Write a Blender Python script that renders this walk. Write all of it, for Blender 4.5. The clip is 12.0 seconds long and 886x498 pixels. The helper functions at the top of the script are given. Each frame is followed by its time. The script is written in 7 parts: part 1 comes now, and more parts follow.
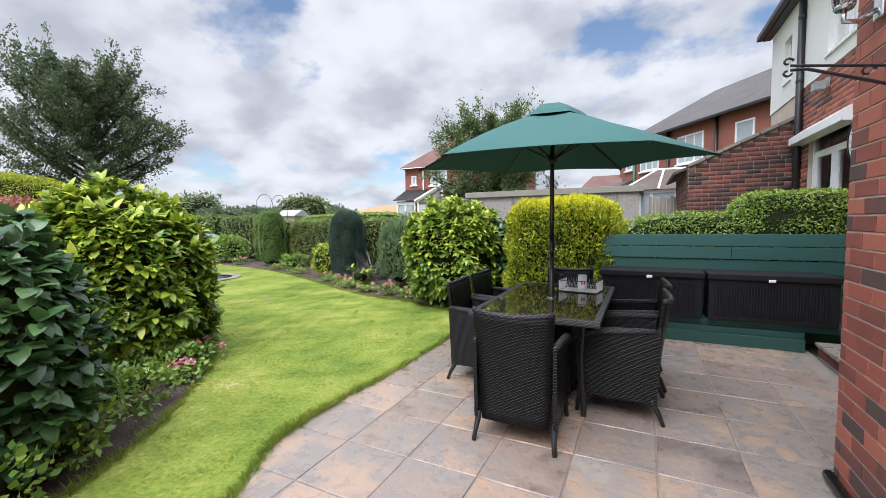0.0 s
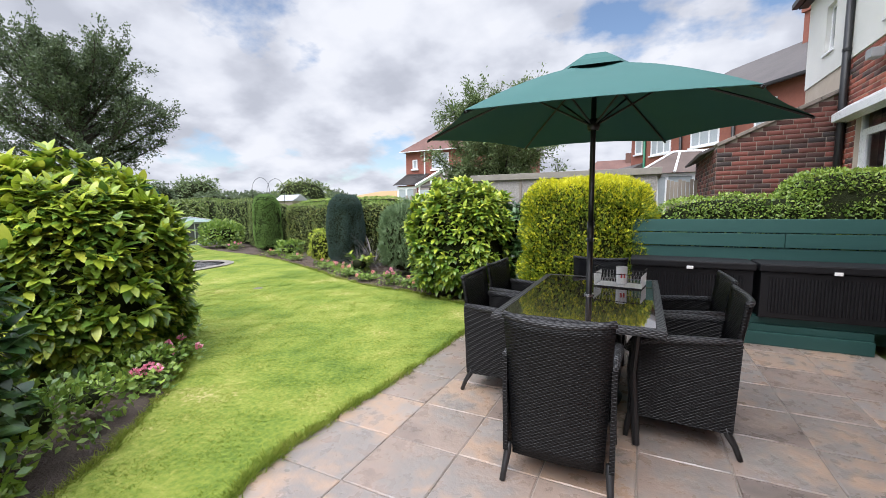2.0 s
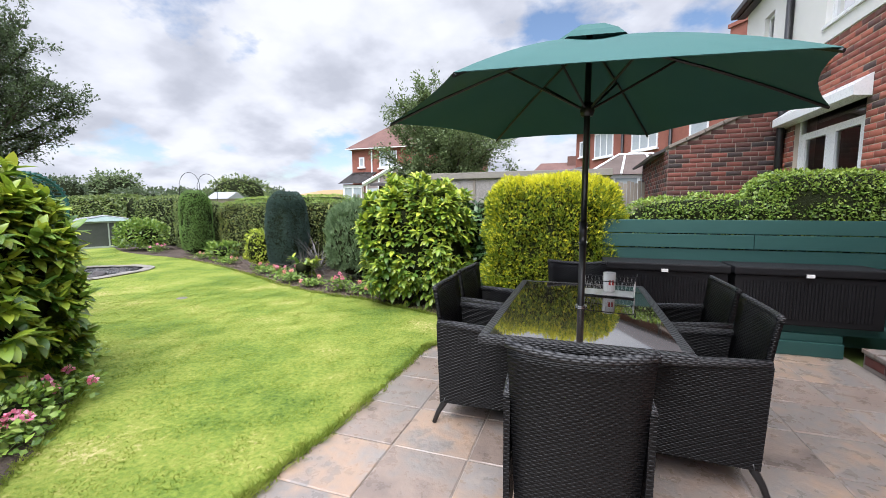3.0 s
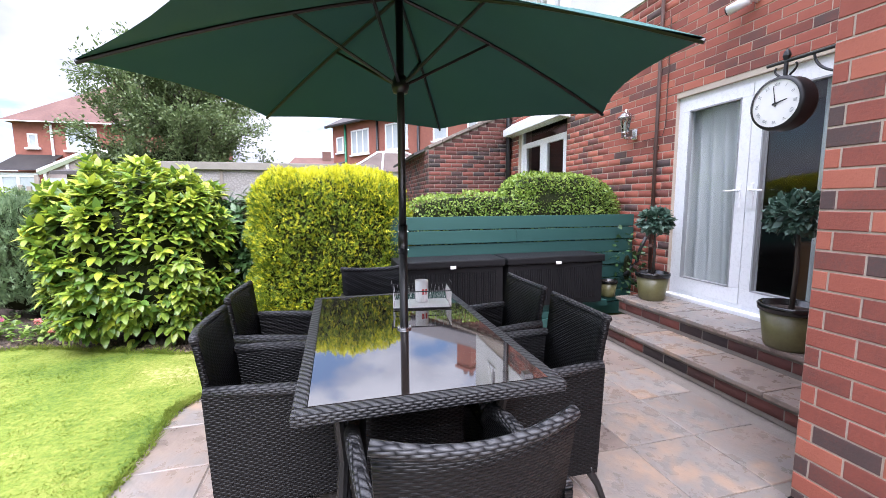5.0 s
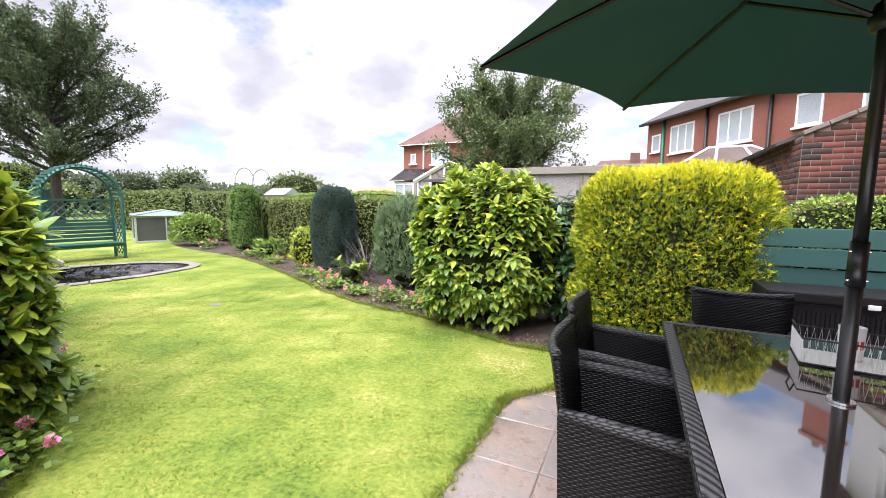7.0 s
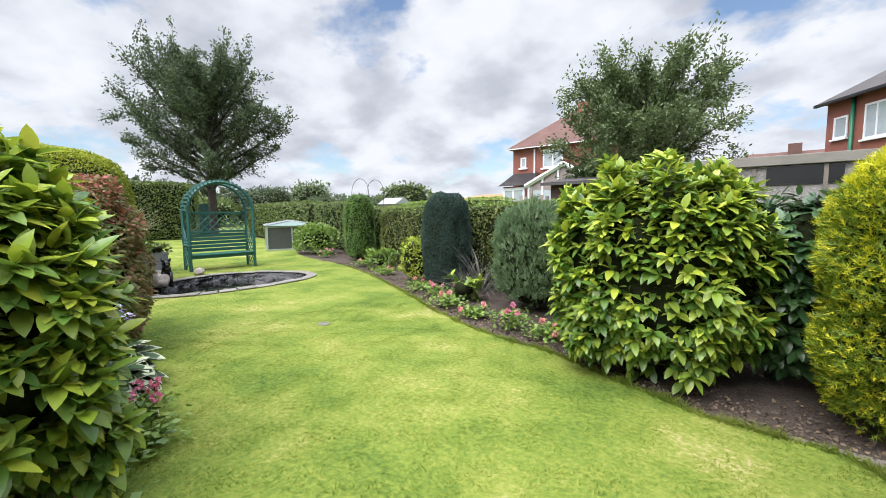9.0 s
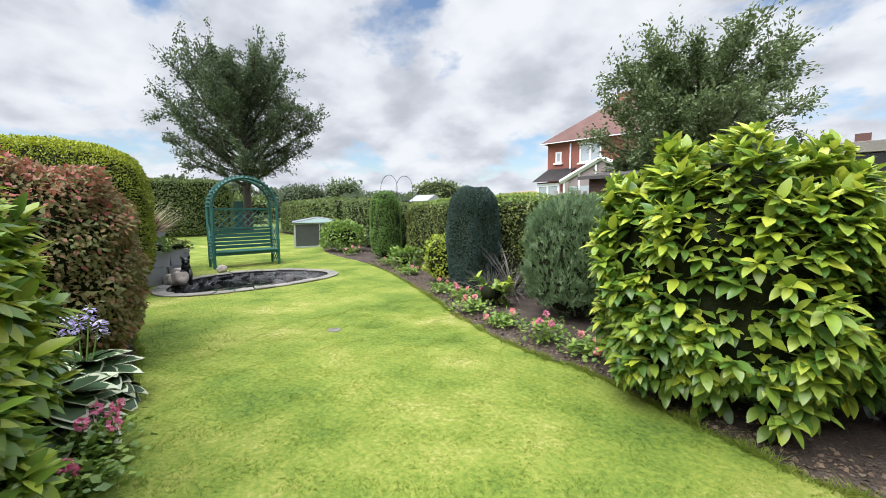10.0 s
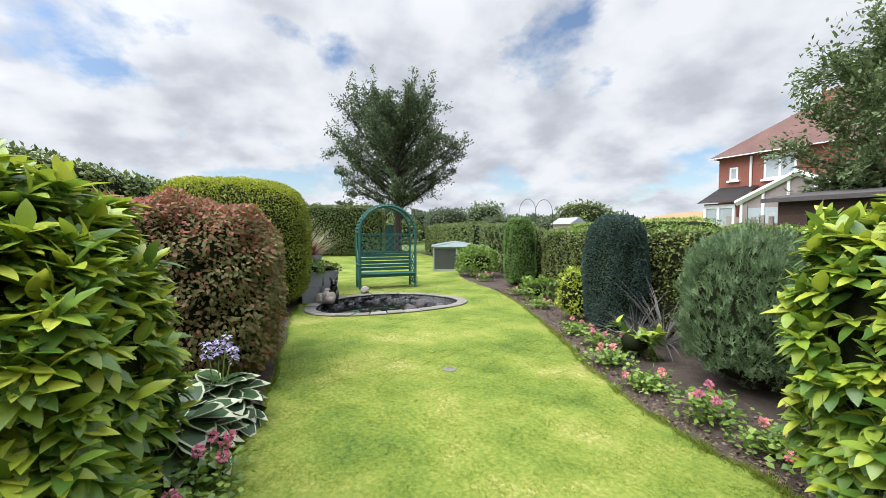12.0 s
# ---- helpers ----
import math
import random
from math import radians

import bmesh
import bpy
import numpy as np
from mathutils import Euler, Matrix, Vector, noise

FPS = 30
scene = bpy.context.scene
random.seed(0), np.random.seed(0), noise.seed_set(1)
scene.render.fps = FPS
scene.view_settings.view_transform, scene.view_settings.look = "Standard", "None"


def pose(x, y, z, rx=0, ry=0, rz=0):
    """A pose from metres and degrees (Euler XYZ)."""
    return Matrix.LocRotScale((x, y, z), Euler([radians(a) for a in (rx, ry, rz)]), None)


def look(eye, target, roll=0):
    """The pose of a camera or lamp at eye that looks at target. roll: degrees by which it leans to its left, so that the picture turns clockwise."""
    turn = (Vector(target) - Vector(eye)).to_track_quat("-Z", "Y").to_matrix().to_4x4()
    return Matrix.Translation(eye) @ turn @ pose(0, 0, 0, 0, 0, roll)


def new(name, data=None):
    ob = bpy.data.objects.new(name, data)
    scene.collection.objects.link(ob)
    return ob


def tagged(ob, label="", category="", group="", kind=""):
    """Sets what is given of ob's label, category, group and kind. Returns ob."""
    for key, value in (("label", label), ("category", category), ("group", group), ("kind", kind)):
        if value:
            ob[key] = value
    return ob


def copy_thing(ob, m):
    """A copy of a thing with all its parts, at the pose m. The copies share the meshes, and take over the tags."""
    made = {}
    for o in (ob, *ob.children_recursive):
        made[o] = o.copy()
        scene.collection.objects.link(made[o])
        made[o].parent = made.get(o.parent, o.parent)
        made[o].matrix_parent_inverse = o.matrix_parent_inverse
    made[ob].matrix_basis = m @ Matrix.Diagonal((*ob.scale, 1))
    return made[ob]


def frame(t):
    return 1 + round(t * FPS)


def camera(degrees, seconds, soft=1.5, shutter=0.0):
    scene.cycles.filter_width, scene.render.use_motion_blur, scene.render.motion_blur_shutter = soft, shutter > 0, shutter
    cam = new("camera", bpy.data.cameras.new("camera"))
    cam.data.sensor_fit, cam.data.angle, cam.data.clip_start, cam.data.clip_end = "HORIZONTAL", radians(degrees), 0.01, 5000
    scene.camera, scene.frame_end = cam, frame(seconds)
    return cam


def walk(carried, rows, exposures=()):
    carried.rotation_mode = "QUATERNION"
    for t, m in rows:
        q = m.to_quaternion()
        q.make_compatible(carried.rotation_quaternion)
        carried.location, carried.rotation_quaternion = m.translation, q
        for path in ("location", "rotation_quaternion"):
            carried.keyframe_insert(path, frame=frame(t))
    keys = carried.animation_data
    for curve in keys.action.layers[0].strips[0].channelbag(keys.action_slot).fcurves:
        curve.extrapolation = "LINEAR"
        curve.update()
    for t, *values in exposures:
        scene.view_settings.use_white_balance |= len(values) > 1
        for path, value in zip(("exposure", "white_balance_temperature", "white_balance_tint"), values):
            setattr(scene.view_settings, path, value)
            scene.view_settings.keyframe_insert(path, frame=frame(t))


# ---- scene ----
cam = camera(95.0, 12.0, soft=0.6)
PATH = [
    (0, (1.812, 1.026, 1.408), (0.931, 2.816, 1.273), -0.8),
    (0.5, (1.784, 0.975, 1.38), (0.894, 2.757, 1.2), -1.0),
    (1, (1.708, 1.116, 1.367), (0.803, 2.888, 1.166), -0.9),
    (1.5, (1.605, 1.348, 1.375), (0.694, 3.118, 1.175), -0.8),
    (2, (1.448, 1.533, 1.369), (0.568, 3.317, 1.165), -0.6),
    (2.5, (1.239, 1.749, 1.353), (0.437, 3.57, 1.156), -0.4),
    (2.7, (1.176, 1.821, 1.351), (0.428, 3.665, 1.151), -0.2),
    (4.3, (0.873, 2.456, 1.36), (0.987, 4.44, 1.134), -0.8),
    (4.5, (0.833, 2.5, 1.367), (1.079, 4.472, 1.14), -0.6),
    (5, (0.809, 2.566, 1.37), (1.311, 4.489, 1.14), -0.3),
    (5.5, (0.807, 2.588, 1.363), (1.342, 4.501, 1.132), 0.3),
    (6, (0.751, 2.639, 1.333), (0.993, 4.611, 1.096), 0.8),
    (6.5, (0.637, 2.731, 1.332), (0.335, 4.693, 1.09), 0.9),
    (7, (0.495, 2.856, 1.358), (-0.359, 4.652, 1.143), 0.6),
    (7.5, (0.314, 2.943, 1.373), (-0.818, 4.581, 1.185), 0.3),
    (9.3, (-0.309, 3.7, 1.356), (-1.609, 5.207, 1.164), -0.6),
    (9.5, (-0.355, 3.793, 1.349), (-1.672, 5.285, 1.149), -0.7),
    (10, (-0.528, 4.057, 1.333), (-1.93, 5.47, 1.139), -0.5),
    (10.5, (-0.607, 4.238, 1.348), (-2.132, 5.519, 1.169), -0.2),
    (11, (-0.666, 4.389, 1.378), (-2.318, 5.505, 1.226), 0.1),
    (11.5, (-0.704, 4.435, 1.422), (-2.453, 5.398, 1.304), 0.2),
    (12, (-0.713, 4.449, 1.46), (-2.517, 5.308, 1.375), 0.0),
]
walk(cam, [(t, look(eye, target, roll)) for t, eye, target, roll in PATH], exposures=[
    (0.0, 0.68, 6250, 12), (1.5, 0.7, 6300, 12), (2.5, 0.78, 6300, 12), (4.3, 1.15, 6000, 17), (5.5, 1.5, 6000, 20), (6.0, 1.4, 6150, 21), (6.5, 1.25, 6350, 21), (7.0, 1.18, 6450, 18),
    (7.7, 0.98, 6350, 13), (9.5, 0.75, 6350, 10), (10.5, 0.7, 6400, 9), (12.0, 0.7, 6400, 9)])

# ---- world, sun ----
SUN_EL, SUN_AZ = 58.0, 182.0  # degrees; azimuth clockwise from +y


def build_world():
    world = bpy.data.worlds.new("sky")
    scene.world = world
    world.use_nodes = True
    nt = world.node_tree
    nt.nodes.clear()
    L = nt.links.new
    out = nt.nodes.new("ShaderNodeOutputWorld")
    bg = nt.nodes.new("ShaderNodeBackground")
    sky = nt.nodes.new("ShaderNodeTexSky")
    sky.sky_type, sky.sun_disc = "NISHITA", False
    sky.sun_elevation, sky.sun_rotation = radians(SUN_EL), radians(SUN_AZ)
    scale = nt.nodes.new("ShaderNodeVectorMath")
    scale.operation = "SCALE"
    scale.inputs["Scale"].default_value = 0.10
    L(sky.outputs[0], scale.inputs[0])
    # cloud layer: the direction carried onto a flat sheet overhead
    tc = nt.nodes.new("ShaderNodeTexCoord")
    sep = nt.nodes.new("ShaderNodeSeparateXYZ")
    L(tc.outputs["Generated"], sep.inputs[0])
    lift = nt.nodes.new("ShaderNodeMath")
    lift.operation = "MAXIMUM"
    lift.inputs[1].default_value = 0.0
    L(sep.outputs["Z"], lift.inputs[0])
    add = nt.nodes.new("ShaderNodeMath")
    add.inputs[1].default_value = 0.36
    L(lift.outputs[0], add.inputs[0])
    comb = nt.nodes.new("ShaderNodeCombineXYZ")
    for axis in "XY":
        d = nt.nodes.new("ShaderNodeMath")
        d.operation = "DIVIDE"
        L(sep.outputs[axis], d.inputs[0])
        L(add.outputs[0], d.inputs[1])
        L(d.outputs[0], comb.inputs[axis])

    def fbm(scale_, detail, offset, rough=0.55):
        mp = nt.nodes.new("ShaderNodeMapping")
        mp.inputs["Location"].default_value = offset
        L(comb.outputs[0], mp.inputs["Vector"])
        n = nt.nodes.new("ShaderNodeTexNoise")
        n.inputs["Scale"].default_value, n.inputs["Detail"].default_value = scale_, detail
        n.inputs["Roughness"].default_value = rough
        L(mp.outputs[0], n.inputs["Vector"])
        return n

    def ramp(stops):
        r = nt.nodes.new("ShaderNodeValToRGB")
        e = r.color_ramp.elements
        while len(e) < len(stops):
            e.new(0.5)
        for el, (p, c) in zip(e, stops):
            el.position, el.color = p, (*c, 1)
        return r

    cover = ramp([(0.36, (0, 0, 0)), (0.44, (1, 1, 1))])
    L(fbm(1.9, 7, (3.4, 1.7, 0)).outputs[0], cover.inputs[0])
    tone = ramp([(0.33, (0.335, 0.35, 0.39)), (0.43, (0.40, 0.415, 0.455)), (0.52, (0.485, 0.50, 0.535)), (0.63, (0.55, 0.56, 0.585))])
    L(fbm(3.6, 6, (8.1, 2.2, 0), 0.48).outputs[0], tone.inputs[0])
    mix = nt.nodes.new("ShaderNodeMix")
    mix.data_type = "RGBA"
    L(cover.outputs[0], mix.inputs["Factor"])
    L(scale.outputs[0], mix.inputs["A"])
    L(tone.outputs[0], mix.inputs["B"])
    # thin cloud glows towards the veiled sun
    dot = nt.nodes.new("ShaderNodeVectorMath")
    dot.operation = "DOT_PRODUCT"
    az, el = radians(SUN_AZ), radians(SUN_EL)
    dot.inputs[1].default_value = (math.sin(az) * math.cos(el), math.cos(az) * math.cos(el), math.sin(el))
    L(tc.outputs["Generated"], dot.inputs[0])
    glow = nt.nodes.new("ShaderNodeMapRange")
    glow.interpolation_type = "SMOOTHSTEP"
    for k, v in (("From Min", 0.3), ("From Max", 1.0), ("To Min", 1.0), ("To Max", 2.4)):
        glow.inputs[k].default_value = v
    L(dot.outputs["Value"], glow.inputs["Value"])
    lit = nt.nodes.new("ShaderNodeVectorMath")
    lit.operation = "SCALE"
    L(mix.outputs["Result"], lit.inputs[0])
    # a clouded sky is brightest overhead
    crown = nt.nodes.new("ShaderNodeMapRange")
    crown.interpolation_type = "SMOOTHSTEP"
    for k, v in (("From Min", 0.42), ("From Max", 1.0), ("To Min", 1.0), ("To Max", 2.6)):
        crown.inputs[k].default_value = v
    L(sep.outputs["Z"], crown.inputs["Value"])
    both = nt.nodes.new("ShaderNodeMath")
    both.operation = "MULTIPLY"
    L(glow.outputs["Result"], both.inputs[0])
    L(crown.outputs["Result"], both.inputs[1])
    L(both.outputs[0], lit.inputs["Scale"])
    L(lit.outputs[0], bg.inputs["Color"])
    bg.inputs["Strength"].default_value = 1.0
    L(bg.outputs[0], out.inputs[0])


build_world()
sun = new("sun", bpy.data.lights.new("sun", "SUN"))
sun.data.energy, sun.data.angle, sun.data.color = 2.1, radians(50), (1.0, 0.975, 0.94)
_az, _el = radians(SUN_AZ), radians(SUN_EL)
_s = Vector((math.sin(_az) * math.cos(_el), math.cos(_az) * math.cos(_el), math.sin(_el)))
sun.matrix_world = look(_s * 60, (0, 0, 0))

# ---- materials ----
def _ramp(nt, stops):
    r = nt.nodes.new("ShaderNodeValToRGB")
    e = r.color_ramp.elements
    while len(e) < len(stops):
        e.new(0.5)
    for el, (p, c) in zip(e, stops):
        el.position, el.color = p, (*c, 1)
    return r


def _noise(nt, vec, scale, detail=4.0, rough=0.6, stretch=(1, 1, 1)):
    mp = nt.nodes.new("ShaderNodeMapping")
    mp.inputs["Scale"].default_value = stretch
    nt.links.new(vec, mp.inputs["Vector"])
    n = nt.nodes.new("ShaderNodeTexNoise")
    n.inputs["Scale"].default_value, n.inputs["Detail"].default_value, n.inputs["Roughness"].default_value = scale, detail, rough
    nt.links.new(mp.outputs[0], n.inputs["Vector"])
    return n.outputs[0]


def _math(nt, op, a, b):
    m = nt.nodes.new("ShaderNodeMath")
    m.operation = op
    for i, v in enumerate((a, b)):
        if isinstance(v, (int, float)):
            m.inputs[i].default_value = v
        else:
            nt.links.new(v, m.inputs[i])
    return m.outputs[0]


def surf(name, cols, scale=4.0, fine=60.0, fmix=0.35, rough=0.7, bump=0.3, depth=0.004, metal=0.0, vary="", amount=0.25,
         stretch=(1, 1, 1), spec=0.5, rvar=0.12, translucent=0.0, contrast=2.0):
    """A procedural surface: a ramp of colours driven by noise at two scales, with bump, and a change of tone from piece to piece."""
    m = bpy.data.materials.new(name)
    m.use_nodes = True
    nt = m.node_tree
    b = nt.nodes["Principled BSDF"]
    L = nt.links.new
    tc = nt.nodes.new("ShaderNodeTexCoord").outputs["Object"]
    rnd = None
    if vary == "object":
        rnd = nt.nodes.new("ShaderNodeObjectInfo").outputs["Random"]
        off = nt.nodes.new("ShaderNodeVectorMath")
        off.operation = "ADD"
        L(tc, off.inputs[0])
        L(_math(nt, "MULTIPLY", rnd, 37.0), off.inputs[1])
        tc = off.outputs[0]
    elif vary == "island":
        rnd = nt.nodes.new("ShaderNodeNewGeometry").outputs["Random Per Island"]
    n1, n2 = _noise(nt, tc, scale, 3.0, 0.6, stretch), _noise(nt, tc, fine, 4.0, 0.65, stretch)
    f = _math(nt, "ADD", _math(nt, "MULTIPLY", n1, 1 - fmix), _math(nt, "MULTIPLY", n2, fmix))
    f = _math(nt, "ADD", _math(nt, "MULTIPLY", _math(nt, "SUBTRACT", f, 0.5), contrast), 0.5)
    if rnd is not None:
        f = _math(nt, "ADD", _math(nt, "MULTIPLY", f, 1 - amount), _math(nt, "MULTIPLY", rnd, amount))
    n = len(cols)
    r = _ramp(nt, [(i / max(1, n - 1), c) for i, c in enumerate(cols)])
    L(f, r.inputs[0])
    L(r.outputs[0], b.inputs["Base Color"])
    L(_math(nt, "ADD", _math(nt, "MULTIPLY", n2, rvar * 2), rough - rvar), b.inputs["Roughness"])
    b.inputs["Metallic"].default_value = metal
    b.inputs["Specular IOR Level"].default_value = spec
    if bump:
        bp = nt.nodes.new("ShaderNodeBump")
        bp.inputs["Strength"].default_value, bp.inputs["Distance"].default_value = bump, depth
        L(_math(nt, "ADD", n2, _math(nt, "MULTIPLY", n1, 0.7)), bp.inputs["Height"])
        L(bp.outputs[0], b.inputs["Normal"])
    if translucent:
        t = nt.nodes.new("ShaderNodeBsdfTranslucent")
        L(r.outputs[0], t.inputs["Color"])
        mx = nt.nodes.new("ShaderNodeMixShader")
        mx.inputs[0].default_value = translucent
        L(b.outputs[0], mx.inputs[1])
        L(t.outputs[0], mx.inputs[2])
        L(mx.outputs[0], nt.nodes["Material Output"].inputs["Surface"])
    return m


def weave(name, dark, light):
    """Flat plastic wicker: rows of over-and-under strands."""
    m = bpy.data.materials.new(name)
    m.use_nodes = True
    nt = m.node_tree
    b = nt.nodes["Principled BSDF"]
    L = nt.links.new
    sep = nt.nodes.new("ShaderNodeSeparateXYZ")
    L(nt.nodes.new("ShaderNodeTexCoord").outputs["Object"], sep.inputs[0])
    u = _math(nt, "ADD", sep.outputs["X"], sep.outputs["Y"])
    v = sep.outputs["Z"]
    row = _math(nt, "FLOOR", _math(nt, "DIVIDE", v, 0.0092), 0)
    ph = _math(nt, "ADD", _math(nt, "DIVIDE", u, 0.036), _math(nt, "MULTIPLY", _math(nt, "MODULO", row, 2.0), 0.5))
    over = _math(nt, "ABSOLUTE", _math(nt, "SINE", _math(nt, "MULTIPLY", ph, math.pi), 0), 0)
    strand = _math(nt, "ABSOLUTE", _math(nt, "SINE", _math(nt, "MULTIPLY", _math(nt, "DIVIDE", v, 0.0092), math.pi), 0), 0)
    h = _math(nt, "MULTIPLY", _math(nt, "POWER", over, 1.1), _math(nt, "POWER", strand, 0.8))
    # Crowns paler, gaps darker: highlight and shade put into the strand colour.
    r = _ramp(nt, [(0.0, dark), (1.0, light)])
    L(h, r.inputs[0])
    L(r.outputs[0], b.inputs["Base Color"])
    b.inputs["Roughness"].default_value = 0.36
    b.inputs["Specular IOR Level"].default_value = 0.2
    bp = nt.nodes.new("ShaderNodeBump")
    bp.inputs["Strength"].default_value, bp.inputs["Distance"].default_value = 0.9, 0.003
    L(h, bp.inputs["Height"])
    L(bp.outputs[0], b.inputs["Normal"])
    return m


def glassy(name, tint=(0.9, 0.95, 0.95), rough=0.0):
    """Window glass: clear, with a mirror sheen that grows towards grazing."""
    m = bpy.data.materials.new(name)
    m.use_nodes = True
    nt = m.node_tree
    nt.nodes.remove(nt.nodes["Principled BSDF"])
    tr, gl, mx, fr = (nt.nodes.new(k) for k in ("ShaderNodeBsdfTransparent", "ShaderNodeBsdfGlossy", "ShaderNodeMixShader", "ShaderNodeFresnel"))
    tr.inputs[0].default_value = (*tint, 1)
    gl.inputs["Roughness"].default_value = rough
    fr.inputs["IOR"].default_value = 1.65
    nt.links.new(fr.outputs[0], mx.inputs[0])
    nt.links.new(tr.outputs[0], mx.inputs[1])
    nt.links.new(gl.outputs[0], mx.inputs[2])
    nt.links.new(mx.outputs[0], nt.nodes["Material Output"].inputs["Surface"])
    return m


M = {}
M["turf"] = surf("lawn_turf", [(0.05, 0.095, 0.015), (0.11, 0.165, 0.024), (0.17, 0.22, 0.034), (0.24, 0.265, 0.055), (0.40, 0.345, 0.15)], 1.1, 30, 0.42, 0.9, 0.8, 0.02, spec=0.2, contrast=3.0)
M["blade"] = surf("grass_blade", [(0.085, 0.145, 0.022), (0.135, 0.20, 0.027), (0.195, 0.25, 0.036), (0.26, 0.29, 0.058), (0.42, 0.37, 0.15)], 1.1, 30, 0.42, 0.8, 0, vary="island", amount=0.3, translucent=0.5, spec=0.15, contrast=3.0)
M["soil"] = surf("garden_soil", [(0.042, 0.032, 0.026), (0.095, 0.073, 0.06), (0.17, 0.138, 0.115)], 3, 55, 0.5, 0.95, 1.0, 0.03, spec=0.2)
M["field"] = surf("meadow_ground", [(0.07, 0.11, 0.025), (0.11, 0.15, 0.04), (0.16, 0.17, 0.06)], 0.08, 2, 0.4, 0.95, 0.2, 0.02, spec=0.1)
M["wheat"] = surf("ripe_wheat", [(0.27, 0.175, 0.085), (0.34, 0.235, 0.125), (0.39, 0.28, 0.16)], 0.03, 0.8, 0.4, 0.95, 0.2, 0.02, spec=0.1, stretch=(1, 0.1, 1))
M["slab"] = surf("riven_sandstone", [(0.085, 0.068, 0.060), (0.16, 0.125, 0.107), (0.25, 0.19, 0.155), (0.20, 0.178, 0.162), (0.33, 0.23, 0.165), (0.235, 0.212, 0.196), (0.37, 0.295, 0.24)], 2.6, 9, 0.28, 0.30, 0.55, 0.010, vary="object", amount=0.5, rvar=0.2, contrast=2.7)
M["joint"] = surf("joint_mortar", [(0.15, 0.125, 0.105), (0.25, 0.215, 0.185)], 5, 90, 0.5, 0.9, 0.5)
M["mortar"] = surf("brick_mortar", [(0.40, 0.33, 0.26), (0.56, 0.48, 0.40)], 5, 120, 0.5, 0.9, 0.5)
BRICKS = [(0.055, 0.044, 0.045), (0.09, 0.055, 0.05), (0.21, 0.062, 0.045), (0.30, 0.082, 0.055), (0.345, 0.10, 0.065), (0.385, 0.12, 0.075), (0.42, 0.142, 0.09)]
M["brick"] = surf("red_brick", BRICKS, 6, 80, 0.45, 0.8, 0.5, 0.004, vary="object", amount=0.75)
M["brick_i"] = surf("red_brick_course", BRICKS, 6, 80, 0.45, 0.8, 0.5, 0.004, vary="island", amount=0.75)
M["brick_dark"] = surf("dark_brick_course", [(0.024, 0.02, 0.021), (0.042, 0.029, 0.028), (0.075, 0.031, 0.026), (0.125, 0.041, 0.032), (0.17, 0.053, 0.04), (0.215, 0.069, 0.05)], 6, 80, 0.45, 0.85, 0.5, 0.004, vary="island", amount=0.75)
M["mortar_dark"] = surf("dark_mortar", [(0.16, 0.13, 0.105), (0.28, 0.235, 0.195)], 5, 120, 0.5, 0.9, 0.5)
M["brick_far"] = surf("distant_brick", [(0.19, 0.066, 0.048), (0.26, 0.094, 0.066), (0.32, 0.128, 0.09)], 0.8, 9, 0.5, 0.85, 0.3, 0.01)
M["render"] = surf("white_render", [(0.62, 0.61, 0.58), (0.74, 0.73, 0.70), (0.80, 0.79, 0.77)], 0.7, 90, 0.4, 0.85, 0.5, 0.006)
M["upvc"] = surf("white_upvc", [(0.74, 0.75, 0.76), (0.82, 0.83, 0.84)], 2, 40, 0.3, 0.28, 0.03, rvar=0.05)
M["glass"] = glassy("window_glass")
M["curtain"] = surf("white_curtain", [(0.80, 0.81, 0.82), (0.90, 0.91, 0.92)], 3, 150, 0.4, 0.9, 0.2, translucent=0.2)
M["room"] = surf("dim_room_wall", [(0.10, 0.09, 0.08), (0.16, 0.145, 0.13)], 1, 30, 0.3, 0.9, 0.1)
M["oak"] = surf("brown_wood", [(0.16, 0.075, 0.03), (0.26, 0.13, 0.06)], 3, 40, 0.4, 0.5, 0.2, stretch=(1, 1, 0.15))
M["fence"] = surf("dark_green_paint", [(0.010, 0.048, 0.044), (0.017, 0.070, 0.062), (0.028, 0.092, 0.080)], 3, 60, 0.45, 0.6, 0.35, 0.003, vary="object", amount=0.35, stretch=(0.15, 1, 1))
M["bench"] = surf("sea_green_paint", [(0.016, 0.085, 0.070), (0.024, 0.115, 0.096), (0.04, 0.15, 0.125)], 3, 60, 0.45, 0.5, 0.25, 0.002, vary="object", amount=0.3)
M["wicker"] = weave("black_wicker", (0.002, 0.002, 0.0024), (0.011, 0.011, 0.012))
# Paler copy of the black wicker: highlights on rims and rails, in colour.
M["wicker_rim"] = weave("highlit_wicker_edge", (0.005, 0.005, 0.006), (0.075, 0.075, 0.078))
M["frame_black"] = surf("black_powder_coat", [(0.008, 0.008, 0.009), (0.018, 0.018, 0.019)], 5, 120, 0.4, 0.45, 0.1)
M["plastic"] = surf("black_resin_box", [(0.005, 0.005, 0.006), (0.011, 0.0105, 0.012)], 4, 200, 0.5, 0.55, 0.5, 0.002, spec=0.3)
M["fabric"] = surf("green_canvas", [(0.03, 0.098, 0.090), (0.04, 0.12, 0.11)], 2, 300, 0.5, 0.75, 0.15, 0.001, translucent=0.02, spec=0.25)
M["pole"] = surf("dark_bronze_metal", [(0.004, 0.004, 0.004), (0.010, 0.010, 0.010)], 5, 100, 0.4, 0.38, 0.05)
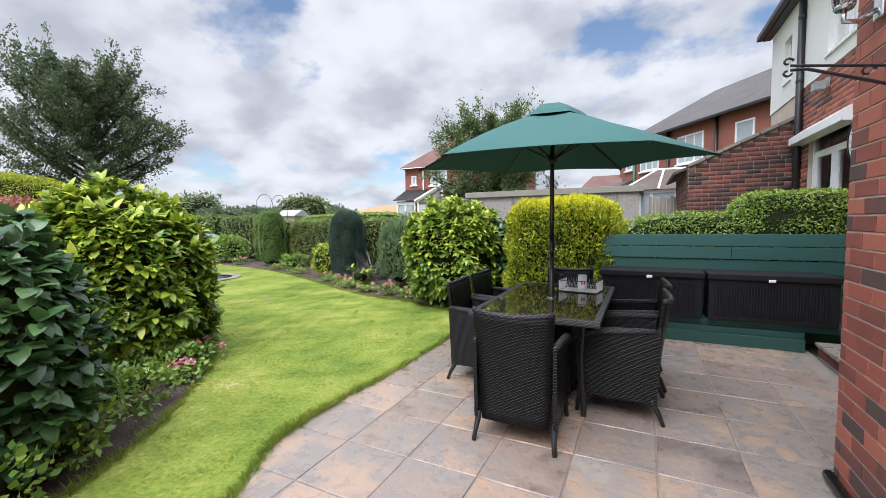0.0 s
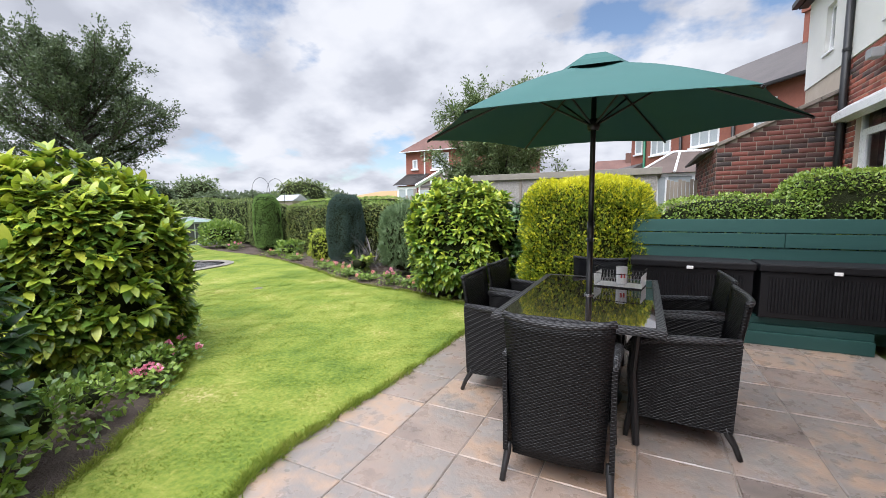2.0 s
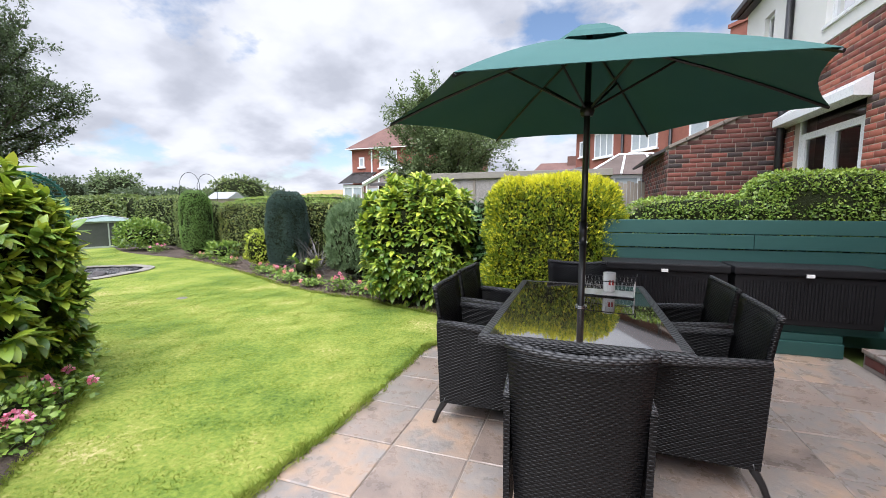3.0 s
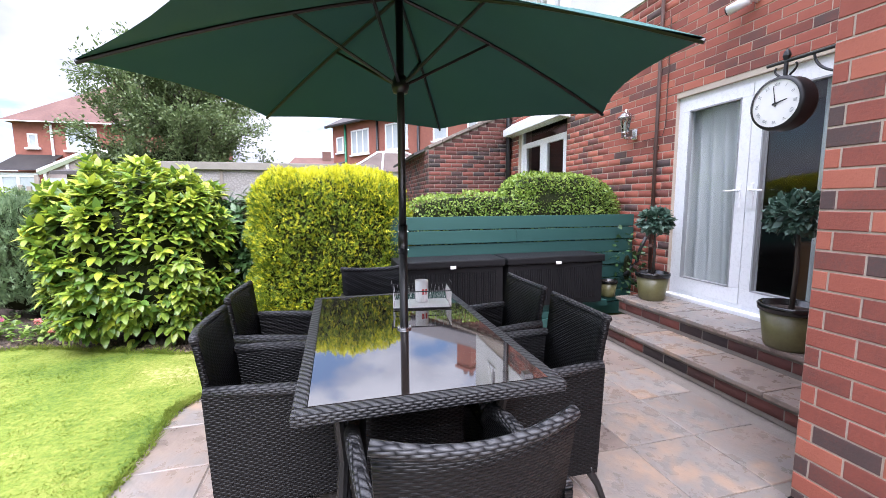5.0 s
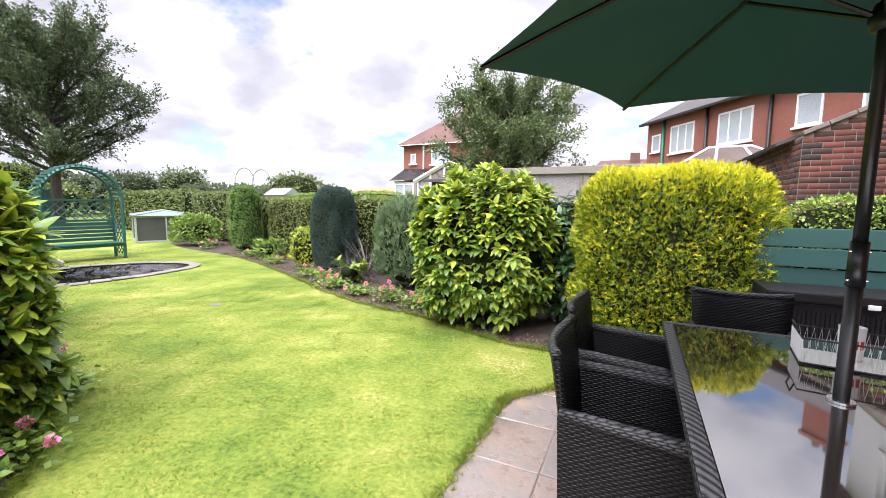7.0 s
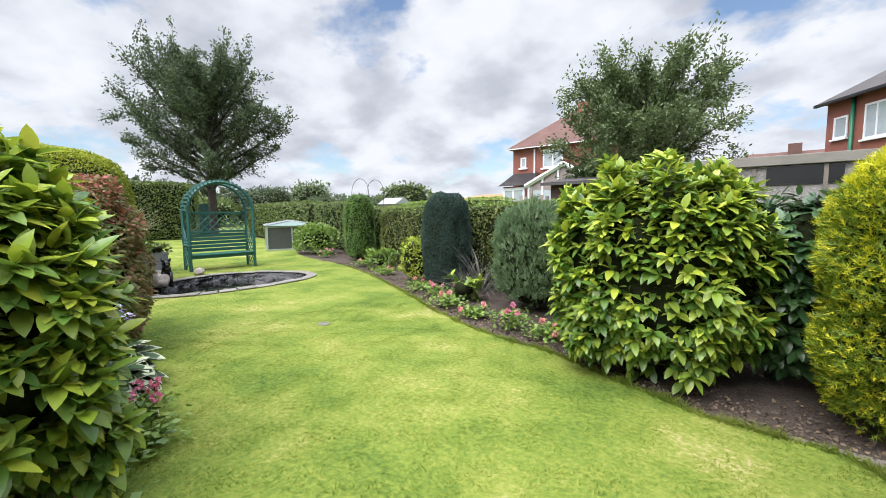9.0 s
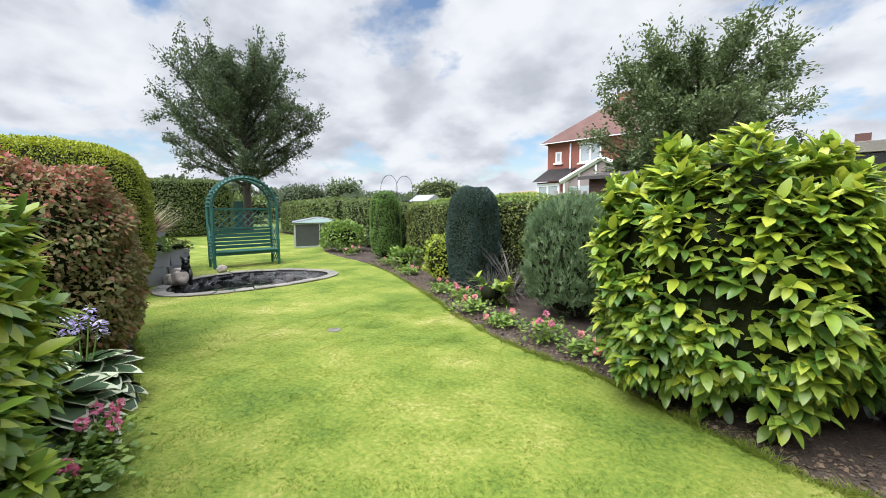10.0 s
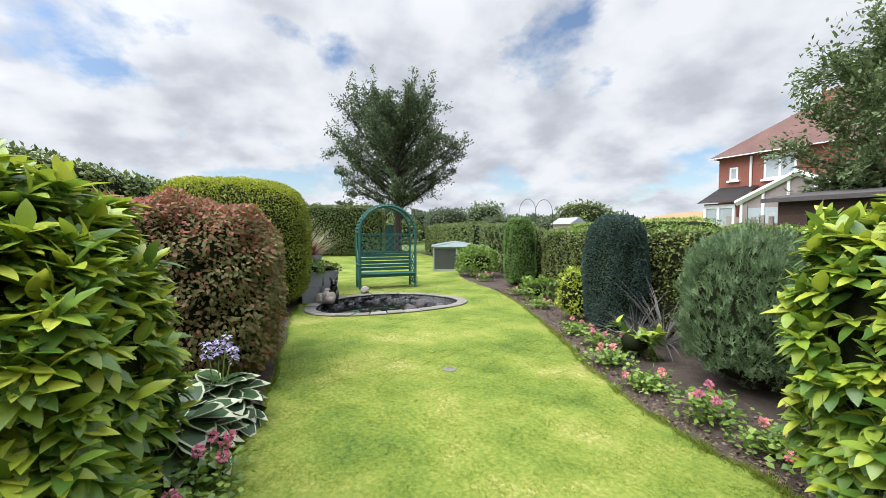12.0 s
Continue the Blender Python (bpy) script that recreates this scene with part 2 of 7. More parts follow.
M["tabletop"] = surf("brown_table_glass", [(0.022, 0.016, 0.014), (0.032, 0.024, 0.021)], 2, 40, 0.3, 0.035, 0.0, rvar=0.01, spec=0.9)
M["tabletop"].node_tree.nodes["Principled BSDF"].inputs["IOR"].default_value = 2.8
M["steel"] = surf("bright_steel", [(0.55, 0.55, 0.55), (0.72, 0.72, 0.72)], 5, 80, 0.4, 0.25, 0.05, metal=1.0)
M["china"] = surf("white_china", [(0.75, 0.74, 0.72), (0.82, 0.81, 0.79)], 5, 40, 0.3, 0.2, 0.0)
M["red"] = surf("red_print", [(0.45, 0.03, 0.03), (0.5, 0.05, 0.04)], 5, 40, 0.3, 0.4, 0.0)
M["slate"] = surf("grey_roof_slate", [(0.045, 0.040, 0.040), (0.075, 0.066, 0.064), (0.11, 0.095, 0.09)], 1.2, 14, 0.5, 0.8, 0.5, 0.02)
M["tile"] = surf("red_roof_tile", [(0.085, 0.044, 0.037), (0.125, 0.062, 0.05), (0.165, 0.088, 0.07)], 0.9, 12, 0.5, 0.85, 0.5, 0.02, contrast=3.0)
M["dash"] = surf("grey_pebbledash", [(0.13, 0.12, 0.115), (0.27, 0.25, 0.24), (0.46, 0.44, 0.42)], 3, 32, 0.75, 0.95, 1.0, 0.02)
M["greywood"] = surf("weathered_wood", [(0.17, 0.14, 0.115), (0.28, 0.24, 0.20), (0.36, 0.32, 0.28)], 2, 40, 0.5, 0.85, 0.4, 0.004, vary="object", amount=0.3, stretch=(1, 1, 0.15))
M["darkwood"] = surf("dark_brown_stain", [(0.045, 0.022, 0.016), (0.085, 0.042, 0.03)], 2, 40, 0.5, 0.7, 0.3)
M["bark"] = surf("bark", [(0.035, 0.027, 0.022), (0.085, 0.068, 0.055)], 5, 40, 0.5, 0.9, 0.8, 0.02, stretch=(1, 1, 0.3))
# Near-black green for the solid shrub cores: inner shade put into colour.
M["core"] = surf("shaded_interior", [(0.010, 0.014, 0.006), (0.025, 0.03, 0.012)], 8, 60, 0.5, 0.95, 0.8, 0.02, spec=0.1)
M["stone"] = surf("grey_stone_edging", [(0.13, 0.12, 0.10), (0.20, 0.185, 0.16), (0.28, 0.255, 0.22)], 4, 50, 0.5, 0.85, 0.6, 0.01, vary="object", amount=0.4)
M["liner"] = surf("black_pond_liner", [(0.006, 0.006, 0.007), (0.014, 0.014, 0.015)], 3, 30, 0.4, 0.26, 0.8, 0.02, spec=0.5)
M["water"] = surf("dark_pond_water", [(0.004, 0.005, 0.004), (0.010, 0.011, 0.009)], 1.5, 12, 0.3, 0.05, 0.12, 0.004, rvar=0.02, spec=0.3)
M["olive"] = surf("olive_glaze", [(0.07, 0.065, 0.025), (0.12, 0.11, 0.045), (0.17, 0.155, 0.075)], 5, 50, 0.4, 0.35, 0.1)
M["black_gloss"] = surf("black_glaze", [(0.006, 0.006, 0.006), (0.014, 0.013, 0.012)], 5, 50, 0.4, 0.2, 0.1)
M["greypot"] = surf("grey_planter", [(0.24, 0.25, 0.26), (0.36, 0.37, 0.38)], 5, 50, 0.4, 0.6, 0.3)
M["rock"] = surf("pale_rock", [(0.22, 0.18, 0.15), (0.40, 0.34, 0.29), (0.52, 0.45, 0.40)], 6, 40, 0.5, 0.85, 0.7, 0.02)
M["greenmetal"] = surf("green_pipe_paint", [(0.012, 0.13, 0.07), (0.02, 0.17, 0.09)], 5, 40, 0.4, 0.4, 0.05)

M["pane_far"] = surf("net_curtained_pane", [(0.30, 0.34, 0.36), (0.48, 0.52, 0.54)], 1, 12, 0.4, 0.08, 0.0, rvar=0.02)


def leafmat(name, cols, rough=0.38, trans=0.22, spec=0.5, spots=0.25):
    return surf(name, cols, 30, 140, 0.5, rough, 0.15, 0.001, vary="island", amount=1 - spots, translucent=trans, spec=spec)


M["aucuba"] = leafmat("aucuba_leaf", [(0.05, 0.115, 0.022), (0.115, 0.215, 0.034), (0.23, 0.33, 0.046), (0.40, 0.455, 0.07)], 0.34, 0.28)
# Brighter aucuba leaves: new growth, and top light put into the colour.
M["bright_leaf"] = leafmat("bright_aucuba_leaf", [(0.18, 0.285, 0.03), (0.29, 0.39, 0.036), (0.42, 0.485, 0.05), (0.58, 0.585, 0.09)], 0.34, 0.28)
M["laurel"] = leafmat("laurel_leaf", [(0.018, 0.048, 0.018), (0.042, 0.098, 0.03), (0.07, 0.145, 0.045), (0.12, 0.20, 0.07)], 0.33)
M["yellow"] = leafmat("golden_conifer", [(0.05, 0.115, 0.012), (0.14, 0.225, 0.018), (0.27, 0.345, 0.02), (0.44, 0.46, 0.024)], 0.6, 0.35)
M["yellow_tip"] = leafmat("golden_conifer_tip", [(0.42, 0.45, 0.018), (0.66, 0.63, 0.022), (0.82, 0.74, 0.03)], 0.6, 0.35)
# Paler yew and privet leaves for the tops, light from above in colour.
M["yew_lit"] = leafmat("yew_lit_top", [(0.27, 0.325, 0.018), (0.37, 0.42, 0.022), (0.47, 0.50, 0.034)], 0.6, 0.3)
M["privet_lit"] = leafmat("privet_lit_top", [(0.16, 0.26, 0.04), (0.26, 0.37, 0.055), (0.38, 0.47, 0.09)], 0.4, 0.3)
M["privet"] = leafmat("privet_leaf", [(0.05, 0.11, 0.018), (0.12, 0.21, 0.033), (0.21, 0.31, 0.05), (0.32, 0.41, 0.08)], 0.4)
M["hedge"] = leafmat("hedge_leaf", [(0.05, 0.088, 0.023), (0.10, 0.15, 0.038), (0.175, 0.225, 0.058), (0.26, 0.30, 0.082)], 0.5)
M["hedge_y"] = leafmat("variegated_hedge_leaf", [(0.045, 0.08, 0.018), (0.09, 0.13, 0.028), (0.16, 0.19, 0.04), (0.32, 0.30, 0.07)], 0.5)
M["conifer"] = leafmat("green_conifer", [(0.075, 0.155, 0.03), (0.14, 0.25, 0.05), (0.215, 0.33, 0.075)], 0.6)
M["blue"] = leafmat("blue_conifer", [(0.022, 0.05, 0.038), (0.042, 0.082, 0.064), (0.068, 0.115, 0.09)], 0.6)
M["juniper"] = leafmat("grey_green_juniper", [(0.06, 0.11, 0.045), (0.135, 0.21, 0.095), (0.24, 0.32, 0.165)], 0.6)
M["yew"] = leafmat("clipped_yew", [(0.09, 0.135, 0.016), (0.16, 0.205, 0.02), (0.25, 0.285, 0.027), (0.37, 0.38, 0.042)], 0.6, 0.3)
M["maple"] = surf("red_green_maple", [(0.095, 0.12, 0.042), (0.155, 0.17, 0.06), (0.205, 0.185, 0.066), (0.27, 0.155, 0.078), (0.34, 0.13, 0.085)], 2.6, 9, 0.3, 0.6, 0, vary="island", amount=0.5, translucent=0.3, spec=0.3)
M["maple_red"] = leafmat("red_maple_growth", [(0.20, 0.14, 0.06), (0.31, 0.12, 0.07), (0.45, 0.12, 0.10)], 0.6, 0.3)
M["treeleaf"] = leafmat("tree_leaf", [(0.05, 0.075, 0.038), (0.10, 0.135, 0.068), (0.16, 0.205, 0.105)], 0.5, 0.35)
M["treeleaf2"] = leafmat("apple_leaf", [(0.07, 0.11, 0.04), (0.13, 0.18, 0.068), (0.20, 0.255, 0.105)], 0.5, 0.35)
M["hosta"] = leafmat("hosta_leaf", [(0.03, 0.07, 0.025), (0.06, 0.12, 0.045), (0.12, 0.18, 0.08)], 0.4)
M["hosta_edge"] = surf("cream_leaf_margin", [(0.42, 0.46, 0.30), (0.55, 0.57, 0.40)], 20, 80, 0.4, 0.45, 0.1)
M["topiary"] = leafmat("blue_green_topiary", [(0.03, 0.075, 0.05), (0.06, 0.12, 0.085), (0.10, 0.17, 0.125)], 0.45)
M["pink"] = leafmat("pink_petal", [(0.74, 0.16, 0.30), (0.80, 0.28, 0.42), (0.84, 0.45, 0.55)], 0.6, 0.3)
M["salmon"] = leafmat("salmon_petal", [(0.74, 0.20, 0.20), (0.80, 0.34, 0.32), (0.84, 0.48, 0.45)], 0.6, 0.3)
M["lilac"] = leafmat("lilac_petal", [(0.36, 0.30, 0.55), (0.52, 0.47, 0.70), (0.66, 0.62, 0.78)], 0.6, 0.3)
M["cordy"] = leafmat("purple_strap_leaf", [(0.07, 0.015, 0.018), (0.16, 0.035, 0.035), (0.22, 0.07, 0.06)], 0.4)
M["plume"] = leafmat("pale_grass_plume", [(0.22, 0.21, 0.11), (0.36, 0.34, 0.2), (0.45, 0.42, 0.28)], 0.8)
M["greystem"] = leafmat("grey_dry_stem", [(0.10, 0.095, 0.085), (0.17, 0.16, 0.15), (0.24, 0.22, 0.22)], 0.8)

# ---- building helpers ----
def box(bm, x0, x1, y0, y1, z0, z1, bev=0.0):
    vs = [bm.verts.new((x, y, z)) for z in (z0, z1) for y in (y0, y1) for x in (x0, x1)]
    fs = [bm.faces.new([vs[i] for i in q]) for q in ((0, 2, 3, 1), (4, 5, 7, 6), (0, 1, 5, 4), (2, 6, 7, 3), (0, 4, 6, 2), (1, 3, 7, 5))]
    if bev:
        es = list({e for f in fs for e in f.edges})
        bmesh.ops.bevel(bm, geom=es, offset=bev, segments=2, affect="EDGES", profile=0.6)
    return bm


def tube(bm, pts, radii, seg=8, closed=False):
    """A tube along points, with a radius at each."""
    pts = [Vector(p) for p in pts]
    if isinstance(radii, (int, float)):
        radii = [radii] * len(pts)
    rings = []
    n = len(pts)
    for i, p in enumerate(pts):
        a = pts[(i - 1) % n] if closed else pts[max(0, i - 1)]
        b = pts[(i + 1) % n] if closed else pts[min(n - 1, i + 1)]
        d = (b - a).normalized() if (b - a).length > 1e-9 else Vector((0, 0, 1))
        ref = Vector((0, 0, 1)) if abs(d.z) < 0.9 else Vector((1, 0, 0))
        x = d.cross(ref).normalized()
        y = d.cross(x)
        rings.append([bm.verts.new(p + (x * math.cos(2 * math.pi * k / seg) + y * math.sin(2 * math.pi * k / seg)) * radii[i]) for k in range(seg)])
    for i in range(n if closed else n - 1):
        r0, r1 = rings[i], rings[(i + 1) % n]
        for k in range(seg):
            bm.faces.new((r0[k], r0[(k + 1) % seg], r1[(k + 1) % seg], r1[k]))
    if not closed:
        bm.faces.new(rings[0][::-1])
        bm.faces.new(rings[-1])
    return bm


def lathe(bm, prof, seg=24, cx=0.0, cy=0.0):
    """Turn a profile of (radius, z) round the upright."""
    rings = [[bm.verts.new((cx + r * math.cos(2 * math.pi * k / seg), cy + r * math.sin(2 * math.pi * k / seg), z)) for k in range(seg)] for r, z in prof]
    for a, b in zip(rings, rings[1:]):
        for k in range(seg):
            bm.faces.new((a[k], a[(k + 1) % seg], b[(k + 1) % seg], b[k]))
    if prof[0][0] > 1e-6:
        bm.faces.new(rings[0][::-1])
    if prof[-1][0] > 1e-6:
        bm.faces.new(rings[-1])
    return bm


def mesh_of(bm, material, smooth=False, name="mesh"):
    bmesh.ops.recalc_face_normals(bm, faces=bm.faces)
    me = bpy.data.meshes.new(name)
    bm.to_mesh(me)
    bm.free()
    if smooth:
        me.polygons.foreach_set("use_smooth", [True] * len(me.polygons))
    me.materials.append(material)
    return me


def part(name, bm, material, parent, label="", smooth=False, m=None):
    ob = new(name, mesh_of(bm, material, smooth, name))
    ob.parent = parent
    if m is not None:
        ob.matrix_basis = m
    return tagged(ob, label)


def thing(name, label, category, m=None, group=""):
    ob = new(name)
    if m is not None:
        ob.matrix_basis = m
    ob.empty_display_size = 0.1
    return tagged(ob, label, category, group)


def solid(name, bm, material, label, category, kind="", group="", smooth=False, m=None):
    """A thing that is one plain mesh."""
    ob = new(name, mesh_of(bm, material, smooth, name))
    if m is not None:
        ob.matrix_basis = m
    return tagged(ob, label, category, group, kind)


def tri_mesh(name, V, F, material):
    me = bpy.data.meshes.new(name)
    V = np.ascontiguousarray(V, dtype=np.float32)
    F = np.ascontiguousarray(F, dtype=np.int32)
    me.vertices.add(len(V))
    me.vertices.foreach_set("co", V.ravel())
    me.loops.add(F.size)
    me.loops.foreach_set("vertex_index", F.ravel())
    me.polygons.add(len(F))
    me.polygons.foreach_set("loop_start", np.arange(0, F.size, 3, dtype=np.int32))
    me.materials.append(material)
    me.update(calc_edges=True)
    return me


def fill(bm, loops, z):
    """A flat sheet within the first loop, with the others as holes."""
    es = []
    for lp in loops:
        vs = [bm.verts.new((x, y, z)) for x, y in lp]
        es += [bm.edges.new((vs[i], vs[(i + 1) % len(vs)])) for i in range(len(vs))]
    bmesh.ops.triangle_fill(bm, use_beauty=True, use_dissolve=False, edges=es, normal=(0, 0, 1))
    return bm


def spline(pts, per=8, closed=False):
    """A smooth line through points in the plan."""
    n = len(pts)
    out = []
    for i in range(n if closed else n - 1):
        p0, p1, p2, p3 = (pts[(i + k) % n] if closed else pts[min(max(i + k, 0), n - 1)] for k in (-1, 0, 1, 2))
        for s in range(per):
            t = s / per
            out.append(tuple(0.5 * (2 * b + (c - a) * t + (2 * a - 5 * b + 4 * c - d) * t * t + (3 * b - a - 3 * c + d) * t ** 3) for a, b, c, d in zip(p0, p1, p2, p3)))
    if not closed:
        out.append(tuple(pts[-1]))
    return out


# ---- the plan ----
POND_C, POND_R = (-8.55, 6.95), (1.02, 1.45)


def pond_loop(grow, n=48):
    return [(POND_C[0] + (POND_R[0] + grow) * math.cos(a) - 0.16 * math.cos(2 * a), POND_C[1] + (POND_R[1] + grow) * math.sin(a)) for a in (2 * math.pi * k / n for k in range(n))]


PATIO_EDGE = [(0.9, -3.0), (0.72, -0.5), (0.5, 0.8), (0.22, 1.7), (-0.07, 2.35), (-0.31, 2.85), (-0.33, 3.4), (-0.28, 4.2), (-0.27, 5.3), (-0.24, 5.56), (0.12, 5.95), (0.42, 6.25)]
RIGHT_EDGE = [(0.42, 6.25), (0.05, 6.6), (-0.55, 6.62), (-1.2, 6.85), (-1.9, 7.12), (-2.7, 7.25), (-3.75, 7.63), (-4.7, 8.12), (-5.65, 8.56), (-7.2, 9.25), (-9.2, 9.92), (-11.5, 10.35), (-13.2, 11.0), (-15.6, 12.2), (-20.0, 13.6), (-26.5, 14.9)]
LEFT_EDGE = [(-26.5, 7.6), (-19.0, 6.3), (-12.0, 5.2), (-9.8, 5.35), (-8.1, 5.08), (-5.2, 4.66), (-4.0, 4.42), (-3.5, 4.22), (-2.85, 4.02), (-2.16, 3.66), (-1.64, 3.12), (-1.1, 2.42), (-0.75, 1.6), (-0.55, 0.5), (-0.5, -3.0)]
_rng = np.random.default_rng(5)


def ragged(pts, per, amp):
    out = spline(pts, per)
    return [(x + _rng.normal(0, amp), y + _rng.normal(0, amp)) for x, y in out]


LAWN = ragged(PATIO_EDGE, 10, 0.008)[:-1] + ragged(RIGHT_EDGE, 10, 0.012) + ragged(LEFT_EDGE, 10, 0.012)


def inside(P, loop):
    x, y = P[:, 0], P[:, 1]
    res = np.zeros(len(P), bool)
    lp = np.array(loop)
    for (x0, y0), (x1, y1) in zip(lp, np.roll(lp, -1, 0)):
        if y0 == y1:
            continue
        res ^= ((y0 > y) != (y1 > y)) & (x < (x1 - x0) * (y - y0) / (y1 - y0) + x0)
    return res


def build_ground():
    bm = bmesh.new()
    fill(bm, [[(-2500, -2500), (2500, -2500), (2500, 2500), (-2500, 2500)], pond_loop(0.02)], -0.06)
    solid("ground", bm, M["field"], "open green meadow ground round the garden", "ground", "structure")
    bm = bmesh.new()
    right = spline(RIGHT_EDGE, 6)
    fill(bm, [[(x, y - 0.12) for x, y in right] + [(-26.5, 18.0), (-16.0, 14.5), (-9.0, 12.2), (-2.0, 9.8), (1.2, 8.2), (1.3, 6.3)]], -0.012)
    bmesh.ops.subdivide_edges(bm, edges=[e for e in bm.edges if e.calc_length() > 0.8], cuts=2)
    solid("ground_bed_right", bm, M["soil"], "bare brown soil flower bed beside the lawn", "flower bed", "structure")
    bm = bmesh.new()
    left = spline(LEFT_EDGE, 6)
    fill(bm, [[(x + 0.05, y + 0.12) for x, y in left] + [(-3.5, -3.0), (-4.5, 0.6), (-9.0, 2.6), (-26.5, 5.5)]], -0.012)
    solid("ground_bed_left", bm, M["soil"], "dark soil flower bed under shrubs", "flower bed", "structure")
    bm = bmesh.new()
    fill(bm, [LAWN, pond_loop(0.05)], 0.006)
    lawn = solid("ground_lawn", bm, M["turf"], "mown bright green lawn with yellowish patches", "lawn", "structure")
    return lawn


LAWN_OB = build_ground()


def build_field():
    """The ripe field on the rising land beyond the gardens."""
    bm = bmesh.new()
    rows = []
    for d, z in ((70, -0.3), (120, 0.6), (190, 7.0), (300, 17.0), (420, 26.0)):
        row = []
        for k in range(25):
            a = radians(25 + k * 3.2)
            lift = 0.10 + 0.62 * max(0.0, min(1.0, (7.0 - k) / 4.0)) + 0.03 * math.sin(k * 1.3)
            row.append(bm.verts.new((-math.sin(a) * d, math.cos(a) * d, z * lift - 0.05)))
        rows.append(row)
    for a, b in zip(rows, rows[1:]):
        for k in range(len(a) - 1):
            bm.faces.new((a[k], b[k], b[k + 1], a[k + 1]))
    solid("ground_wheat_field", bm, M["wheat"], "golden ripe wheat field on a distant rise", "field", "structure", smooth=True)


build_field()

# ---- brickwork ----
COURSE, BRICK_L, JOINT = 0.083, 0.235, 0.009


def brick_cells(length, z0, z1, holes):
    """Stretcher bond: (u0, u1, v0, v1) of each brick that is clear of the openings."""
    cells = []
    rows = int(round((z1 - z0) / COURSE))
    for r in range(rows):
        v0 = z0 + r * COURSE
        u = -BRICK_L * (0.5 if r % 2 else 0.0)
        while u < length:
            segs = [(max(u, 0.0), min(u + BRICK_L, length))]
            for a, b, c, d in holes:
                if v0 + COURSE > c + 0.02 and v0 < d - 0.02:
                    nxt = []
                    for s, e in segs:
                        if e <= a or s >= b:
                            nxt.append((s, e))
                        else:
                            nxt += [q for q in ((s, a), (b, e)) if q[1] - q[0] > 0.03]
                    segs = nxt
            cells += [(s, e, v0, v0 + COURSE) for s, e in segs if e - s > 0.03]
            u += BRICK_L
    return cells


def brick_face(parent, origin, udir, ndir, length, z0, z1, holes=(), pick=None, proud=0.0045, course="brick_i"):
    """Bricks proud of the mortar; those that pick() names are single pieces, the rest one mesh."""
    o, u, n = Vector(origin), Vector(udir), Vector(ndir)
    w = Vector((0, 0, 1))
    V, F = [], []
    shared = {}
    rnd = random.Random(3)
    for s, e, a, b in brick_cells(length, z0, z1, holes):
        s, e, a, b = s + JOINT / 2, e - JOINT / 2, a + JOINT / 2, b - JOINT / 2
        if pick and pick(s, a):
            key = round(e - s, 2)
            if key not in shared:
                bm = bmesh.new()
                hl, hh, c = (e - s) / 2, (b - a) / 2, 0.003
                back = [bm.verts.new(p) for p in ((-hl, 0, -hh), (hl, 0, -hh), (hl, 0, hh), (-hl, 0, hh))]
                mid = [bm.verts.new(p) for p in ((-hl, 0.6, -hh), (hl, 0.6, -hh), (hl, 0.6, hh), (-hl, 0.6, hh))]
                top = [bm.verts.new(p) for p in ((-hl + c, 1, -hh + c), (hl - c, 1, -hh + c), (hl - c, 1, hh - c), (-hl + c, 1, hh - c))]
                for lo, hi in ((back, mid), (mid, top)):
                    for k in range(4):
                        bm.faces.new((lo[k], lo[(k + 1) % 4], hi[(k + 1) % 4], hi[k]))
                bm.faces.new(top)
                shared[key] = mesh_of(bm, M["brick"], name="brick")
            ob = new("brick", shared[key])
            ob.parent = parent
            c = o + u * ((s + e) / 2) + w * ((a + b) / 2)
            d = proud * rnd.uniform(0.75, 1.25)
            ob.matrix_basis = Matrix.Translation(c) @ Matrix(((u.x, n.x, w.x, 0), (u.y, n.y, w.y, 0), (u.z, n.z, w.z, 0), (0, 0, 0, 1))) @ Matrix.Diagonal((1, d, 1, 1))
            continue
        i = len(V)
        d = proud * rnd.uniform(0.75, 1.25)
        c = 0.003
        for (p, q, h) in ((s, a, 0), (e, a, 0), (e, b, 0), (s, b, 0), (s + c, a + c, d), (e - c, a + c, d), (e - c, b - c, d), (s + c, b - c, d)):
            V.append(o + u * p + w * q + n * h)
        for q in ((4, 5, 6, 7), (0, 1, 5, 4), (1, 2, 6, 5), (2, 3, 7, 6), (3, 0, 4, 7)):
            F += [(i + q[0], i + q[1], i + q[2]), (i + q[0], i + q[2], i + q[3])]
    if V:
        flip = u.cross(w).dot(n) < 0
        F = np.array(F)
        if flip:
            F = F[:, ::-1]
        ob = new("brickwork", tri_mesh("brickwork", np.array([tuple(v) for v in V]), F, M[course]))
        ob.parent = parent
        tagged(ob, "", kind="stuff")


# own house: garden wall with the French doors, and the wing beside the patio
WALL_X, WING_X, WING_Y = 4.34, 2.755, 3.815
DOOR = (4.62, 6.24, 0.36, 2.44)      # y0, y1, z0, z1
WIN = (8.38, 10.12, 1.55, 2.92)
UPWIN = [(8.35, 9.45, 3.9, 5.0), (11.2, 11.62, 4.08, 4.9)]


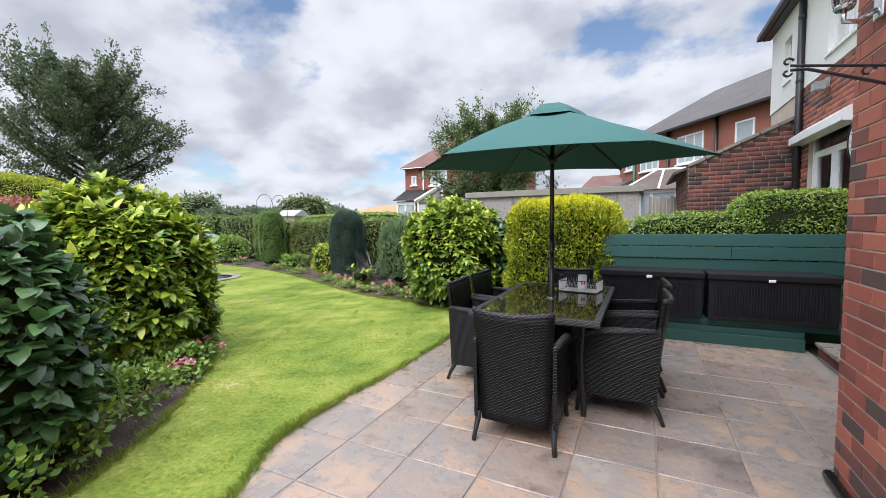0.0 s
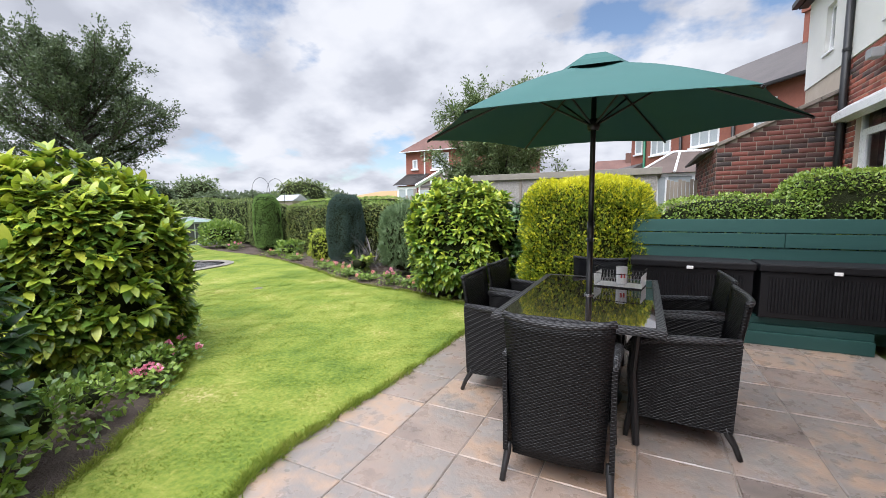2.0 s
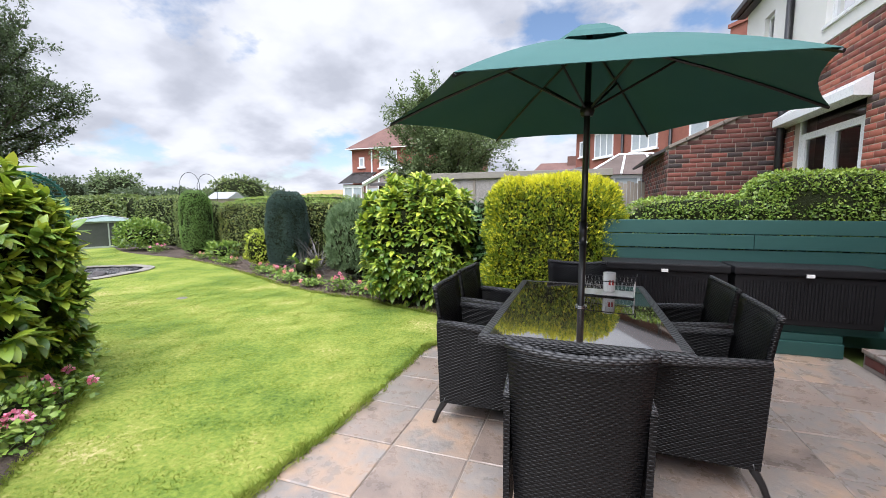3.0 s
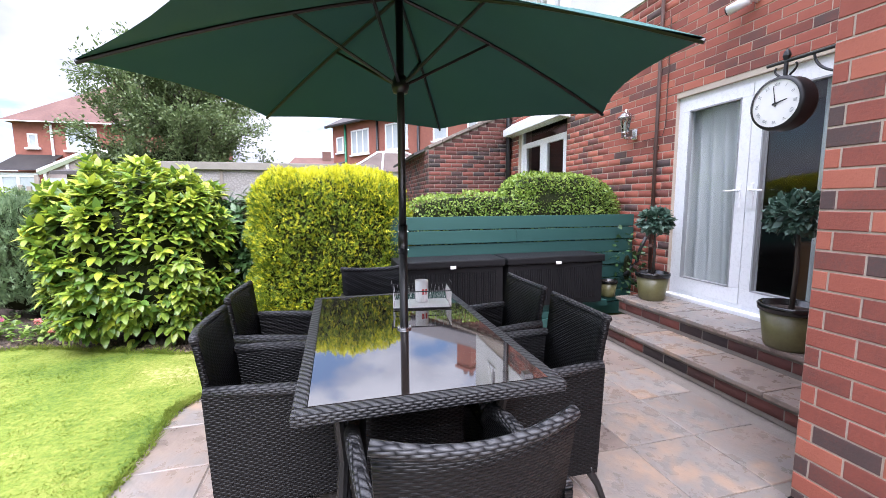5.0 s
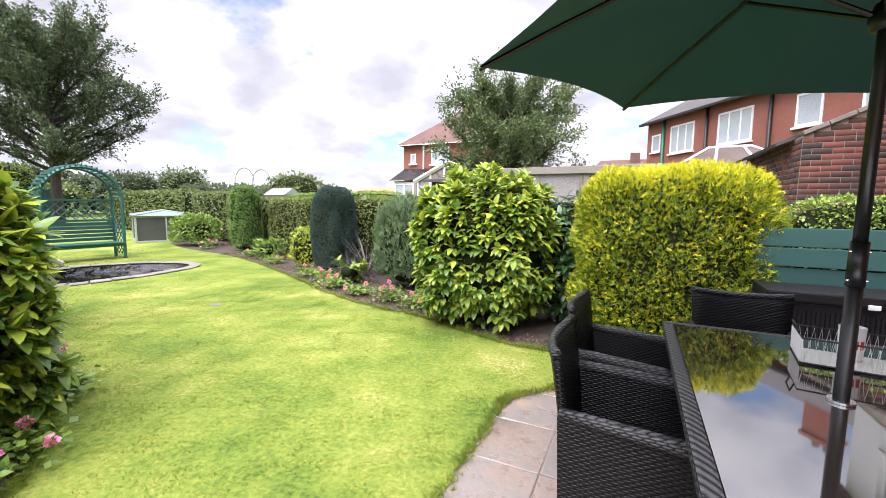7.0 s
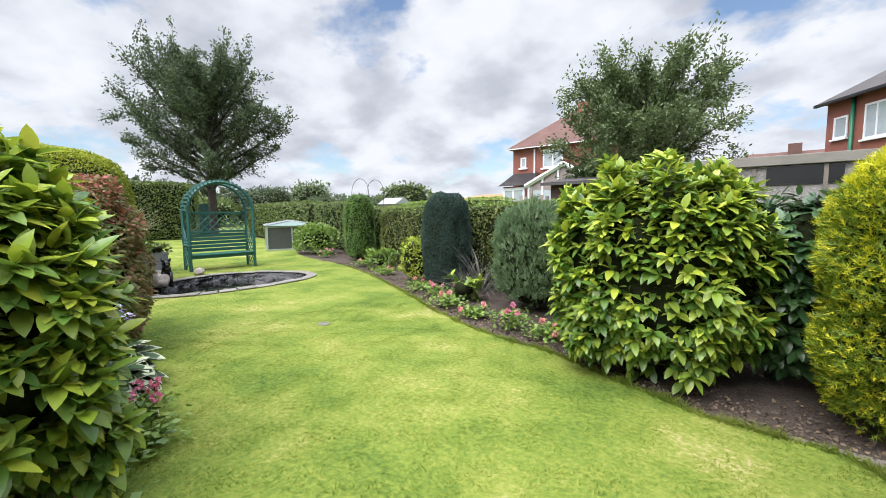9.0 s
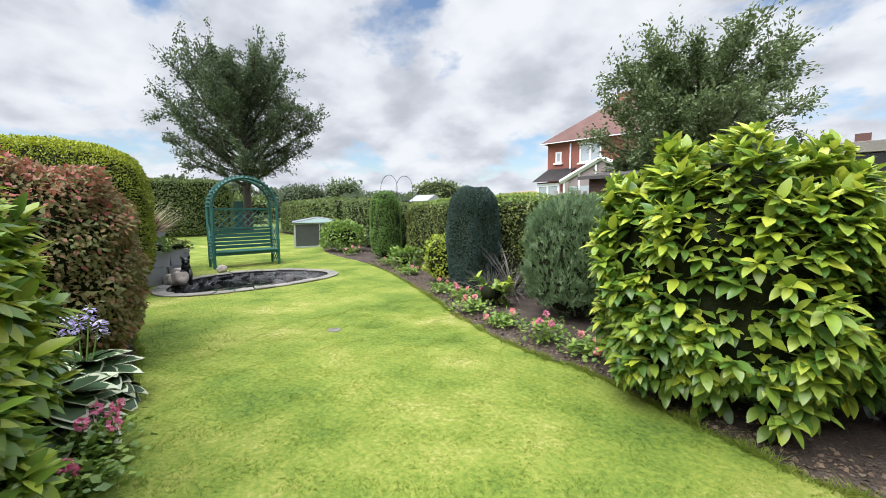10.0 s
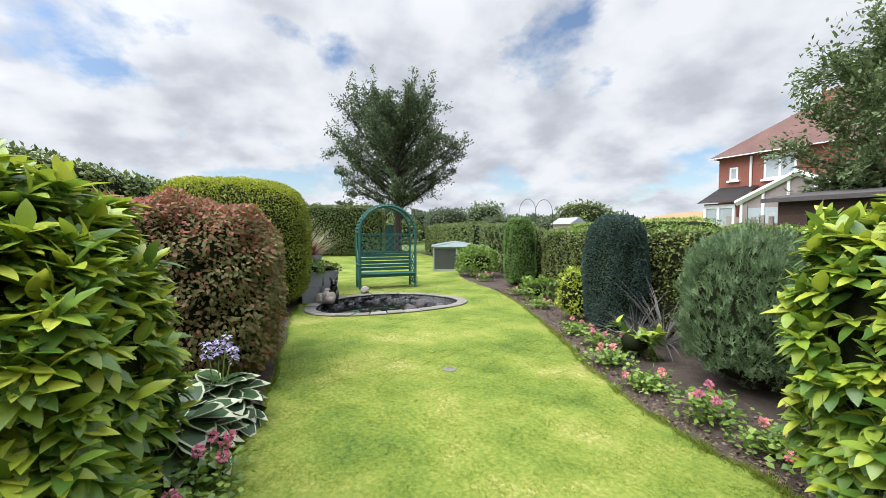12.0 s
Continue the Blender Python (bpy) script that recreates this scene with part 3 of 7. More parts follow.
def wall_with_holes(bm, x0, x1, y0, y1, z0, z1, holes):
    """A wall along y, from x0 (outer face) to x1, with openings cut through."""
    ys = sorted({y0, y1, *[v for h in holes for v in h[:2]]})
    zs = sorted({z0, z1, *[v for h in holes for v in h[2:]]})
    for a, b in zip(ys, ys[1:]):
        for c, d in zip(zs, zs[1:]):
            if any(h[0] <= a and b <= h[1] and h[2] <= c and d <= h[3] for h in holes):
                continue
            box(bm, x0, x1, a, b, c, d)
    bmesh.ops.remove_doubles(bm, verts=bm.verts, dist=1e-5)


def build_house():
    bm = bmesh.new()
    wall_with_holes(bm, WALL_X, WALL_X + 0.28, WING_Y, 12.55, 0, 3.66, [DOOR, WIN])
    wall = solid("wall_garden", bm, M["mortar"], "red brick house wall with scattered dark burnt bricks", "wall", "structure")
    bm = bmesh.new()
    wall_with_holes(bm, WALL_X - 0.02, WALL_X + 0.28, WING_Y, 12.55, 3.662, 5.42, UPWIN)
    solid("wall_upper_render", bm, M["render"], "white rendered upper storey wall", "wall", "structure")
    bm = bmesh.new()
    box(bm, WING_X, WALL_X + 0.28, -4.0, WING_Y - 0.002, 0, 3.3)
    wing = solid("wall_wing", bm, M["mortar"], "red brick corner of the house wing beside the patio", "wall", "structure")
    bm = bmesh.new()
    box(bm, WING_X - 0.12, WALL_X + 0.2, -4.1, WING_Y + 0.1, 3.304, 3.42, 0.01)
    solid("roof_wing", bm, M["frame_black"], "black flat roof edge of the wing", "roof", "structure")
    # pitched roof over the house
    bm = bmesh.new()
    x0, x1, xm = WALL_X - 0.18, 10.5, 7.4
    a = [bm.verts.new(p) for p in ((x0, WING_Y - 3, 5.45), (xm, WING_Y - 3, 7.9), (x1, WING_Y - 3, 5.45), (x0, 12.7, 5.45), (xm, 12.7, 7.9), (x1, 12.7, 5.45))]
    for q in ((0, 1, 4, 3), (1, 2, 5, 4), (0, 3, 5, 2), (0, 2, 1), (3, 4, 5)):
        bm.faces.new([a[i] for i in q])
    solid("roof_house", bm, M["slate"], "dark slate pitched roof of the house", "roof", "structure")
    bm = bmesh.new()
    box(bm, WALL_X - 0.28, WALL_X - 0.17, WING_Y, 12.75, 5.36, 5.47, 0.02)
    box(bm, WALL_X - 0.17, WALL_X - 0.022, WING_Y, 12.7, 5.34, 5.44)
    solid("trim_gutter", bm, M["frame_black"], "black eaves gutter along the roof edge", "gutter", "structure")
    bm = bmesh.new()
    wall_with_holes(bm, 10.2, 10.45, WING_Y - 3, 12.55, 0, 5.4, [])
    wall_with_holes(bm, WALL_X + 0.28, 10.2, 12.3, 12.55, 0, 5.4, [])
    solid("wall_house_back", bm, M["brick_far"], "plain red brick walls closing the house", "wall", "structure")
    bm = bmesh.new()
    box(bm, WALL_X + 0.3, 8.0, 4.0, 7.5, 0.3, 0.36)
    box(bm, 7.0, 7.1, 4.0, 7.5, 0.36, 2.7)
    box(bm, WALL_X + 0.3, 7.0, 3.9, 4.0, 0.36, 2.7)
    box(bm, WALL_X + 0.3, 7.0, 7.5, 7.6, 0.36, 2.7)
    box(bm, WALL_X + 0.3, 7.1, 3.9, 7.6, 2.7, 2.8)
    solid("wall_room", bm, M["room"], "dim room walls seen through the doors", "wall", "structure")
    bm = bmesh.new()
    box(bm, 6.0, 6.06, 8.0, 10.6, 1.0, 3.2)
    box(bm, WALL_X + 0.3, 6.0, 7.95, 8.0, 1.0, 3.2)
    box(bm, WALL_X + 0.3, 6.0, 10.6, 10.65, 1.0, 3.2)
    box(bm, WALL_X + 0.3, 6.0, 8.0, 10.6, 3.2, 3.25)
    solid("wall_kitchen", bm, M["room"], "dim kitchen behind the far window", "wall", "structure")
    return wall, wing


WALL_OB, WING_OB = build_house()


def steps():
    for name, x0, z0, z1, y1 in (("step_lower", 3.36, 0.0, 0.17, 6.22), ("step_upper", 3.74, 0.17, 0.34, 6.32)):
        bm = bmesh.new()
        box(bm, x0 + 0.03, WALL_X - 0.002, WING_Y + 0.002, y1 - 0.03, z0, z1 - 0.035)
        st = solid("floor_" + name, bm, M["joint"], "brick-faced garden step with stone treads", "step", "structure")
        brick_face(st, (x0 + 0.03, WING_Y + 0.01, 0), (0, 1, 0), (-1, 0, 0), y1 - 0.05 - WING_Y, z0 + 0.03, z1 - 0.04, course="brick_dark")
        y = WING_Y + 0.01
        while y < y1 - 0.05:
            e = min(y + 0.59, y1)
            bm = bmesh.new()
            box(bm, x0, x0 + 0.44 if z0 == 0 else WALL_X - 0.06, y, e - 0.008, z1 - 0.034, z1, 0.006)
            part("stone_tread", bm, M["slab"], st)
            y = e


steps()


def window_unit(name, label, y0, y1, z0, z1, x, split, sill=True, category="window"):
    """A white plastic window in a wall along y that faces -x."""
    w = thing(name, label, category)
    tagged(w, kind="structure")
    f = 0.055
    bm = bmesh.new()
    for a, b, c, d in ((y0, y1, z0, z0 + f), (y0, y1, z1 - f, z1), (y0, y0 + f, z0 + f, z1 - f), (y1 - f, y1, z0 + f, z1 - f)):
        box(bm, x, x + 0.07, a, b, c, d)
    for (a, b, c, d) in split:
        box(bm, x + 0.004, x + 0.066, a, b, c, d)
    part("window_frame", bm, M["upvc"], w)
    bm = bmesh.new()
    bm.faces.new([bm.verts.new((x + 0.03, q, r)) for q, r in ((y1 - f, z0 + f), (y0 + f, z0 + f), (y0 + f, z1 - f), (y1 - f, z1 - f))])
    p = part("pane", bm, M["glass"], w)
    p.visible_shadow = False
    if sill:
        bm = bmesh.new()
        box(bm, x - 0.1, x + 0.06, y0 - 0.04, y1 + 0.04, z0 - 0.05, z0 - 0.002, 0.006)
        part("window_sill", bm, M["upvc"], w)
    return w


def french_doors():
    y0, y1, z0, z1 = DOOR
    x = WALL_X + 0.04
    d = thing("door_1", "closed white plastic French doors with white curtains behind", "door")
    tagged(d, kind="structure")
    f = 0.05
    bm = bmesh.new()
    for a, b, c, e in ((y0, y1, z0, z0 + f), (y0, y1, z1 - f, z1), (y0, y0 + f, z0 + f, z1 - f), (y1 - f, y1, z0 + f, z1 - f)):
        box(bm, x, x + 0.08, a, b, c, e)
    box(bm, x - 0.1, x + 0.02, y0 - 0.02, y1 + 0.02, z0 - 0.03, z0 + 0.012, 0.006)
    part("door_frame", bm, M["upvc"], d)
    ym = (y0 + y1) / 2
    for a, b, hy in ((y0 + f, ym - 0.004, ym - 0.06), (ym + 0.004, y1 - f, ym + 0.06)):
        bm = bmesh.new()
        s, c0, c1 = 0.105, z0 + f + 0.003, z1 - f - 0.003
        for p, q, r, t in ((a, b, c0, c0 + 0.15), (a, b, c1 - s, c1), (a, a + s, c0 + 0.15, c1 - s), (b - s, b, c0 + 0.15, c1 - s)):
            box(bm, x - 0.015, x + 0.055, p, q, r, t, 0.004)
        leaf = part("door_leaf", bm, M["upvc"], d)
        bm = bmesh.new()
        for p, q, r, t in ((a + s - 0.008, b - s + 0.008, c0 + 0.142, c0 + 0.156), (a + s - 0.008, b - s + 0.008, c1 - s - 0.006, c1 - s + 0.008),
                           (a + s - 0.008, a + s + 0.006, c0 + 0.15, c1 - s), (b - s - 0.006, b - s + 0.008, c0 + 0.15, c1 - s)):
            box(bm, x - 0.018, x + 0.02, p, q, r, t)
        part("glazing_bead", bm, M["greypot"], leaf)
        bm = bmesh.new()
        bm.faces.new([bm.verts.new((x + 0.02, q, r)) for q, r in ((b - s, c0 + 0.15), (a + s, c0 + 0.15), (a + s, c1 - s), (b - s, c1 - s))])
        g = part("pane", bm, M["glass"], leaf)
        g.visible_shadow = False
        bm = bmesh.new()
        box(bm, x - 0.03, x - 0.016, hy - 0.014, hy + 0.014, 1.30, 1.52, 0.004)
        sgn = -1 if hy < ym else 1
        tube(bm, [(x - 0.03, hy, 1.46), (x - 0.065, hy, 1.46), (x - 0.068, hy + sgn * 0.02, 1.46), (x - 0.066, hy + sgn * 0.12, 1.455)], 0.009, 8)
        part("door_handle", bm, M["upvc"], leaf, "white lever handle")
    return d


french_doors()


def curtain(y0, y1, x, z0, z1, folds, flare):
    bm = bmesh.new()
    n = folds * 8
    cols = []
    for i in range(n + 1):
        t = i / n
        col = []
        for j in range(7):
            s = j / 6
            y = y0 + (y1 - y0) * t
            y = y + flare * (s - 0.35) * (1 - t)
            col.append(bm.verts.new((x + 0.035 * math.sin(t * folds * 2 * math.pi + 0.6 * math.sin(3 * t)) * (0.7 + 0.5 * s), y, z1 + (z0 - z1) * s)))
        cols.append(col)
    for a, b in zip(cols, cols[1:]):
        for j in range(6):
            bm.faces.new((a[j], b[j], b[j + 1], a[j + 1]))
    solid("curtain", bm, M["curtain"], "white gathered curtain hanging inside the glass doors", "curtain", smooth=True, group="door curtains")


curtain(5.50, 6.2, WALL_X + 0.145, 0.42, 2.42, 5, -0.16)
curtain(4.64, 4.95, WALL_X + 0.145, 0.42, 2.42, 3, 0.1)
bm = bmesh.new()
box(bm, 5.0, 5.5, 5.08, 5.42, 0.362, 0.98, 0.01)
solid("cupboard", bm, M["oak"], "small brown wooden cupboard inside the doors", "cupboard")

wk = window_unit("window_1", "white plastic kitchen window under a roller shutter box", WIN[0], WIN[1], WIN[2], WIN[3], WALL_X + 0.06,
                 [(8.435, 10.065, 2.38, 2.48), (9.12, 9.36, 1.605, 2.38), (8.435, 8.58, 1.605, 2.38), (9.92, 10.065, 1.605, 2.38)])
bm = bmesh.new()
pts = [(WALL_X - 0.008, 2.93), (WALL_X - 0.19, 2.80), (WALL_X - 0.19, 2.68), (WALL_X - 0.008, 2.66)]
lo = [bm.verts.new((x, WIN[0] - 0.1, z)) for x, z in pts]
hi = [bm.verts.new((x, WIN[1] + 0.35, z)) for x, z in pts]
for i in range(4):
    bm.faces.new((lo[i], lo[(i + 1) % 4], hi[(i + 1) % 4], hi[i]))
bm.faces.new(lo[::-1]), bm.faces.new(hi)
part("shutter_box", bm, M["upvc"], wk, "white roller shutter housing")
window_unit("window_2", "white upstairs window in the rendered wall", *UPWIN[0], WALL_X + 0.05, [(8.88, 8.94, 3.955, 4.945)])
window_unit("window_3", "narrow white upstairs window in the rendered wall", *UPWIN[1], WALL_X + 0.05, [])


def downpipe(name, label, x, y, z0, z1, r, material=None):
    p = thing(name, label, "drainpipe")
    bm = bmesh.new()
    tube(bm, [(x, y, z0), (x, y, z1)], r, 10)
    part("pipe", bm, material or M["frame_black"], p, smooth=True)
    for z in np.arange(z0 + 0.5, z1, 1.1):
        bm = bmesh.new()
        tube(bm, [(x, y, z - 0.02), (x, y, z + 0.02)], r + 0.008, 10)
        box(bm, x, x + r + 0.03, y - 0.012, y + 0.012, z - 0.02, z + 0.02)
        part("bracket", bm, material or M["frame_black"], p)
    return p


downpipe("drainpipe", "thick black rainwater pipe on the brick wall", WALL_X - 0.07, 10.46, 0.0, 5.38, 0.055)
downpipe("drainpipe", "thin dark waste pipe on the brick wall", WALL_X - 0.035, 6.47, 0.36, 3.66, 0.02, M["darkwood"])


def lean_to():
    """Brick outbuilding with a sloping coped wall."""
    o = thing("outbuilding", "red brick lean-to outbuilding with a sloping coped gable", "outbuilding")
    x0, x1, y0, y1, za, zb = 2.62, WALL_X - 0.01, 10.6, 14.0, 2.42, 3.2
    bm = bmesh.new()
    a = [bm.verts.new((x, y, z)) for y in (y0, y1) for x, z in ((x0, 0), (x1, 0), (x1, zb), (x0, za))]
    for q in ((0, 1, 2, 3), (7, 6, 5, 4), (0, 3, 7, 4), (1, 5, 6, 2), (3, 2, 6, 7), (0, 4, 5, 1)):
        bm.faces.new([a[i] for i in q])
    body = part("wall", bm, M["mortar_dark"], o)
    brick_face(body, (x0, y0 + 0.004, 0), (0, 1, 0), (-1, 0, 0), y1 - y0 - 0.01, 0.9, 2.39, course="brick_dark")
    brick_face(body, (x0, y0, 0), (1, 0, 0), (0, -1, 0), x1 - x0, 0.9, 2.39, course="brick_dark")
    for r in range(9):
        z = 2.39 + r * COURSE
        s = (z + COURSE - za) / (zb - za) * (x1 - x0)
        if s < x1 - x0 - 0.05:
            brick_face(body, (x0 + max(s, 0), y0, 0), (1, 0, 0), (0, -1, 0), x1 - x0 - max(s, 0), z, z + COURSE, course="brick_dark")
    bm = bmesh.new()
    ang = math.atan2(zb - za, x1 - x0)
    L = math.hypot(zb - za, x1 - x0)
    for k in range(6):
        bm2 = bmesh.new()
        box(bm2, k * L / 6 + 0.005, (k + 1) * L / 6 - 0.005, -0.05, 0.3, 0.0, 0.06, 0.008)
        part("coping_stone", bm2, M["joint"], o, m=Matrix.Translation((x0, y0, za + 0.003)) @ Matrix.Rotation(-ang, 4, "Y"))
    bm.free()
    bm = bmesh.new()
    box(bm, -0.25, L, 0.32, y1 - y0, 0.0, 0.05)
    part("roof", bm, M["slate"], o, m=Matrix.Translation((x0, y0, za + 0.003)) @ Matrix.Rotation(-ang, 4, "Y"))


lean_to()

# ---- patio fence, boxes ----
FENCE_Y = 6.74


def fence():
    f = thing("fence", "low dark green painted board fence at the end of the patio", "fence")
    z = 0.0
    hs = [0.155, 0.15, 0.15, 0.16, 0.15, 0.155, 0.15, 0.15]
    for i, h in enumerate(hs):
        cuts = [1.34, 4.3] if i % 3 else [1.34, 2.75 - 0.3 * (i % 2), 4.3]
        for a, b in zip(cuts, cuts[1:]):
            bm = bmesh.new()
            box(bm, a, b - 0.006, FENCE_Y + 0.010 * (i % 2) + 0.003 * ((i * 2 + int(a)) % 3), FENCE_Y + 0.03, z + 0.003, z + h - 0.007, 0.004)
            part("board", bm, M["fence"], f)
        z += h
    for x in (1.4, 2.75, 4.2):
        bm = bmesh.new()
        box(bm, x - 0.045, x + 0.045, FENCE_Y + 0.035, FENCE_Y + 0.12, 0, 1.2, 0.004)
        part("post", bm, M["fence"], f)
    base = thing("plinth", "low green painted board plinth under the storage boxes", "plinth")
    for y, z0, z1, x1 in ((6.36, 0.0, 0.13, 3.34), (6.39, 0.13, 0.20, 3.34), (6.42, 0.20, 0.272, 3.72)):
        bm = bmesh.new()
        box(bm, 1.15, x1, y, FENCE_Y - 0.004, z0, z1 - 0.003, 0.004)
        part("board", bm, M["fence"], base)


fence()


def storage_box(x0, x1):
    b = thing("storage_box", "black wicker-effect plastic garden storage box with closed lid", "storage box", group="storage boxes")
    y0, y1, z0, z1 = 6.34, 6.73, 0.275, 0.80
    bm = bmesh.new()
    box(bm, x0 + 0.015, x1 - 0.015, y0 + 0.015, y1, z0, z1 - 0.075, 0.012)
    body = part("body", bm, M["plastic"], b)
    bm = bmesh.new()
    n = 38
    w = (x1 - x0 - 0.16) / n
    prof = []
    for k in range(n):
        u = x0 + 0.08 + k * w
        prof += [(u, y0 + 0.0145), (u + 0.004, y0 + 0.007), (u + w - 0.008, y0 + 0.007), (u + w - 0.004, y0 + 0.0145)]
    lo = [bm.verts.new((x, y, z0 + 0.06)) for x, y in prof]
    hi = [bm.verts.new((x, y, z1 - 0.13)) for x, y in prof]
    for k in range(len(prof) - 1):
        bm.faces.new((lo[k], lo[k + 1], hi[k + 1], hi[k]))
    part("ribbed_panel", bm, M["plastic"], body)
    bm = bmesh.new()
    box(bm, x0, x1, y0 - 0.01, y1 + 0.004, z1 - 0.073, z1, 0.014)
    lid = part("lid", bm, M["plastic"], b)
    bm = bmesh.new()
    xm = (x0 + x1) / 2
    box(bm, xm - 0.03, xm + 0.03, y0 - 0.026, y0 - 0.008, z1 - 0.082, z1 - 0.05, 0.006)
    part("latch", bm, M["china"], lid, "white plastic latch")


storage_box(1.34, 2.445)
storage_box(2.47, 3.61)


# ---- dining set ----
TX0, TX1, TY0, TY1, TZ = 0.652, 1.578, 3.78, 5.345, 0.742


def table():
    t = thing("dining_table", "black wicker dining table with a dark glass top", "table")
    bm = bmesh.new()
    r = 0.05
    for a, b, c, d in ((TX0, TX1, TY0, TY0 + r), (TX0, TX1, TY1 - r, TY1), (TX0, TX0 + r, TY0 + r, TY1 - r), (TX1 - r, TX1, TY0 + r, TY1 - r)):
        box(bm, a, b, c, d, TZ - 0.042, TZ, 0.012)
    part("rim", bm, M["wicker_rim"], t, "woven black rim")
    bm = bmesh.new()
    box(bm, TX0 + r, TX1 - r, TY0 + r, TY1 - r, TZ - 0.012, TZ - 0.001)
    part("glass_top", bm, M["tabletop"], t, "dark reflecting glass")
    bm = bmesh.new()
    box(bm, TX0 + r, TX1 - r, TY0 + r, TY1 - r, TZ - 0.042, TZ - 0.02)
    part("underframe", bm, M["frame_black"], t)
    cx, cy = 1.115, 4.56
    for sx in (-1, 1):
        for sy in (-1, 1):
            bm = bmesh.new()
            tube(bm, [(cx + sx * 0.34, cy + sy * 0.56, 0.0), (cx + sx * 0.31, cy + sy * 0.5, 0.4), (cx + sx * 0.33, cy + sy * 0.55, TZ - 0.05)], [0.02, 0.022, 0.022], 8)
            part("leg", bm, M["frame_black"], t)
    bm = bmesh.new()
    box(bm, cx - 0.22, cx + 0.22, cy - 0.36, cy + 0.36, 0.06, TZ - 0.06, 0.02)
    part("pedestal", bm, M["wicker"], t)


table()


def chair():
    """Local frame: the sitter looks along +y."""
    c = thing("dining_chair", "black wicker garden armchair with a high back", "chair", group="chairs round the table")
    # curved back panel, from the skirt to the top
    bm = bmesh.new()
    rows, cols = 12, 8
    grid = []
    for side in (0, 1):
        g = []
        for i in range(rows + 1):
            s = i / rows
            z = 0.13 + s * 0.72
            w = 0.215 + 0.035 * s
            line = []
            for j in range(cols + 1):
                u = j / cols * 2 - 1
                y = -0.265 - 0.055 * s * s - 0.035 * (1 - u * u) * (0.3 + s) + side * 0.028
                zz = z - (0.022 * (1 - u * u) if i == rows else 0)
                line.append(bm.verts.new((u * w, y, zz)))
            g.append(line)
        grid.append(g)
    for i in range(rows):
        for j in range(cols):
            bm.faces.new((grid[0][i][j], grid[0][i][j + 1], grid[0][i + 1][j + 1], grid[0][i + 1][j]))
            bm.faces.new((grid[1][i][j], grid[1][i + 1][j], grid[1][i + 1][j + 1], grid[1][i][j + 1]))
    for i in range(rows):
        for j in (0, cols):
            bm.faces.new((grid[0][i][j], grid[0][i + 1][j], grid[1][i + 1][j], grid[1][i][j]))
    for j in range(cols):
        bm.faces.new((grid[0][rows][j], grid[0][rows][j + 1], grid[1][rows][j + 1], grid[1][rows][j]))
        bm.faces.new((grid[0][0][j], grid[1][0][j], grid[1][0][j + 1], grid[0][0][j + 1]))
    part("backrest", bm, M["wicker"], c, smooth=True)
    bm = bmesh.new()
    tube(bm, [(u * 0.252, -0.306 - 0.045 * (1 - u * u), 0.855 - 0.022 * (1 - u * u)) for u in np.linspace(-1, 1, 9)], 0.018, 8)
    part("top_rail", bm, M["wicker_rim"], c, smooth=True)
    bm = bmesh.new()
    box(bm, -0.235, 0.235, -0.25, 0.24, 0.36, 0.42, 0.015)
    part("seat", bm, M["wicker"], c)
    bm = bmesh.new()
    box(bm, -0.24, 0.24, 0.225, 0.245, 0.14, 0.36)
    part("front_skirt", bm, M["wicker"], c)
    for s in (-1, 1):
        # side panel from the arm down to the skirt
        bm = bmesh.new()
        outl = [(-0.275, 0.14), (0.23, 0.14), (0.255, 0.40), (0.24, 0.585), (0.05, 0.61), (-0.295, 0.635)]
        a = [bm.verts.new((s * 0.262, y, z)) for y, z in outl]
        b = [bm.verts.new((s * 0.238, y, z)) for y, z in outl]
        n = len(outl)
        bm.faces.new(a), bm.faces.new(b[::-1])
        for i in range(n):
            bm.faces.new((a[i], a[(i + 1) % n], b[(i + 1) % n], b[i]))
        part("side_panel", bm, M["wicker"], c)
        bm = bmesh.new()
        pts = [(s * 0.245, -0.29, 0.645), (s * 0.255, -0.1, 0.632), (s * 0.26, 0.1, 0.615), (s * 0.258, 0.22, 0.59), (s * 0.252, 0.258, 0.53)]
        tube(bm, pts, [0.02, 0.024, 0.027, 0.027, 0.02], 10)
        part("armrest", bm, M["wicker_rim"], c, smooth=True)
        for y, y2 in ((-0.262, -0.315), (0.235, 0.25)):
            bm = bmesh.new()
            tube(bm, [(s * 0.243, y * 0.93, 0.17), (s * 0.243, y * 0.97, 0.13), (s * 0.247, (y + y2) / 2, 0.07), (s * 0.255, y2, 0.0)], [0.02, 0.02, 0.016, 0.014], 8)
            part("leg", bm, M["frame_black"], c, smooth=True)
    return c


CH = chair()
CH.matrix_basis = pose(1.10, 3.70, 0, 0, 0, 2)
copy_thing(CH, pose(1.08, 5.47, 0, 0, 0, 180))
copy_thing(CH, pose(0.57, 4.50, 0, 0, 0, -88))
copy_thing(CH, pose(0.55, 5.13, 0, 0, 0, -92))
copy_thing(CH, pose(1.655, 4.33, 0, 0, 0, 88))
copy_thing(CH, pose(1.68, 4.95, 0, 0, 0, 91))


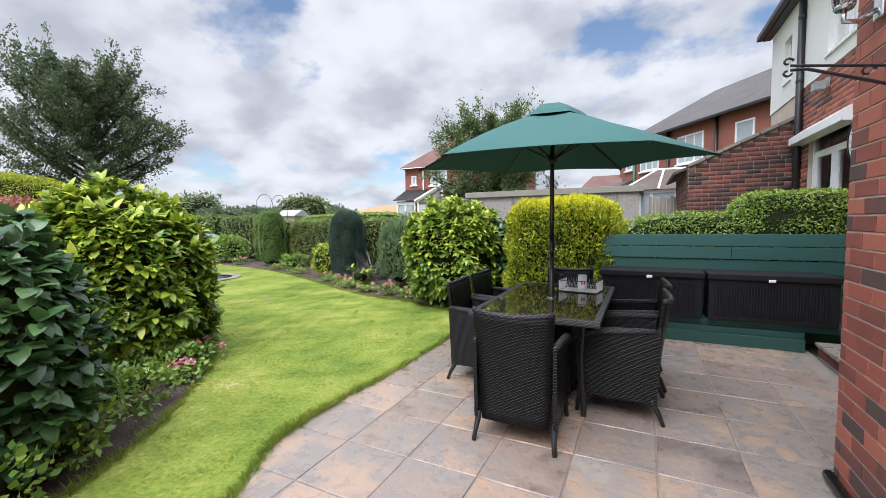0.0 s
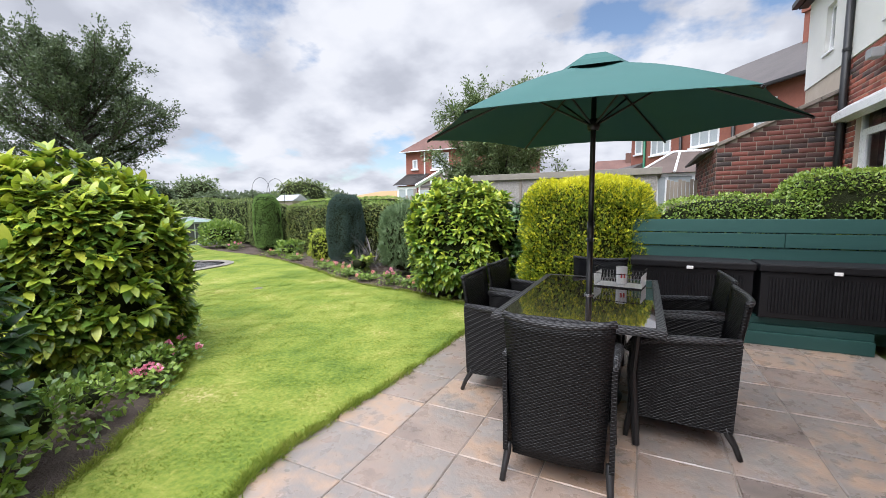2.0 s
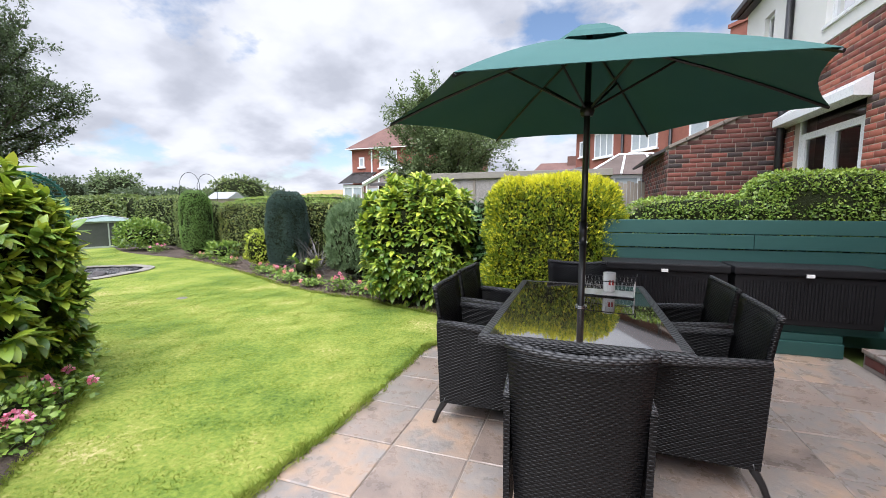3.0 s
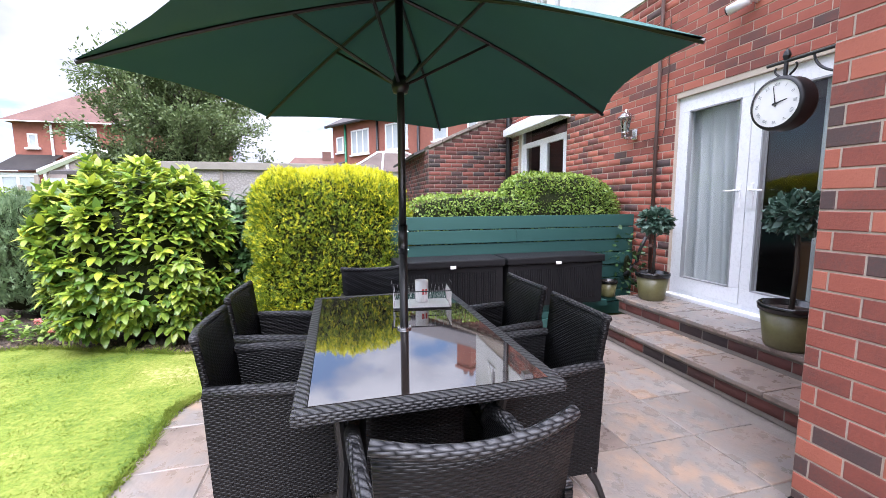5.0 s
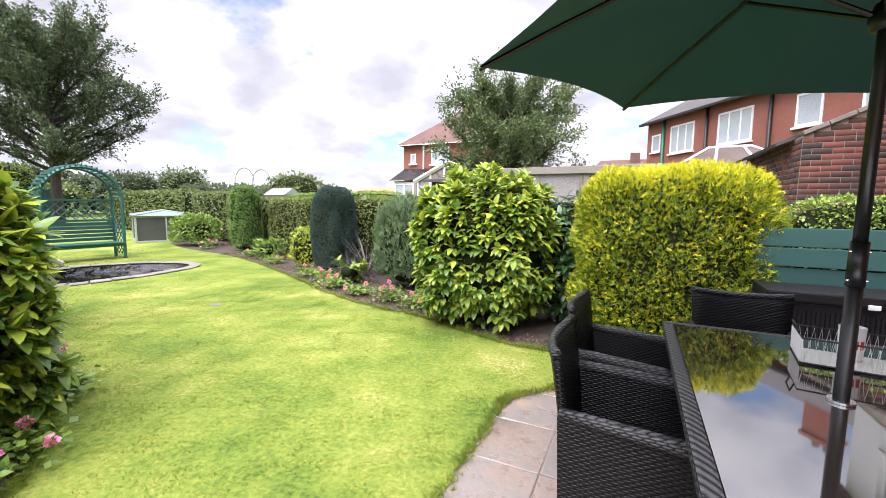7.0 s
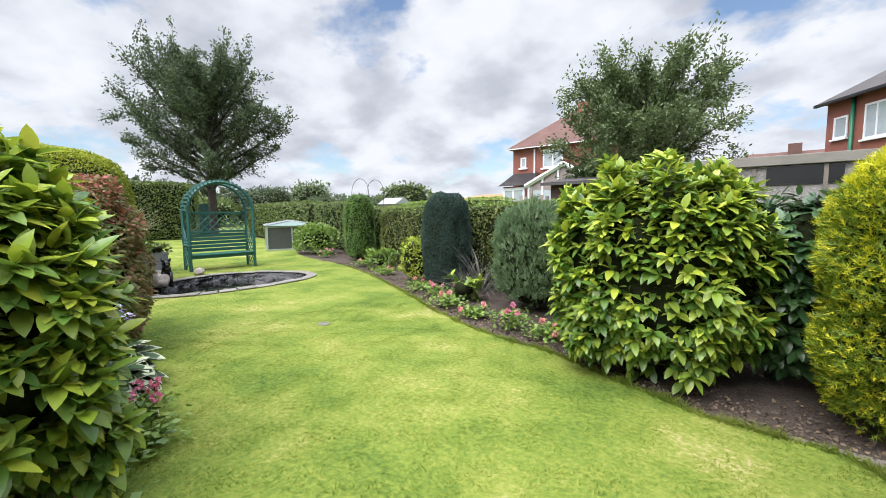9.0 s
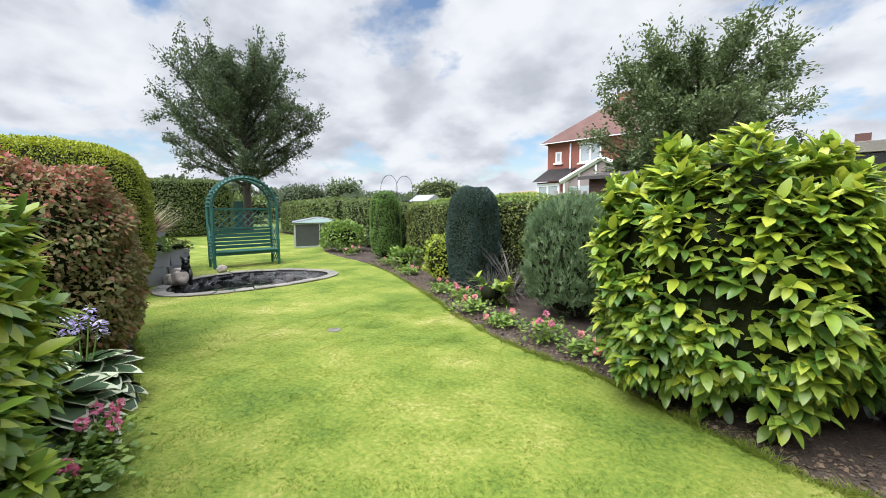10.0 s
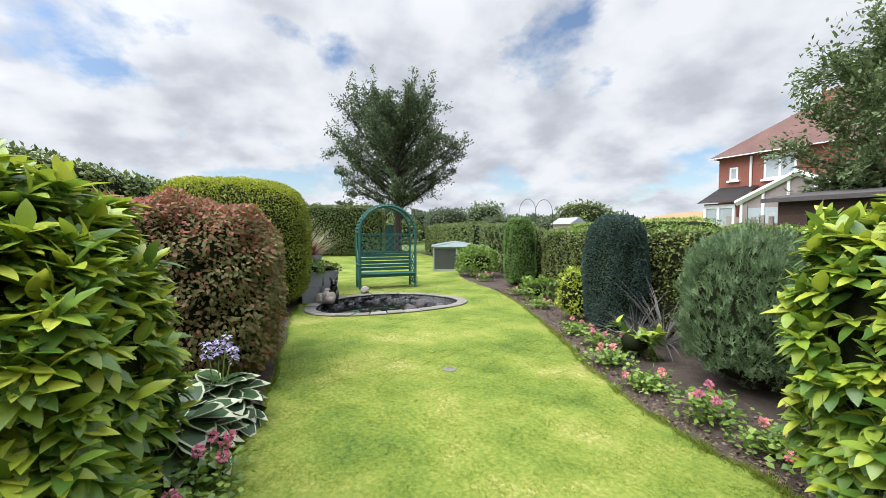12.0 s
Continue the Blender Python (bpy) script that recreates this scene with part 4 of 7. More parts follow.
def parasol():
    cx, cy = 1.12, 4.535
    p = thing("parasol", "open dark green canvas garden parasol with six ribs", "parasol")
    bm = bmesh.new()
    tube(bm, [(cx, cy, 0.02), (cx, cy, 1.25)], 0.021, 14)
    tube(bm, [(cx, cy, 1.12), (cx, cy, 1.26)], 0.0235, 14)
    tube(bm, [(cx, cy, 1.25), (cx, cy, 2.35)], 0.018, 14)
    pole = part("pole", bm, M["pole"], p, smooth=True)
    for z in (1.14, 1.23):
        bm = bmesh.new()
        tube(bm, [(cx - 0.026, cy - 0.008, z), (cx + 0.026, cy - 0.008, z)], 0.0035, 8)
        part("bolt", bm, M["steel"], pole, "bright steel pin")
    bm = bmesh.new()
    tube(bm, [(cx, cy, TZ), (cx, cy, TZ + 0.008)], 0.036, 16)
    part("collar", bm, M["steel"], pole, "steel ring at the table")
    bm = bmesh.new()
    tube(bm, [(cx, cy, 1.88), (cx, cy, 1.91), (cx, cy, 1.955)], [0.034, 0.042, 0.03], 14)
    part("runner", bm, M["pole"], p, smooth=True)
    base = bmesh.new()
    lathe(base, [(0.23, 0.0), (0.24, 0.03), (0.19, 0.07), (0.05, 0.09), (0.04, 0.2), (0.0, 0.2)], 28, cx, cy)
    part("base_weight", base, M["frame_black"], p, smooth=True)
    R, zt, zc = 1.215, 1.885, 2.315

    def tilt(x, y):
        return 0.042 * (y - cy) - 0.01 * (x - cx)

    tips = []
    for k in range(6):
        a = radians(7 + 60 * k)
        tips.append((cx + R * math.cos(a), cy + R * math.sin(a)))
    bm = bmesh.new()
    n, mseg = 10, 6
    th = 0.0025
    for side in (0, 1):
        top = bm.verts.new((cx, cy, zc - side * th))
        for k in range(6):
            (ax, ay), (bx, by) = tips[k], tips[(k + 1) % 6]
            prev = None
            for i in range(1, n + 1):
                s = i / n
                row = []
                for j in range(mseg + 1):
                    u = j / mseg
                    x, y = ax + (bx - ax) * u, ay + (by - ay) * u
                    sag = 4 * u * (1 - u)
                    inx = 1 - 0.05 * sag * s ** 3
                    x, y = cx + (x - cx) * s * inx, cy + (y - cy) * s * inx
                    z = zc + (zt - zc) * (0.74 * s + 0.26 * s * s) - 0.055 * sag * s * (1 - s) * 1.6 + 0.02 * sag * s ** 4 + tilt(x, y) * s
                    row.append(bm.verts.new((x, y, z - side * th)))
                if prev is None:
                    for j in range(mseg):
                        bm.faces.new((top, row[j], row[j + 1]))
                else:
                    for j in range(mseg):
                        bm.faces.new((prev[j], row[j], row[j + 1], prev[j + 1]))
                prev = row
    bmesh.ops.remove_doubles(bm, verts=bm.verts, dist=0.0006)
    canopy = part("canopy", bm, M["fabric"], p, smooth=True)
    bm = bmesh.new()
    for k in range(6):
        (ax, ay), (bx, by) = tips[k], tips[(k + 1) % 6]
        row = []
        for s, dz in ((0.0, 0.032), (0.10, 0.052), (0.19, 0.02), (0.235, -0.012)):
            for (x, y) in ((ax, ay), (bx, by)):
                row.append(bm.verts.new((cx + (x - cx) * s, cy + (y - cy) * s, zc + dz + (zt - zc) * s * 0.8 + 0.02)))
        bm.faces.new((row[0], row[2], row[3])), bm.faces.new((row[2], row[4], row[5], row[3])), bm.faces.new((row[4], row[6], row[7], row[5]))
    bmesh.ops.remove_doubles(bm, verts=bm.verts, dist=0.001)
    part("vent_cap", bm, M["fabric"], canopy)
    for k in range(6):
        x, y = tips[k]
        bm = bmesh.new()

        def rib(s, off=0.012):
            return (cx + (x - cx) * s, cy + (y - cy) * s, zc + (zt - zc) * (0.74 * s + 0.26 * s * s) + tilt(cx + (x - cx) * s, cy + (y - cy) * s) * s - off)

        tube(bm, [rib(s) for s in (0.02, 0.25, 0.5, 0.75, 1.0)], 0.0085, 6)
        rb = part("rib", bm, M["pole"], p)
        bm = bmesh.new()
        tube(bm, [(cx + (x - cx) * 0.03, cy + (y - cy) * 0.03, 1.925), rib(0.38, 0.02)], 0.0075, 6)
        part("strut", bm, M["pole"], rb)
    bm = bmesh.new()
    lathe(bm, [(0.0, 2.378), (0.018, 2.374), (0.024, 2.362), (0.012, 2.345)], 12, cx, cy)
    part("finial", bm, M["pole"], p)


parasol()


def caddy():
    c = thing("condiment_caddy", "white and black wire condiment caddy on the table", "caddy")
    m = pose(1.30, 4.98, TZ, 0, 0, -8)
    c.matrix_basis = m
    hw, hd, h = 0.17, 0.115, 0.105
    bm = bmesh.new()
    for z in (0.006, h):
        tube(bm, [(-hw, -hd, z), (hw, -hd, z), (hw, hd, z), (-hw, hd, z)], 0.0035, 6, True)
    for s in (-1, 1):
        tube(bm, [(s * hw, -0.05, h), (s * (hw + 0.012), -0.05, h + 0.035), (s * (hw + 0.012), 0.05, h + 0.035), (s * hw, 0.05, h)], 0.0035, 6)
    part("rail", bm, M["frame_black"], c)
    bm = bmesh.new()
    for (a, b, n) in (((-hw, -hd), (hw, -hd), 14), ((hw, -hd), (hw, hd), 9), ((hw, hd), (-hw, hd), 14), ((-hw, hd), (-hw, -hd), 9)):
        pts = []
        for i in range(n * 2 + 1):
            t = i / (n * 2)
            pts.append((a[0] + (b[0] - a[0]) * t, a[1] + (b[1] - a[1]) * t, 0.008 if i % 2 else h - 0.004))
        tube(bm, pts, 0.003, 5)
    part("zigzag_wire", bm, M["china"], c, "white zigzag wire sides")
    bm = bmesh.new()
    box(bm, -hw + 0.004, hw - 0.004, -hd + 0.004, hd - 0.004, 0.003, 0.007)
    part("tray", bm, M["china"], c)
    j = thing("mug", "small white china mug with a red print", "mug")
    j.matrix_basis = Matrix.Translation((1.31, 5.02, TZ + 0.009))
    bm = bmesh.new()
    lathe(bm, [(0.036, 0.0), (0.04, 0.01), (0.042, 0.135), (0.036, 0.135), (0.034, 0.02), (0.0, 0.02)], 20)
    part("body", bm, M["china"], j, smooth=True)
    bm = bmesh.new()
    for a0 in (-100, -70):
        ring = [(0.0426 * math.cos(radians(a0 + k * 4)), 0.0426 * math.sin(radians(a0 + k * 4))) for k in range(6)]
        for (p, q) in zip(ring, ring[1:]):
            vs = [bm.verts.new((p[0], p[1], 0.05)), bm.verts.new((q[0], q[1], 0.05)), bm.verts.new((q[0], q[1], 0.085)), bm.verts.new((p[0], p[1], 0.085))]
            bm.faces.new(vs)
    part("print", bm, M["red"], j, "red print")


caddy()


# ---- wall fittings ----
def wall_clock():
    c = thing("station_clock", "round black double-sided garden clock on a scroll bracket", "clock")
    cx, cy, cz, r = 2.93, 4.125, 1.835, 0.122
    bm = bmesh.new()
    prof = [(r - 0.012, -0.052), (r, -0.05), (r + 0.006, -0.035), (r + 0.003, 0.0), (r + 0.006, 0.035), (r, 0.05), (r - 0.012, 0.052)]
    rings = [[bm.verts.new((cx + h, cy + q * math.cos(a), cz + q * math.sin(a))) for a in np.linspace(0, 2 * math.pi, 40, endpoint=False)] for q, h in prof]
    for a, b in zip(rings, rings[1:]):
        for k in range(40):
            bm.faces.new((a[k], a[(k + 1) % 40], b[(k + 1) % 40], b[k]))
    part("case", bm, M["frame_black"], c, smooth=True)
    for s in (-1, 1):
        bm = bmesh.new()
        bm.faces.new([bm.verts.new((cx + s * 0.046, cy + (r - 0.008) * math.cos(a), cz + (r - 0.008) * math.sin(a))) for a in np.linspace(0, 2 * math.pi, 40, endpoint=False)])
        dial = part("dial", bm, M["china"], c, "white dial with Roman numerals")
        x = cx + s * 0.048
        for k, word in enumerate(("XII", "I", "II", "III", "IIII", "V", "VI", "VII", "VIII", "IX", "X", "XI")):
            a = radians(90 - 30 * k)
            cu = bpy.data.curves.new("numeral", "FONT")
            cu.body, cu.size, cu.align_x, cu.align_y, cu.extrude = word, 0.022, "CENTER", "CENTER", 0.0004
            tmp = bpy.data.objects.new("numeral", cu)
            me = bpy.data.meshes.new_from_object(tmp)
            bpy.data.objects.remove(tmp)
            me.materials.append(M["greypot"])
            ob = new("numeral", me)
            ob.parent = dial
            # text lies in the dial's plane, its top outwards
            right = Vector((0, s * 1.0, 0))
            yy = right * math.cos(a) + Vector((0, 0, 1)) * math.sin(a)
            nn = Vector((s * 1.0, 0, 0))
            xx = yy.cross(nn)
            p = Vector((x, cy, cz)) + yy * (r - 0.034)
            ob.matrix_basis = Matrix(((xx.x, yy.x, nn.x, p.x), (xx.y, yy.y, nn.y, p.y), (xx.z, yy.z, nn.z, p.z), (0, 0, 0, 1)))
        for name, ang, ln, w in (("hour_hand", 12, 0.055, 0.005), ("minute_hand", 100, 0.085, 0.0032)):
            a = radians(ang)
            right = Vector((0, s * 1.0, 0))
            d = right * math.cos(a) + Vector((0, 0, 1)) * math.sin(a)
            e = d.cross(Vector((1, 0, 0)))
            o = Vector((x + s * 0.002, cy, cz))
            bm = bmesh.new()
            bm.faces.new([bm.verts.new(o - d * 0.015 + e * w), bm.verts.new(o - d * 0.015 - e * w), bm.verts.new(o + d * ln - e * w * 0.5), bm.verts.new(o + d * ln + e * w * 0.5)])
            part(name, bm, M["frame_black"], dial)
    bm = bmesh.new()
    zt = cz + 0.20
    tube(bm, [(cx, WING_Y, zt), (cx, cy + 0.09, zt)], 0.008, 8)
    tube(bm, [(cx, cy, cz + r), (cx, cy, zt)], 0.009, 8)
    for sg in (-1, 1):
        tube(bm, [(cx, cy + sg * (0.02 + 0.03 * math.sin(t)), cz + r + 0.01 + 0.05 * t / 2.2) for t in np.linspace(0, 2.2, 8)], 0.005, 6)
    arc = [(cx, WING_Y + 0.02 + 0.17 * math.sin(t), zt - 0.12 + 0.12 * (1 - math.cos(t)) * 1.0) for t in np.linspace(0.1, 1.5, 10)]
    tube(bm, arc, 0.006, 6)
    box(bm, cx - 0.02, cx + 0.02, WING_Y + 0.001, WING_Y + 0.014, zt - 0.17, zt + 0.05, 0.003)
    part("bracket", bm, M["frame_black"], c)
    bm = bmesh.new()
    lathe(bm, [(0.0, zt + 0.06), (0.012, zt + 0.045), (0.018, zt + 0.025), (0.01, zt + 0.008)], 12, cx, cy)
    part("finial", bm, M["frame_black"], c)


wall_clock()


def hanging_bracket():
    b = thing("hanging_bracket", "black wrought iron scroll hanging-basket bracket on the brick wall", "bracket")
    y, z, x0, x1 = 3.42, 2.02, WING_X - 0.008, 2.40
    bm = bmesh.new()
    tube(bm, [(x0, y, z + 0.01), (x1, y, z + 0.07)], 0.006, 6)
    tube(bm, [(x0, y, z - 0.07), (x1 + 0.06, y, z + 0.045), (x1, y, z + 0.05)], 0.007, 6)
    for (cx, cz, r, sg) in ((x1 - 0.01, z + 0.085, 0.022, 1), (x1 - 0.012, z + 0.04, 0.02, -1), (x1 + 0.26, z + 0.0, 0.03, 1)):
        tube(bm, [(cx + r * (1 - t / 7) * math.cos(t), y, cz + sg * r * (1 - t / 7) * math.sin(t)) for t in np.linspace(0.2, 5.2, 14)], 0.005, 6)
    box(bm, x0 - 0.008, x0, y - 0.018, y + 0.018, z - 0.13, z + 0.1, 0.003)
    part("scroll", bm, M["frame_black"], b)


hanging_bracket()


def lantern(name_label, x, y, z, sc, out):
    l = thing("wall_lantern", name_label, "wall lamp", group="wall lanterns")
    m = pose(x, y, z)
    l.matrix_basis = m @ Matrix.Diagonal((sc, sc, sc, 1))
    bm = bmesh.new()
    box(bm, -0.02, -0.002, -0.035, 0.035, -0.06, 0.05, 0.008)
    tube(bm, [(-0.02, 0, -0.02), (-0.07, 0, -0.055), (-out, 0, -0.045), (-out, 0, 0.0)], 0.011, 8)
    part("arm", bm, M["steel"], l, smooth=True)
    bm = bmesh.new()
    lathe(bm, [(0.03, 0.0), (0.036, 0.01), (0.03, 0.02)], 12, -out, 0)
    lathe(bm, [(0.095, 0.155), (0.085, 0.165), (0.04, 0.205), (0.018, 0.22), (0.012, 0.245), (0.0, 0.25)], 16, -out, 0)
    for k in range(6):
        a = k * math.pi / 3
        tube(bm, [(-out + 0.034 * math.cos(a), 0.034 * math.sin(a), 0.015), (-out + 0.056 * math.cos(a), 0.056 * math.sin(a), 0.16)], 0.004, 5)
    part("cage", bm, M["steel"], l)
    bm = bmesh.new()
    lathe(bm, [(0.031, 0.02), (0.052, 0.158)], 12, -out, 0)
    g = part("glass", bm, M["glass"], l)
    bm = bmesh.new()
    lathe(bm, [(0.012, 0.03), (0.02, 0.08), (0.012, 0.12), (0.0, 0.13)], 10, -out, 0)
    part("bulb", bm, M["china"], l)


lantern("small silver wall lantern on the brick wall", WALL_X - 0.01, 6.83, 2.17, 1.15, 0.13)
lantern("silver coach lantern high on the brick corner", WING_X - 0.008, 3.55, 2.34, 1.1, 0.12)


def security_camera():
    s = thing("security_camera", "white bullet security camera on the brick wall", "camera")
    bm = bmesh.new()
    tube(bm, [(WALL_X - 0.01, 5.43, 3.08), (WALL_X - 0.05, 5.44, 3.08), (WALL_X - 0.09, 5.46, 3.06)], [0.045, 0.03, 0.025], 12)
    part("mount", bm, M["upvc"], s, smooth=True)
    bm = bmesh.new()
    tube(bm, [(WALL_X - 0.09, 5.44, 3.06), (WALL_X - 0.13, 5.60, 3.03)], 0.042, 14)
    part("body", bm, M["upvc"], s, smooth=True)
    bm = bmesh.new()
    tube(bm, [(WALL_X - 0.13, 5.602, 3.03), (WALL_X - 0.133, 5.612, 3.028)], 0.038, 14)
    part("lens", bm, M["black_gloss"], s)


security_camera()


def floodlight():
    f = thing("floodlight", "grey security floodlight on the house wall", "lamp")
    bm = bmesh.new()
    box(bm, WALL_X - 0.05, WALL_X - 0.008, 9.3, 9.4, 3.38, 3.52, 0.008)
    part("mount", bm, M["greypot"], f)
    bm = bmesh.new()
    box(bm, WALL_X - 0.2, WALL_X - 0.06, 9.26, 9.44, 3.34, 3.47, 0.012)
    part("lamp_head", bm, M["greypot"], f)


floodlight()
bm = bmesh.new()
tube(bm, [(WALL_X - 0.02, 6.36, 3.3), (WALL_X - 0.02, 6.36, 2.2), (WALL_X - 0.02, 6.4, 2.08), (WALL_X - 0.02, 6.7, 2.07)], 0.005, 6)
solid("cable", bm, M["darkwood"], "thin brown cable clipped to the brick wall", "cable")
bm = bmesh.new()
tube(bm, [(WING_X - 0.03, WING_Y - 0.02, 0.03), (WING_X - 0.035, 3.2, 0.03), (WING_X - 0.03, 1.0, 0.03)], 0.028, 10)
solid("floor_pipe", bm, M["black_gloss"], "black pipe lying along the foot of the brick wall", "pipe", smooth=True)
bm = bmesh.new()
tube(bm, [(4.28, 6.52, 0.95), (4.24, 6.56, 0.8), (4.22, 6.58, 0.66), (4.16, 6.6, 0.6), (4.08, 6.6, 0.5)], 0.02, 8)
solid("hose", bm, M["frame_black"], "dark hose hanging down the brick wall", "hose", smooth=True)


# ---- arbour seat ----
def arbour():
    a = thing("arbour_seat", "sea green painted arched garden arbour bench with lattice sides", "bench", pose(-10.98, 7.68, 0.0, 0, 0, -5.5))
    w, d = 0.72, 0.26
    spring, rise = 1.42, 0.70

    def arch_pts(y_half, x):
        out = [(x, -y_half, 0.0), (x, -y_half, 0.7), (x, -y_half, spring)]
        out += [(x, -y_half * math.cos(t), spring + rise * math.sin(t)) for t in np.linspace(0.12, math.pi - 0.12, 17)]
        return out + [(x, y_half, spring), (x, y_half, 0.7), (x, y_half, 0.0)]

    for x in (-d, d):
        bm = bmesh.new()
        tube(bm, arch_pts(w, x), 0.036, 4)
        part("arch_frame", bm, M["bench"], a)
    sm = None
    for t in np.linspace(0.02, math.pi - 0.02, 25):
        y, z = -w * math.cos(t) * 1.03, spring + rise * math.sin(t) * 1.03 + 0.02
        if sm is None:
            bm = bmesh.new()
            box(bm, -d - 0.05, d + 0.05, -0.014, 0.014, -0.02, 0.02, 0.003)
            sm = mesh_of(bm, M["bench"], name="arch_slat")
        ob = new("arch_slat", sm)
        ob.parent = a
        ob.matrix_basis = Matrix.Translation((0, y, z))
    bm = bmesh.new()
    for x in (-d, d):
        box(bm, x - 0.02, x + 0.02, -w, w, 0.30, 0.37, 0.003)
    part("seat_rail", bm, M["bench"], a)
    for k in range(6):
        bm = bmesh.new()
        x = d + 0.03 - k * 0.085
        box(bm, x - 0.037, x + 0.037, -w + 0.03, w - 0.03, 0.372, 0.395, 0.004)
        part("seat_slat", bm, M["bench"], a)
    for k in range(5):
        bm = bmesh.new()
        z = 0.43 + k * 0.09
        box(bm, -d + 0.03 - 0.01 * k, -d + 0.05 - 0.01 * k, -w + 0.03, w - 0.03, z, z + 0.072, 0.004)
        part("back_slat", bm, M["bench"], a)
    bm = bmesh.new()
    for z in (0.885, 1.36):
        box(bm, -d - 0.02, -d + 0.025, -w, w, z, z + 0.05, 0.003)
    part("back_rail", bm, M["bench"], a)

    def lattice(name, p0, pu, width, z0, z1, n):
        bm = bmesh.new()
        h = z1 - z0
        pu = Vector(pu)
        for sgn, off in ((1, 0.0), (-1, 0.006)):
            for k in range(-n, 2 * n):
                u0 = k * width / n
                a0, b0 = (u0, 0.0), (u0 + h, h)
                if b0[0] <= 0 or a0[0] >= width:
                    continue
                s0, s1 = max(0.0, -u0 / h), min(1.0, (width - u0) / h)
                if s1 <= s0:
                    continue
                q = []
                for s in (s0, s1):
                    u = u0 + h * s
                    u = u if sgn > 0 else width - u
                    q.append(Vector(p0) + pu * u + Vector((off, 0, z0 + h * s)))
                tube(bm, q, 0.011, 4)
        part(name, bm, M["bench"], a)

    lattice("back_lattice", (-d, -w + 0.03, 0), (0, 1, 0), 2 * w - 0.06, 0.94, 1.36, 8)
    for s in (-1, 1):
        lattice("side_lattice", (-d + 0.03, s * w, 0), (1, 0, 0), 2 * d - 0.06, 0.1, 1.45, 3)
        bm = bmesh.new()
        box(bm, -d, d + 0.05, s * w - 0.03, s * w + 0.03, 0.60, 0.635, 0.004)
        part("armrest", bm, M["bench"], a)


arbour()


# ---- pond ----
def pond():
    p = thing("pond", "empty-looking garden pond with black liner and stone edge", "pond")
    n = 64
    bm = bmesh.new()
    rings = []
    rr = random.Random(4)
    for g, z in ((0.10, 0.012), (0.0, 0.01), (-0.03, -0.035), (-0.055, -0.075), (-0.085, -0.11), (-0.12, -0.145), (-0.16, -0.22), (-0.35, -0.30)):
        ring = []
        for k, (x, y) in enumerate(pond_loop(g, n * 2)):
            wob = 0.012 * math.sin(k * 0.9 + z * 40) + 0.012 * math.sin(k * 0.37 - z * 70) + rr.uniform(-0.014, 0.014) if z < 0 else 0.0
            ring.append(bm.verts.new((x + wob, y + wob, z + wob * 0.8)))
        rings.append(ring)
    for a, b in zip(rings, rings[1:]):
        m = len(a)
        for k in range(m):
            bm.faces.new((a[k], a[(k + 1) % m], b[(k + 1) % m], b[k]))
    bm.faces.new(rings[-1])
    part("liner", bm, M["liner"], p, "creased black rubber liner")
    bm = bmesh.new()
    bm.faces.new([bm.verts.new((x, y, -0.125)) for x, y in pond_loop(-0.085, n)])
    part("water", bm, M["water"], p, "dark still water")
    for k in range(16):
        bm = bmesh.new()
        a, q, r = rr.uniform(0, 6.28), rr.uniform(0.15, 0.8), rr.uniform(0.04, 0.085)
        cx = sum(x for x, y in pond_loop(0, 40)) / 40 + 0.62 * q * math.cos(a)
        cy = sum(y for x, y in pond_loop(0, 40)) / 40 + 0.95 * q * math.sin(a)
        t0 = rr.uniform(0, 6.28)
        ring = [bm.verts.new((cx + r * math.cos(t0 + t), cy + r * math.sin(t0 + t), -0.118 + 0.004 * math.sin(3 * t))) for t in np.linspace(0.2, 6.1, 14)]
        mid = bm.verts.new((cx, cy, -0.121))
        for i in range(13):
            bm.faces.new((mid, ring[i], ring[i + 1]))
        part("lily_pad", bm, M["laurel"], p, "round dark green lily pad")
    inn, outr = pond_loop(-0.02, 30), pond_loop(0.19, 30)
    for k in range(30):
        bm = bmesh.new()
        q = []
        for (a, b, s) in ((inn[k], inn[(k + 1) % 30], 0.03), (outr[k], outr[(k + 1) % 30], 0.03)):
            q.append((a[0] + (b[0] - a[0]) * s, a[1] + (b[1] - a[1]) * s))
            q.append((b[0] - (b[0] - a[0]) * s, b[1] - (b[1] - a[1]) * s))
        z0, z1 = 0.014, 0.030 + 0.005 * (k % 3)
        lo = [bm.verts.new((*q[i], z0)) for i in (0, 1, 3, 2)]
        hi = [bm.verts.new((*q[i], z1)) for i in (0, 1, 3, 2)]
        bm.faces.new(lo[::-1]), bm.faces.new(hi)
        for i in range(4):
            bm.faces.new((lo[i], lo[(i + 1) % 4], hi[(i + 1) % 4], hi[i]))
        bmesh.ops.bevel(bm, geom=bm.edges[:], offset=0.008, segments=1, affect="EDGES")
        part("edging_stone", bm, M["stone"], p)


pond()


